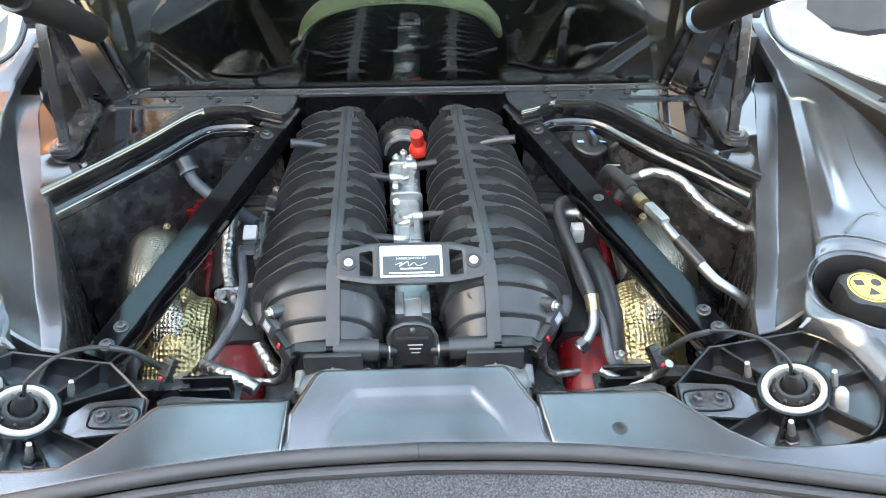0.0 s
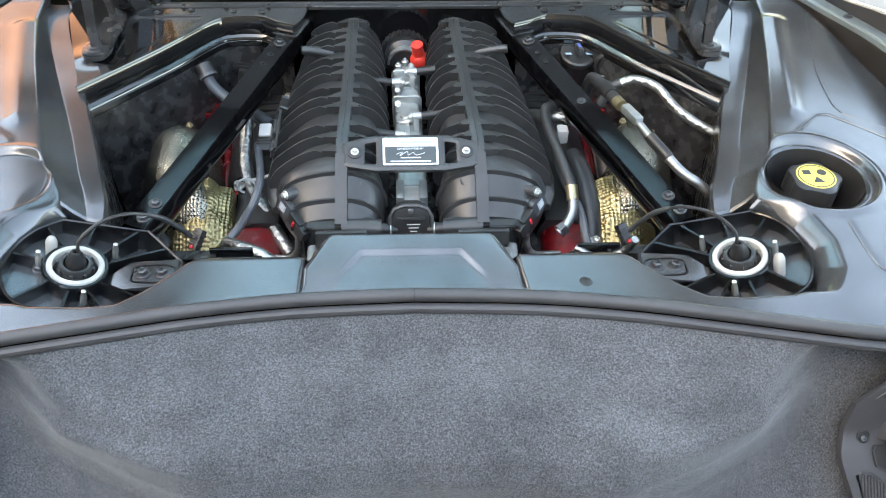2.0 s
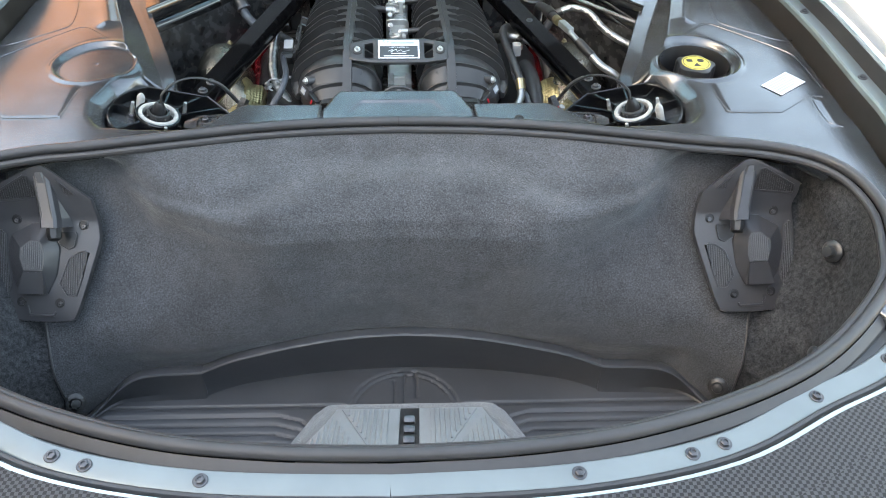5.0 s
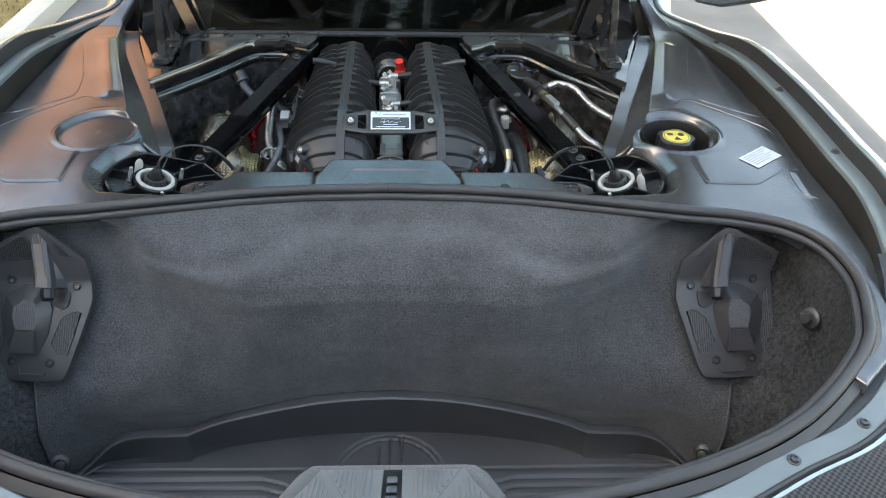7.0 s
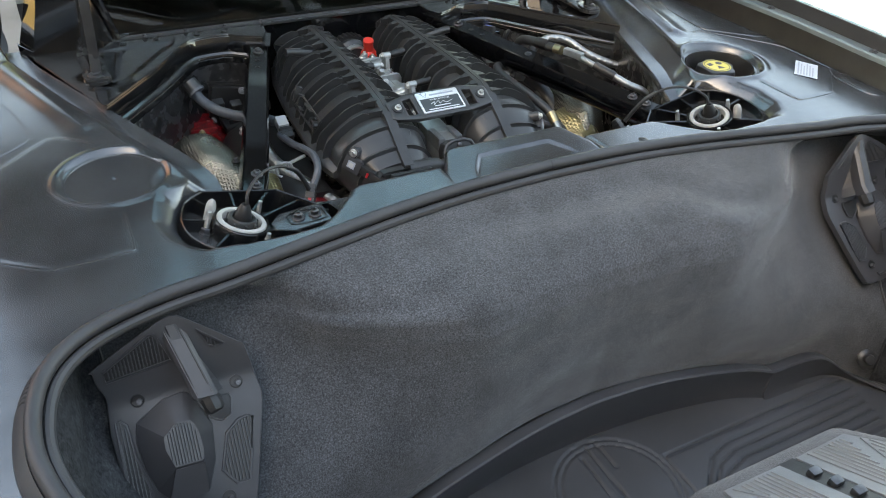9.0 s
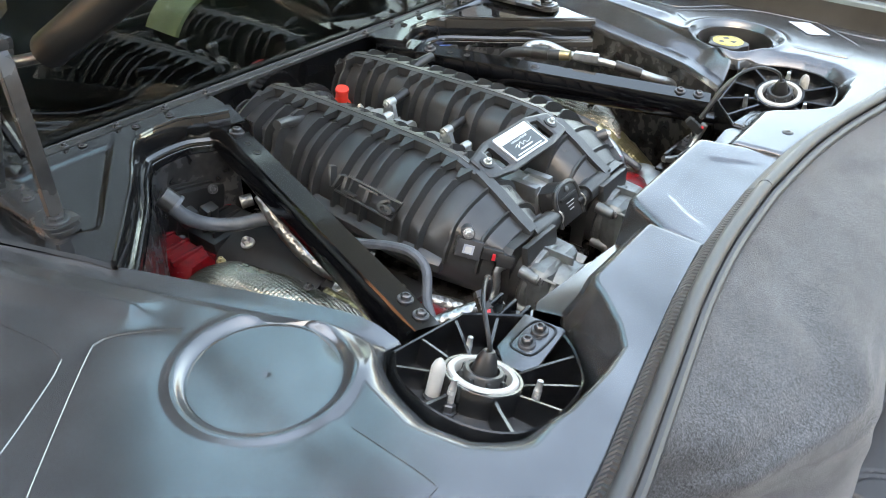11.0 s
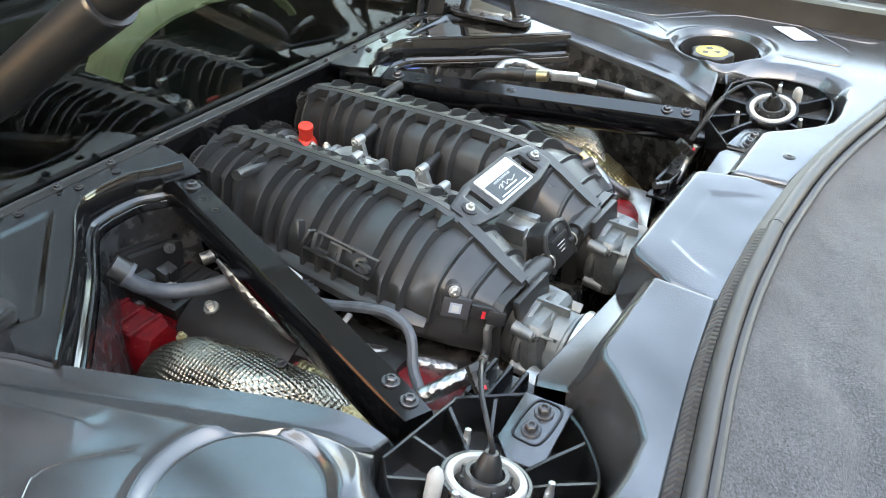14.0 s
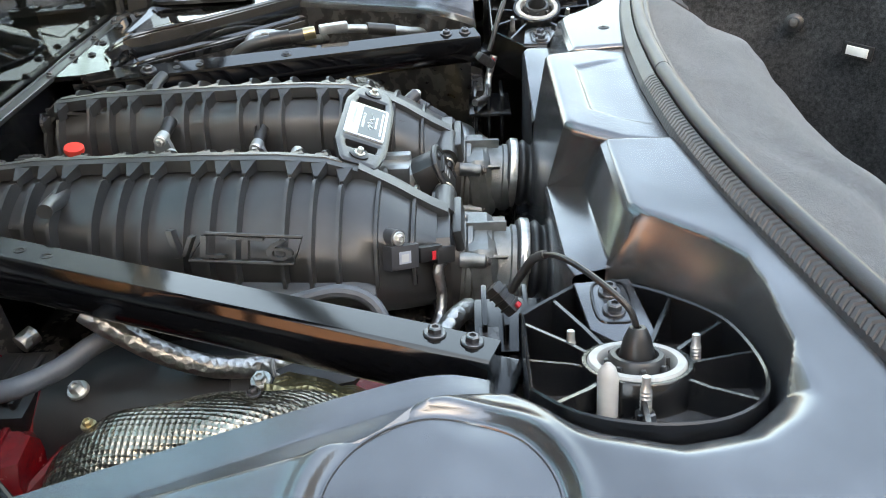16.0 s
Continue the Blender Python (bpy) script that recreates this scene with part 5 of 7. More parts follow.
# ---- rear window and cabin behind it ----
win = thing("rear_window", (0, 0.77, 0.9), "dark tinted rear window that mirrors the engine", "window", kind="structure")
part("pane", prism([(-0.53, 0), (0.53, 0), (0.60, 0.30), (0.56, 0.36), (-0.56, 0.36), (-0.60, 0.30)], -0.004, 0.0, 0, frame_at((0, 0.79, 0.881), (1, 0, 0), (0, 0.03, 1))), TINTED, win, "dark tinted pane")
for s in (1, -1):
    part("frame_side", tube(spline(flip(s, [(0.528, 0.782, 0.884), (0.560, 0.784, 1.0), (0.603, 0.788, 1.15), (0.623, 0.792, 1.24)]), 6), 0.011, 10), GLOSS, win)
    pil = [flip(s, [(0.535, 0.768, 0.884), (0.565, 0.765, 0.98), (0.608, 0.765, 1.12), (0.64, 0.765, 1.26)]), flip(s, [(0.56, 0.74, 0.886), (0.59, 0.742, 0.98), (0.63, 0.745, 1.12), (0.66, 0.75, 1.26)]), flip(s, [(0.70, 0.752, 0.88), (0.672, 0.752, 0.98), (0.652, 0.77, 1.08), (0.66, 0.80, 1.2)]), flip(s, [(0.722, 0.80, 0.885), (0.69, 0.80, 0.98), (0.665, 0.82, 1.08), (0.665, 0.85, 1.2)])]
    part("pillar_panel", loft(pil, False, False), GLOSS, win, "gloss black pillar panel")
    foot = [(0.50, 0.787), (0.535, 0.768), (0.56, 0.741), (0.63, 0.745), (0.70, 0.752), (0.724, 0.80)]
    part("pillar_foot", loft([flip(s, [(x, y, 0.866) for x, y in foot]), flip(s, [(x, y + 0.002, 0.888) for x, y in foot]), flip(s, [(x, y + 0.012, 0.889) for x, y in foot])], False, False), GLOSS, win, "black sealed foot of the pillar")
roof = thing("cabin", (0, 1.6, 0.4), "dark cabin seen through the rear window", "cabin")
part("cabin_floor", box((1.4, 1.9, 0.04), (0, 1.75, 0.45)), LEATHER, roof)
# Lining starts late, a gap added so sky light reaches the dome.
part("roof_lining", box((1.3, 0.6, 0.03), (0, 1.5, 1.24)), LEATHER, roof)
dome_line = [(0.205, 0.968), (0.196, 0.982), (0.175, 1.004), (0.14, 1.022), (0.08, 1.038), (0, 1.044)]
dome_half = [(p[0], p[1]) for p in spline(dome_line, 6)]
dome_full = [(-x, z) for x, z in dome_half] + [(x, z) for x, z in dome_half[-2::-1]]
# Pale band stands for the dome's lit top, the light put into its colour.
part("bulkhead_dome", loft([[(x * f, y, 0.86 + (z - 0.86) * f) for x, z in dome_full] for f, y in ((0.935, 0.85), (0.965, 0.838), (0.99, 0.84), (1.0, 0.86), (1.0, 0.92))], False, False), DOMEM, roof, "pale green band for the lit top of the dome behind the glass", 60)
# Dark sheet added where the dome fades into shade; it hides the seats.
part("dome_shade", from_faces([(x * 0.97, 0.875, 0.86 + (z - 0.86) * 0.97) for x, z in dome_full] + [(0.2, 0.875, 0.7), (-0.2, 0.875, 0.7)], [tuple(range(len(dome_full) + 2))]), LEATHER, roof, "dark sheet standing in for the shade under the dome")
for s in (1, -1):
    part("side_trim", box((0.05, 1.9, 0.55), (s * 0.68, 1.75, 0.7)), LEATHER, roof)
    seat = loft([[(s * 0.32 + dx * w, y + dy, z) for dx, dy in ((-1, -0.05), (1, -0.05), (1, 0.05), (-1, 0.05))] for w, y, z in ((0.23, 1.1, 0.5), (0.25, 1.02, 0.8), (0.19, 0.98, 0.98), (0.11, 0.97, 1.05), (0.1, 0.96, 1.14))])
    part("seat_back", seat, LEATHER, roof, "dark seat back")
part("dashboard", box((1.3, 0.5, 0.35), (0, 2.4, 0.72), None, 0.06), LEATHER, roof)
solo("backdrop", from_faces([(-3, 6.5, 0.2), (3, 6.5, 0.2), (3, 6.5, 2.8), (-3, 6.5, 2.8)], [(0, 1, 2, 3)]), LEAFM, "green hedge beyond the windscreen", "hedge", kind="structure")

# ---- braces ----
X0 = 0.0  # the engine's middle
for s in (1, -1):
    ob = thing("engine_bay_brace", (X0 + s * 0.33, 0.4, 0.85), "gloss black tubular brace bolted across the engine bay", "brace", "engine bay braces")
    a, b = Vector((X0 + s * 0.218, 0.745, 0.868)), Vector((X0 + s * 0.434, 0.112, 0.842))
    t = (b - a).normalized()
    side = Vector((0, 0, 1)).cross(t).normalized()
    up = t.cross(side)
    if up.z < 0:
        up = -up
    flat_side, flat_up = side, up
    lean = Matrix.Rotation(radians(9), 3, t)  # rolled towards the engine
    if (lean @ up).x * s > up.x * s:
        lean = lean.inverted()
    side, up = lean @ side, lean @ up
    shape = [(-0.0198, 0.002), (-0.0182, 0.0045), (0.0182, 0.0045), (0.0198, 0.002), (0.0245, -0.012), (0.026, -0.028), (0.022, -0.041), (0.010, -0.049), (-0.010, -0.049), (-0.022, -0.041), (-0.026, -0.028), (-0.0245, -0.012)]
    under = spline(shape[3:] + shape[:1], 5)
    skin = [shape[1], shape[2]] + [(p[0], p[1]) for p in under]
    part("tube", loft([[a + t * d + side * u * w + up * v for u, v in skin] for d, w in ((0.0, 0.9), (0.02, 1.0), (0.60, 1.0), ((b - a).length, 0.95))]), BRACE, ob)
    for d, mtl in ((0.045, DARKBOLT), (0.112, DARKBOLT)):
        bolt("bolt", a + t * d + up * 0.0045, ob, 0.009, axis=up, material=mtl, h=0.008)
    for d in (0.612, 0.647):
        bolt("bolt", a + t * d + up * 0.0045 + side * 0.004, ob, 0.0078, axis=up, material=DARKBOLT, h=0.007)
    # Black discs on the tube give the dark of drilled holes.
    for d in (0.155, 0.19):
        part("hole", lathe([(0.006, 0), (0.006, 0.0008), (0.0045, 0.001), (0.004, -0.0)], a + t * d + up * 0.0044, 16, up), PLASTIC_DARK, ob)
    if s > 0:
        bolt("bolt", a + t * 0.33 + up * 0.0045, ob, 0.0065, axis=up, material=DARKBOLT, h=0.003)
    part("end_plate", loft([[a + t * d + flat_side * u + flat_up * v for u, v in ((-0.027, 0.0045), (0.027, 0.0045), (0.027, 0.0075), (-0.027, 0.0075))] for d in (0.015, 0.085)]), GLOSS, ob)
    part("foot", box((0.06, 0.04, 0.012), b + Vector((s * 0.002, 0.0, -0.03)), Matrix.Rotation(s * 0.33, 3, "Z"), 0.004), CAST, ob)


# ---- intake manifolds ----
BANK = [  # y, inner x, ridge x, outer x, top z, flange z
    (0.742, 0.08, 0.105, 0.16, 0.825, 0.79), (0.735, 0.066, 0.104, 0.178, 0.862, 0.792), (0.715, 0.055, 0.104, 0.195, 0.878, 0.793), (0.65, 0.046, 0.105, 0.213, 0.884, 0.792), (0.55, 0.042, 0.107, 0.228, 0.884, 0.79),
    (0.45, 0.040, 0.110, 0.238, 0.883, 0.787), (0.36, 0.040, 0.113, 0.245, 0.880, 0.784), (0.30, 0.041, 0.116, 0.248, 0.874, 0.782), (0.26, 0.044, 0.117, 0.243, 0.860, 0.778), (0.22, 0.048, 0.118, 0.222, 0.836, 0.765), (0.185, 0.053, 0.118, 0.195, 0.812, 0.75), (0.155, 0.058, 0.118, 0.178, 0.795, 0.735)]


def bank_row(y):
    ys = [r[0] for r in BANK][::-1]
    return [float(np.interp(y, ys, [r[k] for r in BANK][::-1])) for k in range(1, 6)]


def dome(y, off=0.0):
    """The upper skin of a bank from inner to outer side at y, moved out by off."""
    xi, xr, xo, zt, zf = bank_row(y)
    h = zt - zf
    pts = [(xi, zf + 0.02 * h), (xi + 0.002, zf + 0.35 * h), (xi + 0.010, zf + 0.62 * h), (xi + 0.024, zf + 0.83 * h), (xr - 0.026, zt - 0.05 * h), (xr - 0.012, zt), (xr + 0.012, zt), (xr + 0.035, zt - 0.035 * h), (xr + 0.065, zt - 0.14 * h), (xr + 0.092, zt - 0.33 * h), (xo - 0.012, zf + 0.42 * h), (xo - 0.003, zf + 0.2 * h), (xo, zf)]
    pts = [(min(x, xo - (12 - i) * 0.002), z) for i, (x, z) in enumerate(pts)]
    p = spline(pts, 3)
    if off:
        q = []
        for i in range(len(p)):
            a, b = p[max(i - 1, 0)], p[min(i + 1, len(p) - 1)]
            t = b - a
            n = np.array((-t[1], t[0])) / (np.hypot(*t) + 1e-9)
            q.append(p[i] + n * off)
        p = q
    return p


def manifold(s):
    ob = thing("intake_manifold", (X0 + s * 0.12, 0.45, 0.72), "matte black ribbed plastic intake manifold", "intake manifold", "intake manifolds")
    P = lambda x, y, z: (X0 + s * x, y, z)
    ys = [0.742, 0.74, 0.736, 0.73, 0.715, 0.70, 0.65, 0.6, 0.55, 0.5, 0.45, 0.4, 0.36, 0.33, 0.30, 0.28, 0.26, 0.24, 0.22, 0.20, 0.185, 0.172]
    rings = []
    for y in ys:
        xi, xr, xo, zt, zf = bank_row(y)
        d = dome(y, -0.0125 * float(smooth(0.24, 0.29, y)))
        low = [(xo + 0.0, zf - 0.02), (xo - 0.02, zf - 0.05), (xi + 0.02, zf - 0.05), (xi, zf - 0.02)]
        rings.append([P(x, y, z) for x, z in [*map(tuple, d), *low]])
    part("shell", loft(rings), PLASTIC, ob, angle=40)
    # bolted lower flange
    rail = []
    for y in ys[2:18]:
        _, _, xo, _, zf = bank_row(y)
        rail.append([P(xo - 0.006, y, zf + 0.006), P(xo + 0.005, y, zf + 0.003), P(xo + 0.011, y, zf - 0.002), P(xo + 0.011, y, zf - 0.014), P(xo - 0.004, y, zf - 0.014)])
    part("flange", loft(rail), PLASTIC, ob, "raised lower flange")
    # transverse ribs, paired with gussets at the spine
    rib_y = [0.733, 0.707, 0.66, 0.631, 0.602, 0.554, 0.526, 0.498, 0.450, 0.421, 0.391, 0.338, 0.308, 0.279]
    for k, y in enumerate(rib_y):
        base, lift = dome(y, -0.0155), dome(y, 0.0055)
        n = len(base)
        for a, b in ((0, 15), (20, n)):
            rg = []
            for i in range(a, b):
                f = min(1.0, (i - a + 0.4) / 2.0, (b - i) / 2.0)
                top = base[i] + (lift[i] - base[i]) * f
                rg.append([P(base[i][0], y - 0.0028, base[i][1]), P(top[0], y - 0.0022, top[1]), P(top[0], y + 0.0018, top[1]), P(base[i][0], y + 0.0022, base[i][1])])
            part("rib", loft(rg), PLASTIC, ob)
        xi, xr, xo, zt, zf = bank_row(y)
        for d in (-1, 1):
            reach = 0.034 if d > 0 else 0.030
            tri = [(xr + d * 0.0085, y - 0.0105), (xr + d * 0.0085, y + 0.0095), (xr + d * reach, y + 0.0019), (xr + d * reach, y - 0.0023)]
            lowz = zt - (0.010 if d > 0 else 0.016)
            rg = [[P(x, yy, lowz) for x, yy in tri], [P(x, yy, zt + (0.0045 if j < 2 else -0.001)) for j, (x, yy) in enumerate(tri)]]
            part("gusset", loft(rg), PLASTIC, ob)
    for y in (0.238, 0.198):
        base, lift = dome(y, -0.002), dome(y, 0.0055)
        part("rib", loft([[P(base[i][0], y - 0.003, base[i][1]), P(lift[i][0], y - 0.002, lift[i][1]), P(lift[i][0], y + 0.002, lift[i][1]), P(base[i][0], y + 0.003, base[i][1])] for i in range(len(base))]), PLASTIC, ob)
    spine = []
    for y in ys[3:]:
        _, xr, _, zt, _ = bank_row(y)
        spine.append([P(xr - 0.0115, y, zt - 0.010), P(xr - 0.0105, y, zt + 0.0045), P(xr - 0.002, y, zt + 0.0055), P(xr + 0.002, y, zt + 0.0055), P(xr + 0.0105, y, zt + 0.0045), P(xr + 0.0115, y, zt - 0.010)])
    part("spine", loft(spine), PLASTIC, ob, "flat raised spine along the top")
    for_strap = [(y, bank_row(y)) for y in (0.262, 0.25, 0.236, 0.22, 0.2, 0.18, 0.158)]
    part("strap", loft([[P(r[1] - 0.0108, y, r[3] - 0.004), P(r[1] - 0.0100, y, r[3] + 0.0085), P(r[1] + 0.0100, y, r[3] + 0.0085), P(r[1] + 0.0108, y, r[3] - 0.004)] for y, r in for_strap]), PLASTIC, ob, "flat strap from the plate down to the rear port")
    part("spine_line", tube([P(bank_row(y)[1], y, bank_row(y)[3] + 0.0056) for y in ys[3:16]], 0.0012, 5), PLASTIC, ob)
    part("breather_stub", tube([P(0.145, 0.607, 0.862), P(0.19, 0.600, 0.874), P(0.205, 0.597, 0.876)], [0.012, 0.0085, 0.0085], 14), PLASTIC, ob)
    # rear port and crossing tube
    part("rear_flange", box((0.13, 0.016, 0.125), P(0.118, 0.168, 0.737), None, 0.02, 3), PLASTIC, ob)
    part("cross_tube", tube([P(0.118, 0.165, 0.79), P(0.052, 0.165, 0.786)], 0.0165, 18), PLASTIC, ob)
    part("cross_tube_end", tube([P(0.056, 0.165, 0.786), P(0.036, 0.165, 0.784), P(0.026, 0.165, 0.782)], [0.011, 0.0115, 0.009], 16), PLASTIC_DARK, ob)
    part("tube_clip", tube([P(0.036 + 0.0, 0.165 + 0.0125 * math.cos(a), 0.784 + 0.0125 * math.sin(a)) for a in np.linspace(0, 6.0, 20)], 0.0014, 5), ZINC, ob)
    part("ear", lathe([(0.011, -0.012), (0.011, 0.006), (0.009, 0.0075), (0.004, 0.0075), (0.003, 0.003)], P(0.093, 0.232, 0.829), 20, (0, -0.45, 1)), PLASTIC, ob)
    return ob


left_bank = None
for s in (1, -1):
    m_ob = manifold(s)
    if s < 0:
        left_bank = m_ob
# embossed name on the outer side of the bank
o = Vector((X0 - 0.233, 0.372, 0.834))
em = frame_at(o, (-0.03, -1, -0.09), (0.42, -0.02, 1))
edge = [(-0.064, -0.015), (0.05, -0.015), (0.058, 0.015), (-0.046, 0.015)]
loop = [em @ Vector((x, y, 0.0085)) for x, y in edge]
part("name_border", tube(loop, 0.0022, 6, True), PLASTIC, left_bank, "raised border round the lettering")
text_part("LT6", 0.047, em @ Matrix.Translation((-0.002, 0, 0.0098)) @ Matrix.Diagonal((1.42, 0.72, 1, 1)), PLASTIC, left_bank, "embossed lettering", 0.0045)
for pl in ([(-0.096, 0.016), (-0.089, 0.016), (-0.079, -0.013), (-0.085, -0.014)], [(-0.078, -0.013), (-0.073, -0.011), (-0.066, 0.010), (-0.071, 0.011)]):
    part("flag_mark", prism([(x + 0.006, y) for x, y in pl], -0.004, 0.010, 0.001, em), PLASTIC, left_bank, "embossed plain flag shape")

# ---- builder's plate ----
plate = thing("builder_plate", (X0, 0.265, 0.86), "black bracket with a silver builder's plate across the manifolds", "plate")
pm = frame_at((X0, 0.2665, 0.8655), (1, 0, 0), (0, 0.045, 0.019))
edge = [(-0.113, -0.022), (-0.105, -0.026), (-0.06, -0.034), (0.06, -0.034), (0.105, -0.026), (0.113, -0.022), (0.113, 0.018), (0.108, 0.022), (0.062, 0.034), (-0.062, 0.034), (-0.108, 0.022), (-0.113, 0.018)]
hole_l = [(-0.078, -0.02), (-0.058, -0.022), (-0.058, 0.022), (-0.078, 0.018)]
holes = [hole_l, [(-x, y) for x, y in hole_l[::-1]]]
bm = field(edge, 0.002, lambda x, y, d: 0.006 - 0.002 * smooth(-0.004, 0, d), holes, 0.008)
bmesh.ops.transform(bm, matrix=pm, verts=bm.verts)
part("bracket", bm, PLASTIC, plate)
silver = part("silver_plate", prism([(-0.045, -0.026), (0.045, -0.026), (0.047, -0.024), (0.047, 0.025), (0.045, 0.027), (-0.045, 0.027), (-0.047, 0.025), (-0.047, -0.024)], 0.006, 0.0085, 0.0008, pm), SILVER, plate)
part("dark_field", prism([(-0.043, -0.023), (0.043, -0.023), (0.043, 0.009), (-0.043, 0.009)], 0.0085, 0.0089, 0, pm), PLATEBLK, silver)
text_part("HANDCRAFTED BY", 0.0052, pm @ Matrix.Translation((0, 0.0045, 0.0091)), SILVER, silver, "engraved lettering", 0.0001)
sig = [(-0.024, -0.006), (-0.014, -0.002), (-0.018, -0.009), (-0.006, -0.001), (-0.004, -0.008), (0.004, -0.003), (0.01, -0.008), (0.024, -0.0035)]
part("signature_stroke", tube([pm @ Vector((p[0], p[1], 0.0093)) for p in spline(sig, 6)], 0.0005, 5), SILVER, silver, "illegible engraved stroke")
for x0, x1, y in ((-0.017, 0.017, -0.0125), (-0.034, 0.034, -0.0195)):
    part("print_bar", prism([(x0, y - 0.0011), (x1, y - 0.0011), (x1, y + 0.0011), (x0, y + 0.0011)], 0.0089, 0.0092, 0, pm), SILVER, silver, "unreadable line of small print")
part("print_bar", prism([(-0.018, 0.0155), (0.036, 0.0155), (0.036, 0.0195), (-0.018, 0.0195)], 0.0085, 0.0088, 0, pm), LABELINK, silver, "plain bar in place of a maker's mark")
for pl in ([(-0.038, 0.0235), (-0.034, 0.0235), (-0.029, 0.0125)], [(-0.028, 0.0125), (-0.025, 0.0235), (-0.022, 0.0235)]):
    part("flag_mark", prism(pl, 0.0085, 0.0088, 0, pm), LABELINK, silver)
for x in (-0.094, 0.094):
    part("washer", lathe([(0.012, 0), (0.012, 0.002), (0.010, 0.0025)], pm @ Vector((x, 0, 0.006)), 24, pm.to_3x3() @ Vector((0, 0, 1))), PLASTIC_DARK, plate)
    bolt("bolt", pm @ Vector((x, 0, 0.007)), plate, 0.0052, pm.to_3x3() @ Vector((0, 0, 1)), ZINC, 0.008)

# ---- centre valley ----
valley = thing("valley_casting", (X0, 0.45, 0.7), "bare cast aluminium housing between the manifolds", "engine housing")
def casting(rows_y, material=VALLEYM, name="body", label=""):
    """A housing of rounded section along the engine: rows of y, half width, foot and top."""
    rg = []
    for y, w, z0, z1 in rows_y:
        r = min(0.010, 0.4 * w)
        rg.append([(X0 + x, y, z) for x, z in ((-w, z0), (-w, z1 - r), (-w + 0.35 * r, z1 - 0.35 * r), (-w + r, z1), (w - r, z1), (w - 0.35 * r, z1 - 0.35 * r), (w, z1 - r), (w, z0))])
    return part(name, loft(rg), material, valley, label, 30)


casting([(0.648, 0.020, 0.74, 0.812), (0.632, 0.024, 0.74, 0.818), (0.60, 0.026, 0.74, 0.822), (0.596, 0.027, 0.74, 0.828), (0.50, 0.027, 0.74, 0.826)])
casting([(0.498, 0.024, 0.74, 0.818), (0.44, 0.026, 0.74, 0.816), (0.32, 0.027, 0.74, 0.814), (0.205, 0.026, 0.74, 0.806)], name="rear_body")
# flanges across the joints, a long rib and cross ribs
for y, w, z in ((0.499, 0.029, 0.833), (0.596, 0.029, 0.832), (0.338, 0.029, 0.822)):
    casting([(y + 0.004, w, 0.76, z - 0.001), (y + 0.003, w, 0.76, z), (y - 0.003, w, 0.76, z), (y - 0.004, w, 0.76, z - 0.001)], name="flange")
for x, y0, y1, z in ((0.002, 0.345, 0.49, 0.8175), (-0.006, 0.505, 0.59, 0.829), (0.013, 0.505, 0.59, 0.828), (-0.018, 0.345, 0.49, 0.816)):
    part("long_rib", box((0.0025, y1 - y0, 0.006), (X0 + x, (y0 + y1) / 2, z), None, 0.001), VALLEYM, valley)
for y, z in ((0.57, 0.828), (0.528, 0.828), (0.462, 0.817), (0.385, 0.816), (0.25, 0.809)):
    part("cross_rib", box((0.044, 0.003, 0.006), (X0, y, z), None, 0.001), VALLEYM, valley)
# round cover with a raised hub, and the fan of the front end
part("round_cover", lathe([(0.024, -0.01), (0.024, 0.004), (0.021, 0.007), (0.013, 0.007), (0.011, 0.010), (0.004, 0.010)], (X0 - 0.001, 0.445, 0.816), 32, (-0.25, 0.1, 1)), VALLEYM, valley)
part("round_cover", lathe([(0.026, -0.012), (0.026, 0.003), (0.022, 0.006), (0.012, 0.006)], (X0 - 0.001, 0.565, 0.825), 32, (-0.3, 0.1, 1)), VALLEYM, valley)


def ear(x, y, z, s):
    """A webbed ear with a sideways boss, its bolt head and the black spacer of the manifold."""
    foot = 0.80
    web = [[(x - s * 0.001, y - 0.022, foot), (x - s * 0.001, y + 0.020, foot), (x - s * 0.001, y + 0.009, z - 0.001), (x - s * 0.001, y - 0.009, z - 0.001)], [(x + s * 0.008, y - 0.022, foot), (x + s * 0.008, y + 0.020, foot), (x + s * 0.008, y + 0.009, z - 0.001), (x + s * 0.008, y - 0.009, z - 0.001)]]
    part("ear", loft(web), VALLEYM, valley, "", 25)
    part("boss", lathe([(0.004, 0), (0.0075, 0.0), (0.0084, 0.001), (0.0084, 0.017), (0.007, 0.018)], (x - s * 0.004, y, z), 22, (s, 0, 0)), VALLEYM, valley)
    bolt("bolt", (x - s * 0.0045, y, z), valley, 0.0058, (-s, 0, 0), ZINC, 0.006)
    part("spacer", tube([(x + s * 0.013, y, z), (x + s * 0.05, y + 0.002, z + 0.004)], [0.0076, 0.0095], 18), PLASTIC_DARK, valley, "black plastic spacer")


ear(X0 + 0.008, 0.542, 0.858, 1)
ear(X0 + 0.011, 0.419, 0.838, 1)
ear(X0 - 0.012, 0.359, 0.838, -1)
ear(X0 - 0.014, 0.525, 0.845, -1)
part("post", lathe([(0.0065, -0.03), (0.0065, 0.012), (0.005, 0.014), (0.003, 0.014)], (X0 - 0.018, 0.505, 0.832), 16, (0, -0.5, 1)), VALLEYM, valley)
bolt("bolt", (X0 - 0.018, 0.478, 0.826), valley, 0.0048, (0, -0.6, 0.8), ZINC, 0.006)
for x, y in ((-0.014, 0.618), (0.012, 0.614), (0.0, 0.634)):
    part("boss", lathe([(0.0075, -0.02), (0.0075, 0.006), (0.006, 0.008)], (X0 + x, y, 0.822), 18), VALLEYM, valley)
    bolt("bolt", (X0 + x, y, 0.829), valley, 0.0042, material=ZINC, h=0.005)
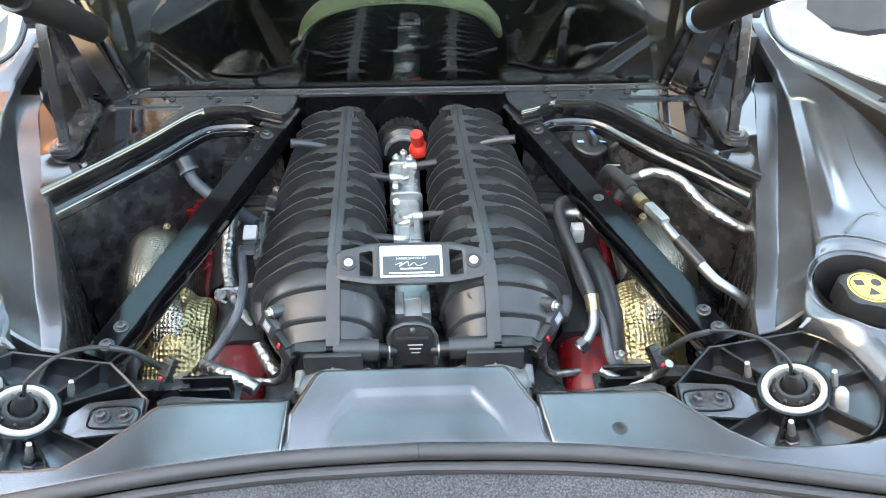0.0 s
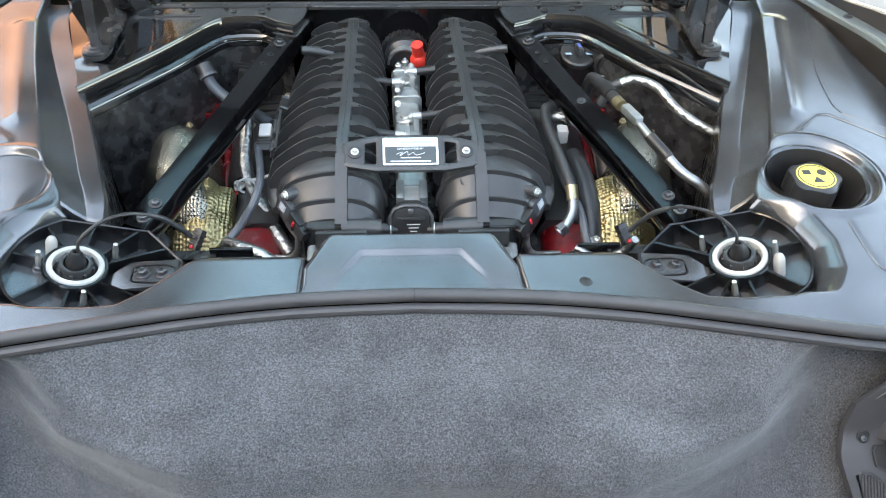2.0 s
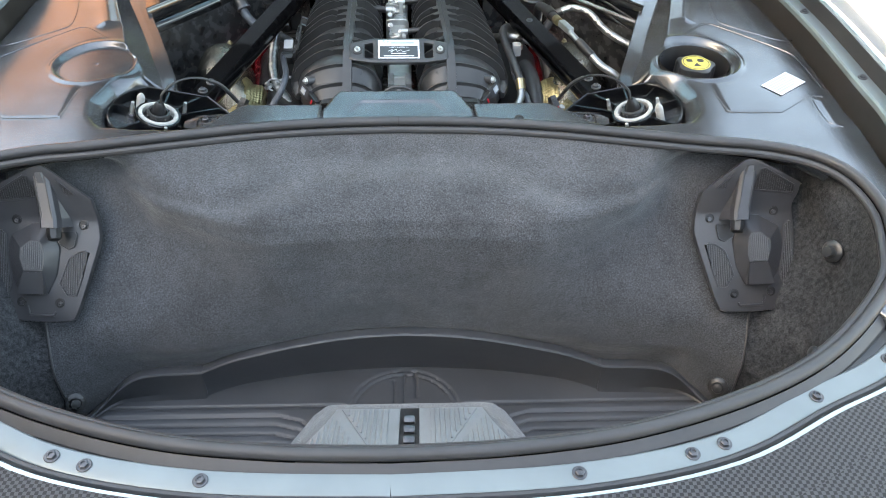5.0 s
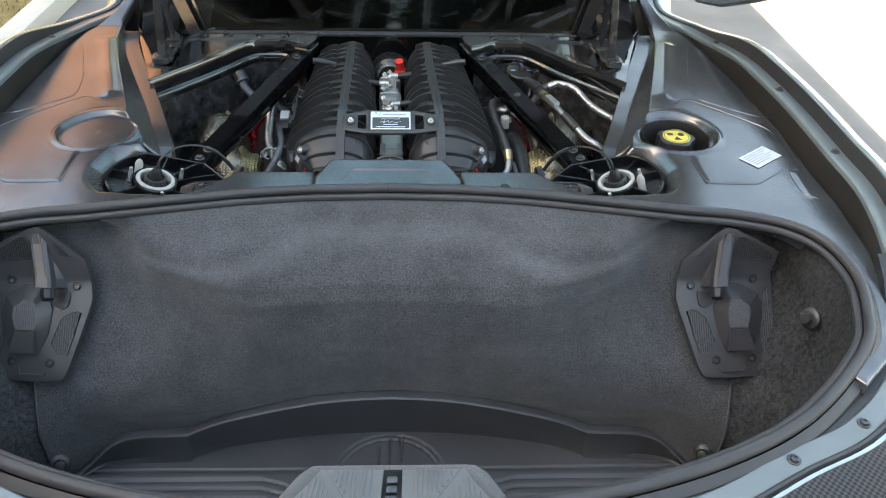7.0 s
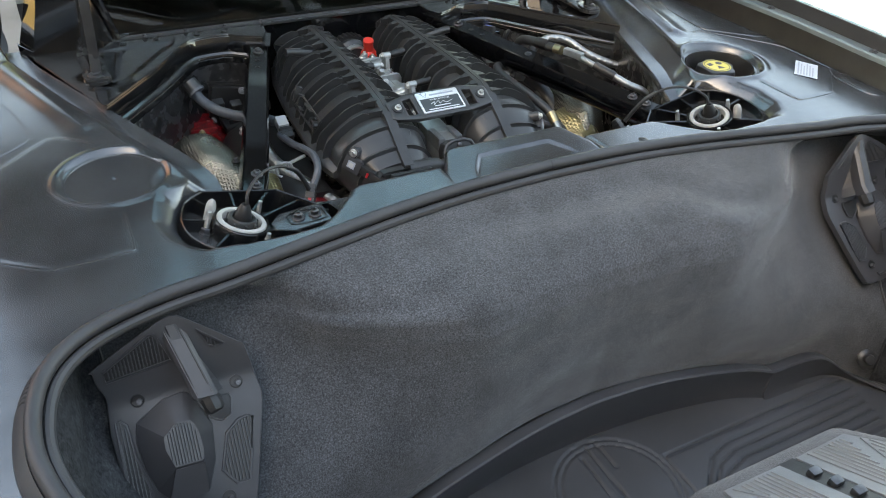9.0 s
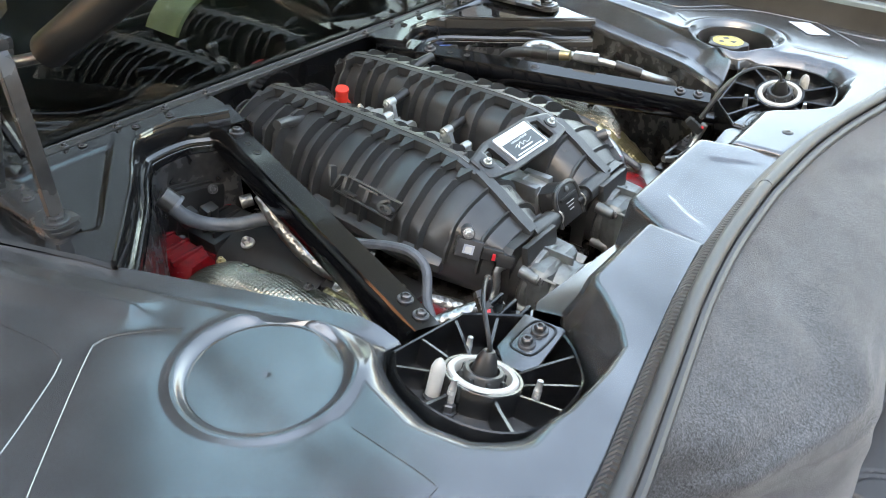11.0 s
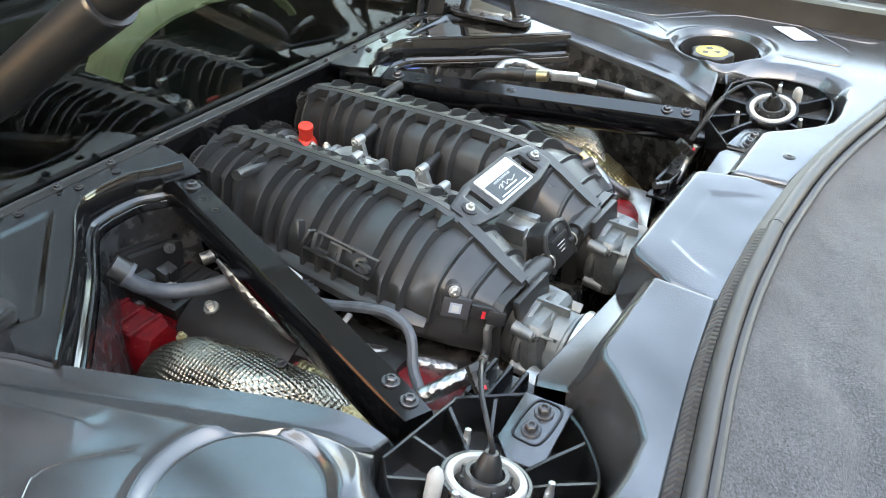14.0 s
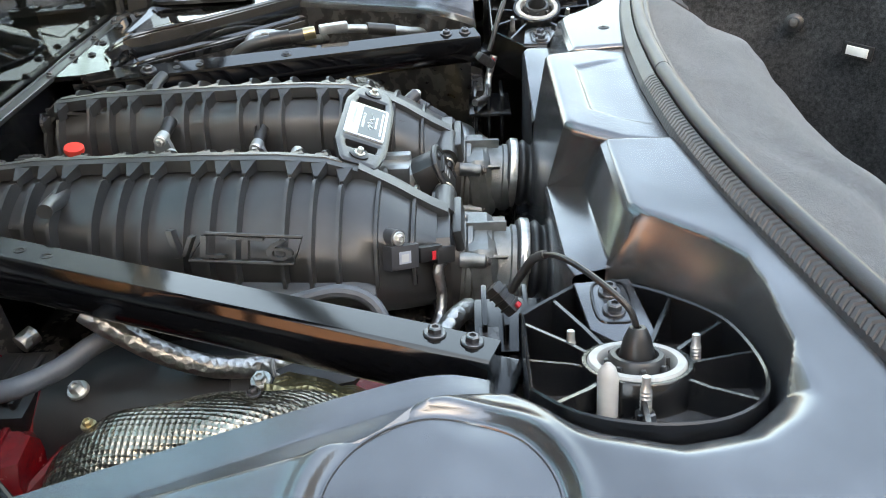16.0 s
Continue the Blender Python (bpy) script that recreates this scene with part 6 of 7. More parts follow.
for x in (-0.02, 0.02):
    part("side_block", box((0.014, 0.05, 0.03), (X0 + x, 0.236, 0.80), None, 0.003), ALU, valley)
pul = thing("pulley", (X0, 0.70, 0.7), "dark toothed drive pulley in front of the engine", "pulley")
prof = []
for k in range(120):
    a = 2 * math.pi * k / 120
    r = 0.052 + (0.0025 if (k // 2) % 2 else 0)
    prof.append((r * math.cos(a), r * math.sin(a)))
part("rim", loft([[(X0 + x, y, 0.79 + z) for x, z in prof] for y in (0.72, 0.74)]), PLASTIC_DARK, pul)
part("hub", lathe([(0.044, 0), (0.044, 0.02), (0.03, 0.03), (0.01, 0.03)], (X0, 0.72, 0.79), 40, (0, -1, 0.15)), PLASTIC, pul)
for k in range(10):
    a = math.pi * (k + 0.5) / 10
    part("vane", box((0.005, 0.02, 0.012), (X0 + 0.035 * math.cos(a), 0.693, 0.79 + 0.035 * math.sin(a)), Matrix.Rotation(-a, 3, "Y"), 0.001), ALU_DULL, pul)
rc = thing("red_cap", (X0 + 0.02, 0.675, 0.8), "bright red rubber terminal cap", "cap")
part("cap", lathe([(0.020, -0.012), (0.020, -0.004), (0.0165, 0.004), (0.0125, 0.008), (0.0118, 0.026), (0.0135, 0.030), (0.0125, 0.035), (0.004, 0.036)], (X0 + 0.030, 0.678, 0.812), 28, (-0.12, -0.22, 1)), REDCAP, rc)
cs = thing("centre_sensor", (X0, 0.21, 0.76), "black control module between the manifolds", "module")
hood = [(-0.034, 0.0), (-0.034, 0.045), (-0.027, 0.058), (-0.012, 0.064), (0.012, 0.064), (0.027, 0.058), (0.034, 0.045), (0.034, 0.0)]
hm = frame_at((X0 - 0.002, 0.178, 0.755), (1, 0, 0), (0, 0.45, 1))
part("body", prism([(x * 0.9, y) for x, y in hood], -0.006, 0.030, 0.003, hm), PLASTIC_DARK, cs)
part("hood_rim", tube([hm @ Vector((x, y, 0.028)) for x, y in hood], 0.0042, 8), PLASTIC, cs, "thick moulded edge round the module")
part("rib", box((0.046, 0.004, 0.006), hm @ Vector((0, 0.043, 0.031)), hm.to_3x3(), 0.001), PLASTIC, cs)
part("screw", lathe([(0.005, 0), (0.005, 0.003), (0.003, 0.004)], hm @ Vector((0, 0.055, 0.030)), 12, hm.to_3x3() @ Vector((0, 0, 1))), DARKBOLT, cs)
for k in range(3):
    part("print_bar", box((0.022 - 0.005 * k, 0.0016, 0.0006), hm @ Vector((0.004, 0.032 - 0.006 * k, 0.0303)), hm.to_3x3()), GREYPL, cs, "unreadable small print")


# ---- throttle bodies and ducts ----
def throttle(s):
    P = lambda x, y, z: Vector((X0 + s * x, y, z))
    ob = thing("throttle_body", P(0.118, 0.1, 0.72), "bare aluminium throttle body on the manifold's rear port", "throttle body", "throttle bodies")
    part("adapter", lathe([(0.058, 0), (0.058, 0.016)], P(0.118, 0.162, 0.727), 32, (0, -1, -0.1)), PLASTIC, ob)
    part("housing", lathe([(0.053, 0.014), (0.053, 0.02), (0.056, 0.022), (0.056, 0.028), (0.050, 0.031), (0.049, 0.045), (0.051, 0.047), (0.051, 0.052), (0.048, 0.055), (0.048, 0.076), (0.051, 0.078), (0.051, 0.088), (0.047, 0.092)], P(0.118, 0.162, 0.727), 40, (0, -1, -0.1)), THROTTLEM, ob)
    for a in (35, 145, 215, 325):
        q = P(0.118 + 0.059 * math.cos(radians(a)), 0.146, 0.727 + 0.059 * math.sin(radians(a)))
        part("lug", lathe([(0.0095, 0), (0.0095, 0.03), (0.008, 0.032)], q, 16, (0, -1, -0.1)), THROTTLEM, ob)
        bolt("bolt", q + Vector((0, -0.033, -0.003)), ob, 0.0058, (0, -1, -0.1), DARKBOLT, 0.006)
    for a in (40, 90, 140):
        q = P(0.118 + 0.053 * math.cos(radians(a)), 0.112, 0.724 + 0.053 * math.sin(radians(a)))
        part("web", box((0.004, 0.05, 0.014), q, Matrix.Rotation(-s * (radians(a) - math.pi / 2), 3, "Y"), 0.001), THROTTLEM, ob)
    part("housing_block", box((0.108, 0.044, 0.102), P(0.118, 0.118, 0.723), Matrix.Rotation(-0.1, 3, "X"), 0.022, 3), THROTTLEM, ob, "square cast housing")
    part("top_cover", box((0.085, 0.012, 0.03), P(0.118, 0.146, 0.783), Matrix.Rotation(-0.15, 3, "X"), 0.004), PLASTIC, ob)
    part("motor", lathe([(0.02, 0), (0.02, 0.035), (0.016, 0.038), (0.008, 0.038), (0.007, 0.034)], P(0.185, 0.11, 0.70), 24, (0.2 * s, -1, -0.1)), ALU_DULL, ob)
    du = thing("intake_duct", P(0.118, 0.05, 0.70), "black corrugated rubber intake duct with a steel clamp", "duct", "intake ducts")
    ring = []
    for k in range(26):
        y = 0.078 - k * 0.0035
        ring.append((0.047 + 0.004 * math.sin(k * 1.15) + (0.002 if k > 20 else 0), (0.078 - y)))
    part("bellows", lathe(ring, P(0.118, 0.078, 0.728), 40, (0, -1, -0.1)), HOSEB, du, angle=70)
    part("clamp", lathe([(0.052, 0.004), (0.0525, 0.005), (0.0525, 0.014), (0.052, 0.015)], P(0.118, 0.078, 0.728), 48, (0, -1, -0.1)), ZINC, du, "steel hose clamp")
    part("clamp_screw", lathe([(0.006, 0), (0.006, 0.022), (0.004, 0.024)], P(0.155, 0.066, 0.757), 10, (s, 0, -0.8)), ZINC, du)


for s in (1, -1):
    throttle(s)


# ---- sensors on the manifold flanks ----
def map_sensor(s):
    P = lambda x, y, z: Vector((X0 + s * x, y, z))
    ob = thing("pressure_sensor", P(0.205, 0.21, 0.79), "black pressure sensor with a pale label and red clip", "sensor", "pressure sensors")
    m = frame_at(P(0.208, 0.213, 0.797), (-s * 0.55, -0.75, -0.25), (-s * 0.42, -0.05, 0.9))
    zz = (m.to_3x3() @ Vector((0, 0, 1))).x * s
    if zz < 0:
        m = m @ Matrix.Diagonal((1, 1, -1, 1))
    ax = m.to_3x3() @ Vector((0, 0, 1))
    part("body", prism([(-0.02, -0.014), (0.018, -0.014), (0.018, 0.014), (-0.02, 0.014)], -0.006, 0.014, 0.003, m), TRIM, ob)
    lab = part("label", prism([(-0.010, -0.007), (0.006, -0.007), (0.006, 0.007), (-0.010, 0.007)], 0.014, 0.0146, 0, m), LABELINK, ob, "small grey printed label")
    part("label_print", prism([(-0.007, -0.005), (0.003, -0.005), (0.003, 0.004), (-0.007, 0.004)], 0.0146, 0.015, 0, m), GREYPL, lab)
    sock = part("socket", prism([(0.018, -0.009), (0.05, -0.009), (0.05, 0.009), (0.018, 0.009)], 0.001, 0.016, 0.003, m), PLASTIC_DARK, ob)
    part("clip", prism([(0.034, -0.007), (0.039, -0.007), (0.039, 0.003), (0.034, 0.003)], 0.016, 0.018, 0.0008, m), REDCLIP, sock, "red locking clip")
    part("plug", box((0.026, 0.02, 0.02), m @ Vector((0.055, -0.004, 0.007)), m.to_3x3().normalized(), 0.003), PLASTIC_DARK, ob)
    part("ear", lathe([(0.010, -0.012), (0.010, 0.010), (0.008, 0.011)], m @ Vector((-0.008, 0.022, 0)), 18, ax), TRIM, ob)
    bolt("bolt", m @ Vector((-0.008, 0.022, 0.011)), ob, 0.006, ax, ZINC, 0.006)
    q = m @ Vector((0.062, -0.01, 0.004))
    path = spline([q, (s * 0.192, 0.171, 0.765), (s * 0.198, 0.168, 0.735), (s * 0.215, 0.171, 0.715), (s * 0.25, 0.18, 0.708), (s * 0.30, 0.195, 0.69)], 8)
    part("foil_lead", tube(path, [0.006 + 0.0007 * (i % 2) for i in range(len(path))], 10), FOIL, ob, "foil-wrapped sensor lead", 60)


for s in (1, -1):
    map_sensor(s)


# ---- valve covers, coils and blocks low in the bay ----
for s in (1, -1):
    P = lambda x, y, z: (X0 + s * x, y, z)
    ob = thing("valve_cover", P(0.31, 0.42, 0.6), "red crackle-painted valve cover", "valve cover", "valve covers")
    rings = []
    for y, w, h in ((0.13, 0.45, -0.05), (0.135, 0.65, -0.028), (0.145, 0.82, -0.012), (0.16, 0.94, -0.003), (0.18, 1, 0), (0.30, 1, 0.0), (0.42, 1, 0.0), (0.60, 1, 0), (0.70, 1, 0), (0.715, 0.8, -0.02)):
        prof = [(p[0], p[1]) for p in spline([(0.235, 0.60), (0.235, 0.675), (0.246, 0.702), (0.275, 0.714), (0.31, 0.71), (0.345, 0.69), (0.362, 0.66), (0.372, 0.60)], 4)]
        rings.append([P(0.30 + (x - 0.30) * w, y, z + h) for x, z in prof])
    part("cover", loft(rings), RED, ob)
    for y in (0.68,):
        part("raised_rib", box((0.09, 0.012, 0.012), P(0.30, y, 0.71), Matrix.Rotation(s * 0.15, 3, "Y"), 0.004), RED, ob)
    for y in (0.22, 0.30, 0.38):
        part("bolt_pad", lathe([(0.016, -0.03), (0.015, 0.004), (0.012, 0.007)], P(0.335, y, 0.692), 20, (s * 0.5, 0, 1)), RED, ob)
    for y in (0.21, 0.36, 0.557, 0.64):
        bolt("cover_bolt", P(0.325, y, 0.721 if y > 0.25 else 0.705), ob, 0.0085, (s * 0.35, 0, 1), ZINC, 0.012)
    lug = loft([[P(0.40 + dx * w, y, z) for dx, z in ((-0.04, 0.60), (-0.04, 0.70), (-0.025, 0.715), (0.02, 0.71), (0.035, 0.69), (0.04, 0.60))] for y, w in ((0.585, 0.7), (0.60, 1), (0.69, 1), (0.71, 0.8))])
    part("front_lug", lug, RED, ob, "red front end of the cover")
    for y in (0.615, 0.65, 0.685):
        part("raised_rib", box((0.06, 0.009, 0.012), P(0.40, y, 0.712), None, 0.003), RED, ob)
    part("outer_edge", tube([P(0.43, 0.60, 0.66), P(0.38, 0.56, 0.685), P(0.365, 0.45, 0.69), P(0.355, 0.30, 0.69), P(0.35, 0.2, 0.68)], 0.009, 8), RED, ob)
    cov = thing("coil_cover", P(0.33, 0.5, 0.66), "black plastic coil cover on the valve cover", "cover", "coil covers")
    part("shell", loft([[P(0.33 + (x - 0.33) * w, y, z) for x, z in ((0.232, 0.62), (0.234, 0.70), (0.248, 0.721), (0.318, 0.722), (0.352, 0.706), (0.372, 0.682), (0.40, 0.60))] for y, w in ((0.395, 0.8), (0.405, 0.93), (0.425, 1), (0.585, 1), (0.60, 0.9))]), PLASTIC_DARK, cov)
    part("narrow_end", loft([[P(x, y, z) for x, z in ((0.228, 0.62), (0.230, 0.70), (0.242, 0.724), (0.305 + e, 0.724), (0.325 + e, 0.712), (0.332 + e, 0.63))] for y, e in ((0.252, -0.016), (0.262, -0.004), (0.28, 0.0), (0.43, 0.006))]), PLASTIC_DARK, cov)
    part("shell_top", box((0.10, 0.11, 0.03), P(0.30, 0.665, 0.70), Matrix.Rotation(s * 0.1, 3, "Y"), 0.008), PLASTIC_DARK, cov)
    for k in range(4):
        part("rib", box((0.08, 0.006, 0.01), P(0.30, 0.625 + 0.026 * k, 0.716), None, 0.002), PLASTIC_DARK, cov)
mod = thing("ignition_module", (-0.315, 0.70, 0.68), "black ribbed electronics module at the engine's front corner", "module")
part("body", box((0.10, 0.07, 0.10), (-0.318, 0.712, 0.725), Matrix.Rotation(0.2, 3, "Y"), 0.008), PLASTIC_DARK, mod)
for k in range(4):
    part("rib", box((0.09, 0.005, 0.006), (-0.318, 0.69 + 0.014 * k, 0.777), Matrix.Rotation(0.2, 3, "Y"), 0.001), PLASTIC_DARK, mod)
for x, z in ((-0.35, 0.74), (-0.31, 0.73), (-0.285, 0.70)):
    plug = part("plug", box((0.026, 0.022, 0.03), (x, 0.668, z), Matrix.Rotation(0.3, 3, "X"), 0.004), PLASTIC, mod)
    part("plug_latch", box((0.012, 0.006, 0.018), (x, 0.656, z + 0.004), Matrix.Rotation(0.3, 3, "X"), 0.001), PLASTIC_DARK, plug)
for x, z in ((-0.365, 0.70), (-0.29, 0.765)):
    bolt("bolt", (x, 0.675, z), mod, 0.0065, (-0.3, -1, 0.5), DARKBOLT, 0.006)
part("engine_block", box((0.5, 0.55, 0.24), (X0, 0.42, 0.56), None, 0.02), DUSTY, shell)


# ---- heat shields ----
def heat_shield(s):
    P = lambda x, y, z: (X0 + s * x, y, z)
    ob = thing("heat_shield", P(0.42, 0.35, 0.6), "dimpled silver-gold exhaust heat shield", "heat shield", "exhaust heat shields")
    spine = [(0.455, 0.545, 0.70, 0.030, 0.05), (0.452, 0.52, 0.752, 0.055, 0.09), (0.448, 0.47, 0.783, 0.075, 0.12), (0.44, 0.40, 0.79, 0.082, 0.13), (0.425, 0.34, 0.782, 0.078, 0.13), (0.405, 0.285, 0.76, 0.07, 0.13), (0.39, 0.24, 0.71, 0.06, 0.11), (0.383, 0.205, 0.64, 0.052, 0.09), (0.38, 0.17, 0.57, 0.048, 0.08)]
    sp = spline(spine, 6)
    rings = []
    for k, (x, y, z, w, h) in enumerate(sp):
        ring = []
        for i in range(28):
            a = math.pi * (i / 27) * 1.25 - math.pi * 0.125
            wob = 1 + 0.05 * noise.noise(Vector((x * 14 + i * 0.35, y * 16, s * 3.0)))
            ring.append(P(x - math.cos(a) * w * wob, y, z - h + math.sin(a) * h * wob))
        rings.append(ring)
    part("shield", loft(rings, False, False), SHIELD, ob, angle=80)
    for k in (10, 24):
        x, y, z, w, h = sp[k]
        bolt("stud", P(x - 0.02, y, z - 0.003), ob, 0.0052, material=DARKBOLT if k > 12 else BRASS, h=0.007)
    q = Vector(P(0.358, 0.192, 0.69))
    d = Vector((s * 0.3 - s * 0.75, 0.05, 0.55)).normalized() if s < 0 else Vector((-0.75, -0.1, 0.55)).normalized()
    o2 = thing("oxygen_sensor", q, "oxygen sensor with a brass hex body and grey lead", "sensor", "oxygen sensors")
    part("hex", lathe([(0.017, -0.02), (0.017, 0.0), (0.012, 0.004)], q, 6, d), DARKBOLT, o2)
    part("tip", lathe([(0.010, 0.0), (0.010, 0.03), (0.0085, 0.032), (0.0085, 0.045)], q, 20, d), BRASS, o2, "brass sensor body")
    e = q + d * 0.045
    if s > 0:
        path = spline([e, e + d * 0.02, (0.300, 0.245, 0.752), (0.292, 0.30, 0.748), (0.286, 0.37, 0.745), (0.285, 0.43, 0.76)], 8)
    else:
        path = spline([e, e + d * 0.02, (-0.300, 0.217, 0.752), (-0.276, 0.238, 0.782), (-0.268, 0.27, 0.794), (-0.27, 0.31, 0.79), (-0.28, 0.37, 0.778), (-0.288, 0.42, 0.776)], 8)
    part("lead", tube(path, 0.0075, 10), HOSE, o2, "blue-grey sleeved lead")
    # crumpled golden foil below the dimpled dome
    rings = []
    for k in range(16):
        t = k / 15
        x, y, z, w = 0.378 + 0.012 * t, 0.34 - 0.2 * t, 0.755 - 0.12 * t * t, 0.05 + 0.014 * math.sin(t * 3)
        ring = []
        for i in range(22):
            a = math.pi * (i / 21) * 1.3 - math.pi * 0.15
            wob = 1 + 0.22 * noise.noise(Vector((i * 0.45, k * 0.5, 7.0 + s)))
            ring.append(P(x - math.cos(a) * w * wob, y, z - 0.06 + math.sin(a) * 0.06 * wob))
        rings.append(ring)
    part("foil_skirt", loft(rings, False, False), GOLDFOIL, ob, "crumpled golden foil skirt", 60)


for s in (1, -1):
    heat_shield(s)
ex = thing("exhaust_pipe", (X0, 0.16, 0.6), "bare exhaust pipe beside the engine", "exhaust pipe")
for s in (1, -1):
    part("pipe", tube(spline([(X0 + s * 0.37, 0.21, 0.66), (X0 + s * 0.33, 0.16, 0.685), (X0 + s * 0.29, 0.11, 0.66), (X0 + s * 0.27, 0.08, 0.6)], 6), 0.035, 20), ALU_DULL, ex)

# ---- hoses, leads and pipes ----
SKEW = 0.0
def hose(name, pts, r, material, label, category, group="", corrugated=0.0, n=8, ring=12):
    p = spline(pts, n)
    rr = [r + (corrugated if i % 2 else 0) for i in range(len(p))] if corrugated else r
    return solo(name, tube(p, rr, ring), material, label, category, group, angle=60)


# left flank
hose("foil_hose", [(-0.326, 0.53, 0.815), (-0.33, 0.505, 0.795), (-0.332, 0.46, 0.762), (-0.328, 0.405, 0.736), (-0.308, 0.35, 0.722), (-0.28, 0.30, 0.714), (-0.255, 0.25, 0.705), (-0.225, 0.205, 0.69)], 0.0125, FOIL, "crinkled foil-wrapped hose along the manifold", "hose", corrugated=0.0004, n=14, ring=14)
hose("heater_hose", [(-0.43, 0.618, 0.812), (-0.418, 0.606, 0.79), (-0.39, 0.592, 0.768), (-0.355, 0.562, 0.762), (-0.321, 0.532, 0.768), (-0.288, 0.50, 0.765)], 0.0115, HOSE, "thick blue-grey rubber hose", "hose")
conn = thing("connector", (-0.275, 0.40, 0.81), "pale grey and black electrical connector", "connector")
part("grey_half", box((0.024, 0.03, 0.024), (-0.288, 0.445, 0.785), Matrix.Rotation(0.3, 3, "X"), 0.004), GREYPL, conn, "pale grey connector half")
part("black_half", box((0.026, 0.032, 0.022), (-0.288, 0.415, 0.775), Matrix.Rotation(0.3, 3, "X"), 0.004), PLASTIC_DARK, conn)
for k in range(3):
    part("ridge", box((0.028, 0.003, 0.024), (-0.288, 0.422 - 0.007 * k, 0.778 - 0.003 * k), Matrix.Rotation(0.3, 3, "X"), 0.001), PLASTIC_DARK, conn)
tie = thing("cable_tie", (-0.335, 0.33, 0.74), "pale grey cable tie with a bracket", "cable tie")
part("loop", tube([(-0.318 + 0.017 * math.cos(a), 0.345, 0.735 + 0.017 * math.sin(a)) for a in np.linspace(0, 2 * math.pi, 20, endpoint=False)], 0.0025, 6, True), GREYPL, tie)
part("tongue", box((0.04, 0.008, 0.004), (-0.29, 0.35, 0.75), Matrix.Rotation(-0.3, 3, "Y"), 0.001), GREYPL, tie)
hose("foil_hose", [(-0.33, 0.19, 0.735), (-0.305, 0.17, 0.745), (-0.27, 0.15, 0.75), (-0.24, 0.135, 0.74)], 0.0115, FOIL, "short foil-wrapped lead by the brace foot", "hose", corrugated=0.0004, n=12)
hose("coolant_pipe", [(-0.278, 0.65, 0.732), (-0.26, 0.64, 0.735)], 0.011, FOIL, "short foil-wrapped coolant pipe", "pipe", corrugated=0.0004)
hose("black_pipe", [(-0.53, 0.33, 0.62), (-0.49, 0.30, 0.66), (-0.46, 0.25, 0.665), (-0.47, 0.20, 0.62)], 0.02, HOSEB, "thick black rubber pipe by the wheelhouse", "pipe")
cl = thing("hose_fitting", (-0.43, 0.62, 0.81), "grey ring fitting where the hose leaves the wall", "fitting")
part("ring", tube([(-0.424, 0.612, 0.808), (-0.436, 0.628, 0.826)], 0.017, 18), PLASTIC, cl)
part("ring_edge", tube([(-0.4235, 0.6115, 0.807), (-0.426, 0.615, 0.811)], 0.019, 18), HOSE, cl, "pale ring edge")
for x, y in ((-0.33, 0.24), (-0.345, 0.18)):
    hose("wiring_loom", [(x, y + 0.22, 0.66), (x + 0.01, y + 0.1, 0.69), (x + 0.02, y, 0.67), (x + 0.05, y - 0.06, 0.62)], 0.011, HOSEB, "black taped wiring loom", "wiring loom", "wiring looms", 0.0008)

# right flank
oil = thing("oil_cap", (0.35, 0.69, 0.8), "black round oil filler cap with blue print", "filler cap")
oc = Vector((0.349, 0.688, 0.812))
tilt = (0.05, -0.25, 1)
part("disc", lathe([(0.036, -0.012), (0.038, -0.008), (0.038, 0.0), (0.035, 0.003), (0.01, 0.003)], oc, 40, tilt), PLASTIC, oil)
part("grip", box((0.011, 0.07, 0.018), oc + Vector((0, 0, 0.011)), Matrix.Rotation(-0.25, 3, "X"), 0.004), PLASTIC, oil)
part("grip_print", box((0.006, 0.03, 0.001), oc + Vector((0, -0.002, 0.0205)), Matrix.Rotation(-0.25, 3, "X")), BLUE, oil, "blue printed strip on the grip")
for x in (-0.022, 0.022):
    part("print_mark", box((0.012, 0.024, 0.0008), oc + Vector((x, -0.004, 0.0035)), Matrix.Rotation(-0.25, 3, "X")), PALEBLUE, oil, "pale blue printed mark")
part("neck", lathe([(0.03, -0.2), (0.03, -0.01)], oc, 28, tilt), PLASTIC_DARK, oil)
strap = thing("hose_clip", (0.40, 0.66, 0.79), "black plastic hose clip with a wire bail", "clip")
part("ring", tube([(0.40 + 0.016 * math.cos(a), 0.655, 0.805 + 0.02 * math.sin(a)) for a in np.linspace(0, 2 * math.pi, 20, endpoint=False)], 0.006, 8, True), PLASTIC_DARK, strap)
part("bail", tube([(0.37, 0.63, 0.76), (0.375, 0.64, 0.785), (0.415, 0.64, 0.785), (0.425, 0.62, 0.76)], 0.0025, 6), ZINC, strap)
fuel = thing("coolant_line", (0.40, 0.40, 0.8), "black hose with an aluminium quick coupling and tube", "pipe")
part("upper_hose", tube(spline([(0.345, 0.55, 0.80), (0.345, 0.525, 0.85), (0.352, 0.49, 0.865), (0.362, 0.45, 0.868), (0.372, 0.41, 0.872)], 8), 0.011, 14), HOSEB, fuel, "black rubber hose")
part("sleeve", tube([(0.358, 0.468, 0.868), (0.366, 0.435, 0.87)], 0.0135, 16), PLASTIC_DARK, fuel)
part("brass_end", tube([(0.371, 0.412, 0.872), (0.376, 0.392, 0.874)], [0.0112, 0.0105], 16), BRASS, fuel, "brass hose end")
part("coupling", box((0.016, 0.05, 0.016), (0.388, 0.362, 0.876), Matrix.Rotation(0.36, 3, "Z"), 0.003), ALU_DULL, fuel, "aluminium quick coupling")
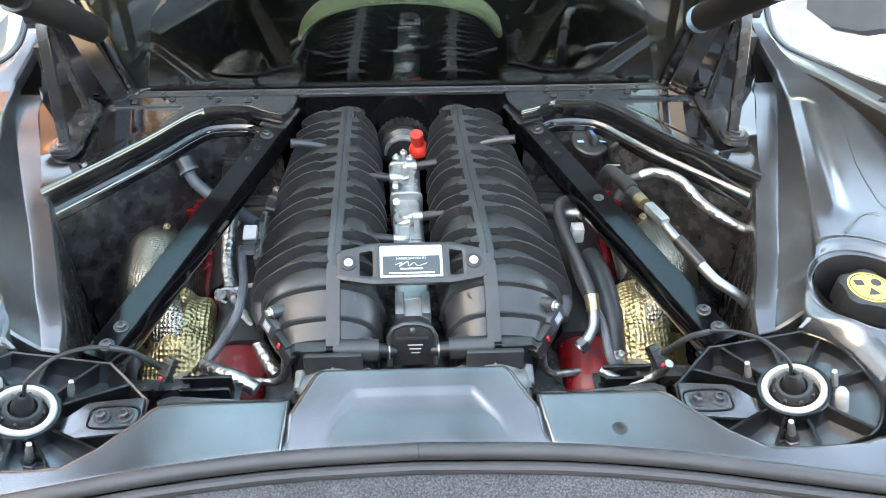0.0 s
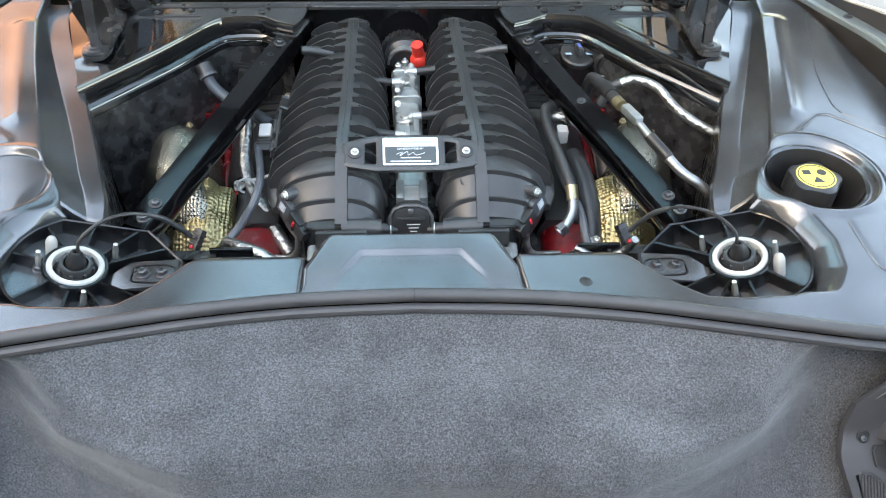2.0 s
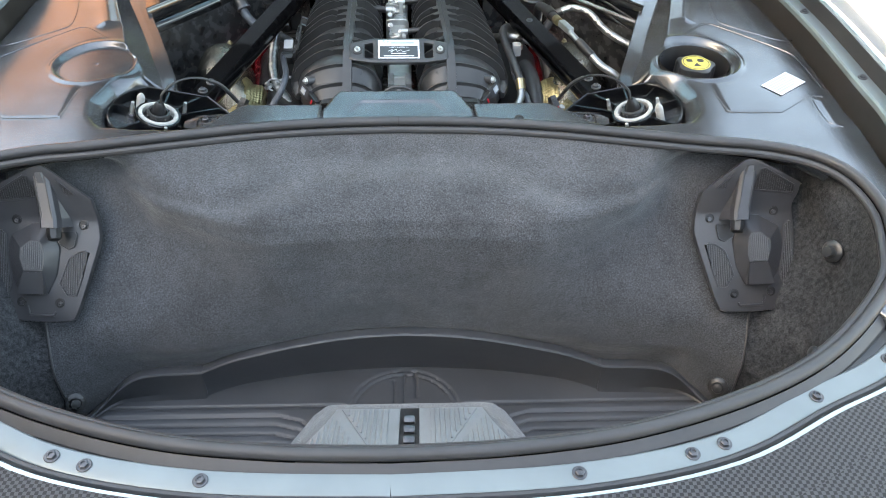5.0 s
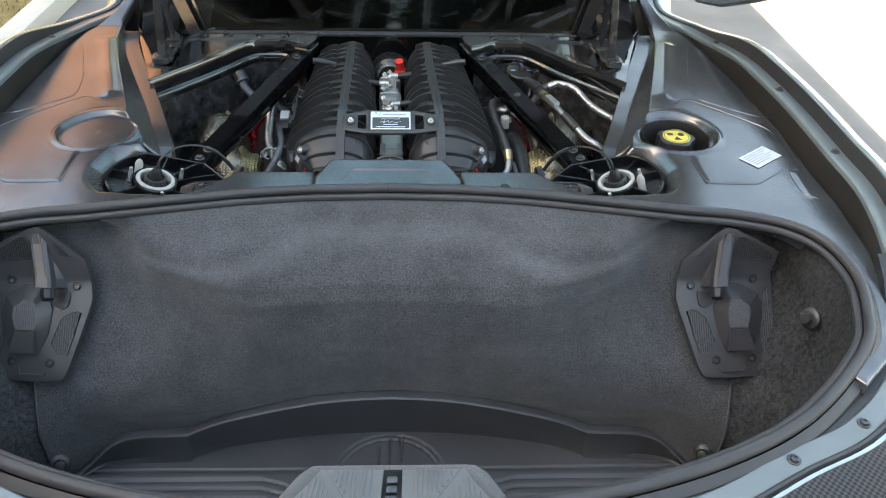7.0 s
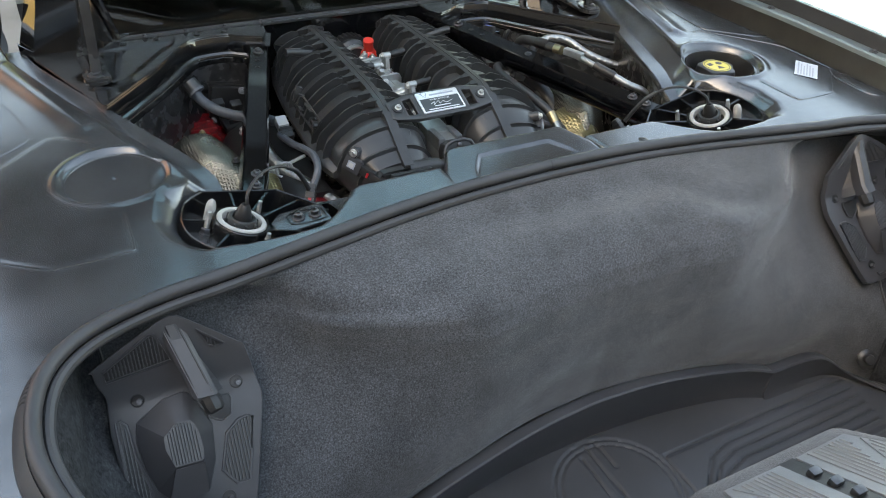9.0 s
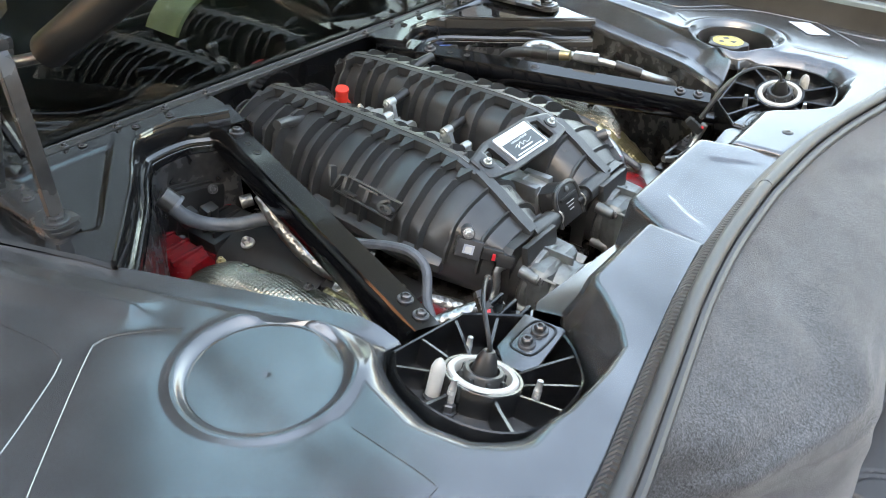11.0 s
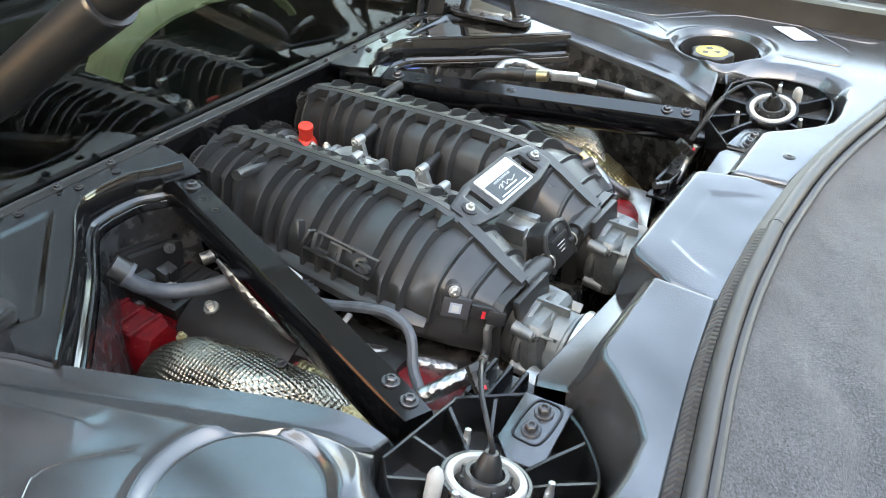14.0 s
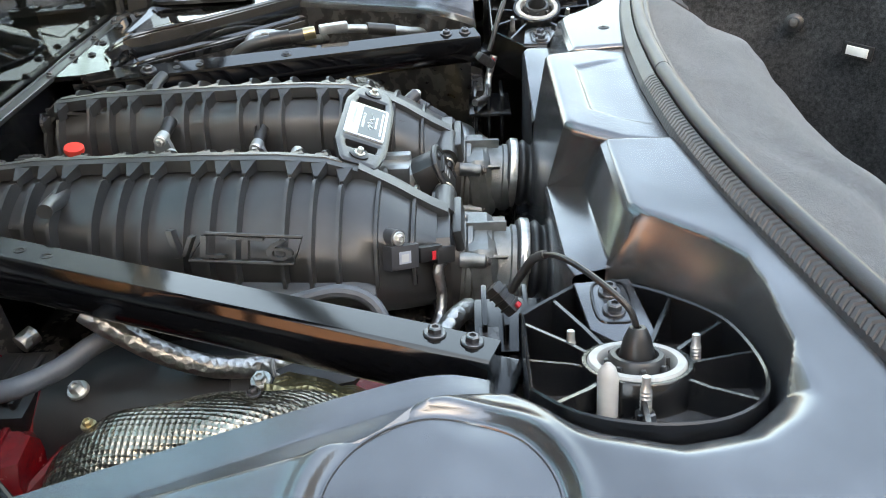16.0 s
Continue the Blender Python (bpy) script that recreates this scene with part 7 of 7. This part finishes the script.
part("tube", tube(spline([(0.385, 0.375, 0.874), (0.405, 0.32, 0.868), (0.43, 0.27, 0.855)], 6), 0.0072, 14), ALU, fuel, "bright aluminium tube")
part("black_sleeve", tube([(0.41, 0.308, 0.866), (0.436, 0.262, 0.853)], 0.0105, 14), PLASTIC_DARK, fuel)
part("lower_tube", tube(spline([(0.436, 0.262, 0.853), (0.455, 0.235, 0.843), (0.485, 0.215, 0.83), (0.51, 0.21, 0.80), (0.52, 0.21, 0.74)], 8), 0.0085, 14), ALU, fuel)
hose("foil_hose", [(0.40, 0.52, 0.84), (0.43, 0.52, 0.85), (0.47, 0.50, 0.845), (0.50, 0.46, 0.825), (0.535, 0.43, 0.81), (0.57, 0.41, 0.80)], 0.009, FOIL, "crinkled foil-wrapped hose against the wheelhouse", "hose", corrugated=0.0004, n=14)
hose("foil_hose_start", [(0.365, 0.51, 0.80), (0.385, 0.52, 0.83), (0.405, 0.52, 0.842)], 0.0105, HOSEB, "black hose leading into a foil sleeve", "hose")
pipe = thing("water_pipe", (0.3, 0.45, 0.75), "bright water pipe below the brace", "pipe")
part("pipe", tube(spline([(0.235, 0.53, 0.76), (0.265, 0.49, 0.785), (0.30, 0.478, 0.79), (0.335, 0.46, 0.785), (0.355, 0.42, 0.76), (0.365, 0.38, 0.72)], 8), 0.014, 16), ALU, pipe)
part("black_bend", tube(spline([(0.335, 0.46, 0.785), (0.358, 0.42, 0.762), (0.37, 0.37, 0.72), (0.375, 0.33, 0.67)], 8), 0.0165, 16), HOSEB, pipe)
brk = thing("steel_bracket", (0.27, 0.56, 0.8), "small bent steel bracket beside the manifold", "bracket")
part("leaf", loft([[(x, y - 0.008, z), (x, y + 0.008, z), (x, y + 0.008, z + 0.003), (x, y - 0.008, z + 0.003)] for x, y, z in ((0.235, 0.60, 0.835), (0.25, 0.58, 0.83), (0.265, 0.55, 0.80), (0.305, 0.535, 0.797))]), ALU_DULL, brk)
bolt("bolt", (0.30, 0.536, 0.80), brk, 0.008, material=DARKBOLT)
braid = thing("fuel_line", (0.27, 0.35, 0.8), "black braided fuel line with a steel elbow", "fuel line")
path = spline([(0.30, 0.49, 0.80), (0.265, 0.485, 0.815), (0.25, 0.46, 0.815), (0.252, 0.41, 0.81), (0.262, 0.34, 0.805), (0.272, 0.285, 0.795), (0.276, 0.26, 0.785)], 16)
part("braid", tube(path, [0.0098 + 0.0006 * (i % 2) for i in range(len(path))], 12), HOSEB, braid, "black woven sleeve", 70)
part("ferrule", tube([(0.2755, 0.268, 0.79), (0.277, 0.247, 0.775)], [0.0115, 0.011], 14), BRASS, braid, "brass ferrule")
part("elbow", tube(spline([(0.277, 0.25, 0.778), (0.274, 0.225, 0.765), (0.262, 0.205, 0.755), (0.248, 0.195, 0.745)], 8), 0.0085, 14), ALU, braid, "bright steel elbow")
part("nut", lathe([(0.013, 0), (0.013, 0.012), (0.010, 0.014)], (0.25, 0.196, 0.746), 6, (0.8, 0.5, 0.4)), DARKBOLT, braid)
c2 = thing("connector", (0.285, 0.44, 0.78), "pale grey electrical connector by the fuel line", "connector")
part("grey_half", box((0.022, 0.024, 0.03), (0.285, 0.445, 0.775), None, 0.004), GREYPL, c2)
part("plug", tube([(0.29, 0.46, 0.79), (0.305, 0.475, 0.80)], 0.008, 10), HOSEB, c2)
hose("wiring_loom", [(0.305, 0.42, 0.74), (0.315, 0.36, 0.74), (0.32, 0.28, 0.72), (0.32, 0.2, 0.66)], 0.02, HOSEB, "thick black taped wiring loom", "wiring loom", "wiring looms", 0.001)
hose("ground_strap", [(0.262, 0.12, 0.78), (0.30, 0.10, 0.775), (0.335, 0.095, 0.795), (0.345, 0.085, 0.83)], 0.006, FOIL, "bright braided lead beside the tower", "lead", corrugated=0.0008)
for s in (1, -1):
    c3 = thing("rear_bracket", (s * 0.28, 0.1, 0.7), "black casting with webs behind the throttle body", "bracket", "rear brackets")
    for k in range(3):
        part("web", box((0.07, 0.006, 0.14), (s * 0.3, 0.075 + 0.022 * k, 0.72), None, 0.002), CAST, c3)
    part("plate", box((0.09, 0.07, 0.006), (s * 0.3, 0.095, 0.76), None, 0.002), CAST, c3)


# ---- lid hinges and power struts ----
SKEW = 1.0
for s in (1, -1):
    P = lambda x, y, z: (s * x, y, z)
    h = thing("hinge_assembly", P(0.605, 0.62, 0.885), "black steel lid hinge on its mounting foot", "hinge", "lid hinges")
    foot = [(p[0], p[1]) for p in spline([(0.584, 0.548), (0.614, 0.548), (0.624, 0.575), (0.618, 0.62), (0.616, 0.735), (0.60, 0.742), (0.574, 0.72), (0.574, 0.62), (0.572, 0.575)], 4, True)]
    part("foot", prism([(s * x, y) for x, y in foot], 0.884, 0.891, 0.002), HINGEM, h)
    collar = [(p[0], p[1]) for p in spline([(0.580, 0.552), (0.616, 0.552), (0.624, 0.58), (0.614, 0.606), (0.588, 0.606), (0.576, 0.58)], 4, True)]
    part("foot_pad", prism([(s * x, y) for x, y in collar], 0.890, 0.896, 0.002), HINGEM, h)

    def bar(line, w, d):
        """A flat bar along a line in the hinge's plane: w across, d deep."""
        rg = []
        for k, (x, y, z) in enumerate(line):
            p, q = line[max(k - 1, 0)], line[min(k + 1, len(line) - 1)]
            ty, tz = q[1] - p[1], q[2] - p[2]
            n = math.hypot(ty, tz)
            ny, nz = tz / n, -ty / n
            e = 0.2 * d
            rg.append([P(x + u, y + ny * v, z + nz * v) for u, v in ((-w, -d + e), (-w + e, -d), (w - e, -d), (w, -d + e), (w, d), (-w, d))])
        return loft(rg)

    part("rear_arm", bar([(0.597, 0.576, 0.894), (0.595, 0.582, 0.93), (0.589, 0.602, 1.04), (0.586, 0.612, 1.088), (0.586, 0.622, 1.102), (0.586, 0.645, 1.108)], 0.0095, 0.005), HINGEM, h, "flat bevelled steel hinge arm")
    part("front_arm", bar([(0.598, 0.712, 0.890), (0.596, 0.70, 0.93), (0.590, 0.658, 1.05), (0.587, 0.638, 1.10)], 0.007, 0.006), HINGEM, h, "narrow dark second arm")
    part("crossbar", box((0.045, 0.05, 0.014), P(0.590, 0.640, 1.108), None, 0.004), HINGEM, h)
    part("pivot", tube([P(0.569, 0.628, 1.098), P(0.612, 0.628, 1.098)], 0.009, 14), DARKBOLT, h)
    bolt("bolt", P(0.600, 0.571, 0.896), h, 0.0115, material=DARKBOLT, h=0.006)
    bolt("bolt", P(0.598, 0.728, 0.891), h, 0.009, material=DARKBOLT, h=0.007)
    bolt("bolt", P(0.590, 0.655, 0.891), h, 0.006, material=DARKBOLT, h=0.004)
    st = thing("lid_strut", P(0.52, 0.6, 1.1), "black power strut of the raised lid", "strut", "lid struts")
    a, b = Vector(P(0.514, 0.645, 1.078)), Vector(P(0.496, 0.372, 1.248))
    part("barrel", tube([a + (a - b).normalized() * 0.004, a, b, b + (b - a).normalized() * 0.004], [0.019, 0.0232, 0.0240, 0.022], 28), STRUTM, st)
    part("barrel_rim", tube([b + (b - a).normalized() * 0.001, b + (b - a).normalized() * 0.005], [0.0245, 0.0235], 28), HINGEM, st, "lighter rim at the barrel's end")
    part("rod", tube([b, b + (b - a) * 1.5], 0.019, 20), STRUTM, st)
    part("ball_joint", tube([a, a + (a - b).normalized() * 0.03, a + (a - b).normalized() * 0.05 + Vector((s * 0.02, 0.02, 0))], [0.010, 0.008, 0.008], 12), DARKBOLT, st)
    if s > 0:
        rg = []
        t = (b - a).normalized()
        u = t.cross(Vector((1, 0, 0))).normalized()
        w = t.cross(u)
        for d in (0.02, 0.045):
            rg.append([a + t * d + (u * math.cos(k) + w * math.sin(k)) * 0.0236 for k in np.linspace(0, 2 * math.pi, 28, endpoint=False)])
        part("print_band", loft(rg, True, False), PALEBLUE, st, "pale blue printed band")

# ---- raised lid ----
lid = thing("hatch", (0, 0.95, 1.15), "raised rear lid with a large glass pane", "lid")
lo, hi = Vector((0, 0.98, 1.16)), Vector((0, 0.66, 2.29))
lx = frame_at(lo, (1, 0, 0), hi - lo)
L = (hi - lo).length
outer = [(-0.6, 0.0), (0.6, 0.0), (0.7, 0.04), (0.95, 0.07), (1.06, 0.16), (1.08, 0.5), (1.0, L), (-1.0, L), (-1.08, 0.5), (-1.06, 0.16), (-0.95, 0.07), (-0.7, 0.04)]
hole = [(-0.40, 0.31), (0.40, 0.31), (0.48, 0.42), (0.72, 0.82), (0.76, L - 0.12), (-0.76, L - 0.12), (-0.72, 0.82), (-0.48, 0.42)]
bm = field(outer, 0.03, lambda x, y, d: 0.0 * x, [hole], 0.035)
bmesh.ops.transform(bm, matrix=lx, verts=bm.verts)
part("frame", bm, PLASTIC, lid)
bm = prism(hole, -0.006, -0.001, 0, lx)
pane = part("pane", bm, HATCHGLASS, lid, "clear glass pane of the lid")
pane.visible_shadow = False
tr = thing("side_trim", (1.0, 0.98, 0.95), "dark plastic trim piece hanging from the raised lid", "trim")
trp = [(0.87, 0.93, 0.965), (0.92, 0.91, 0.935), (0.99, 0.90, 0.925), (1.10, 0.90, 0.94), (1.3, 0.93, 0.97)]
part("shell", loft([trp, [(x, y + 0.03, z - 0.002) for x, y, z in trp], [(x, y + 0.06, z + 0.06) for x, y, z in trp], [(x * 0.98, y + 0.02, z + 0.25) for x, y, z in trp]], False, False), PLASTIC, tr)
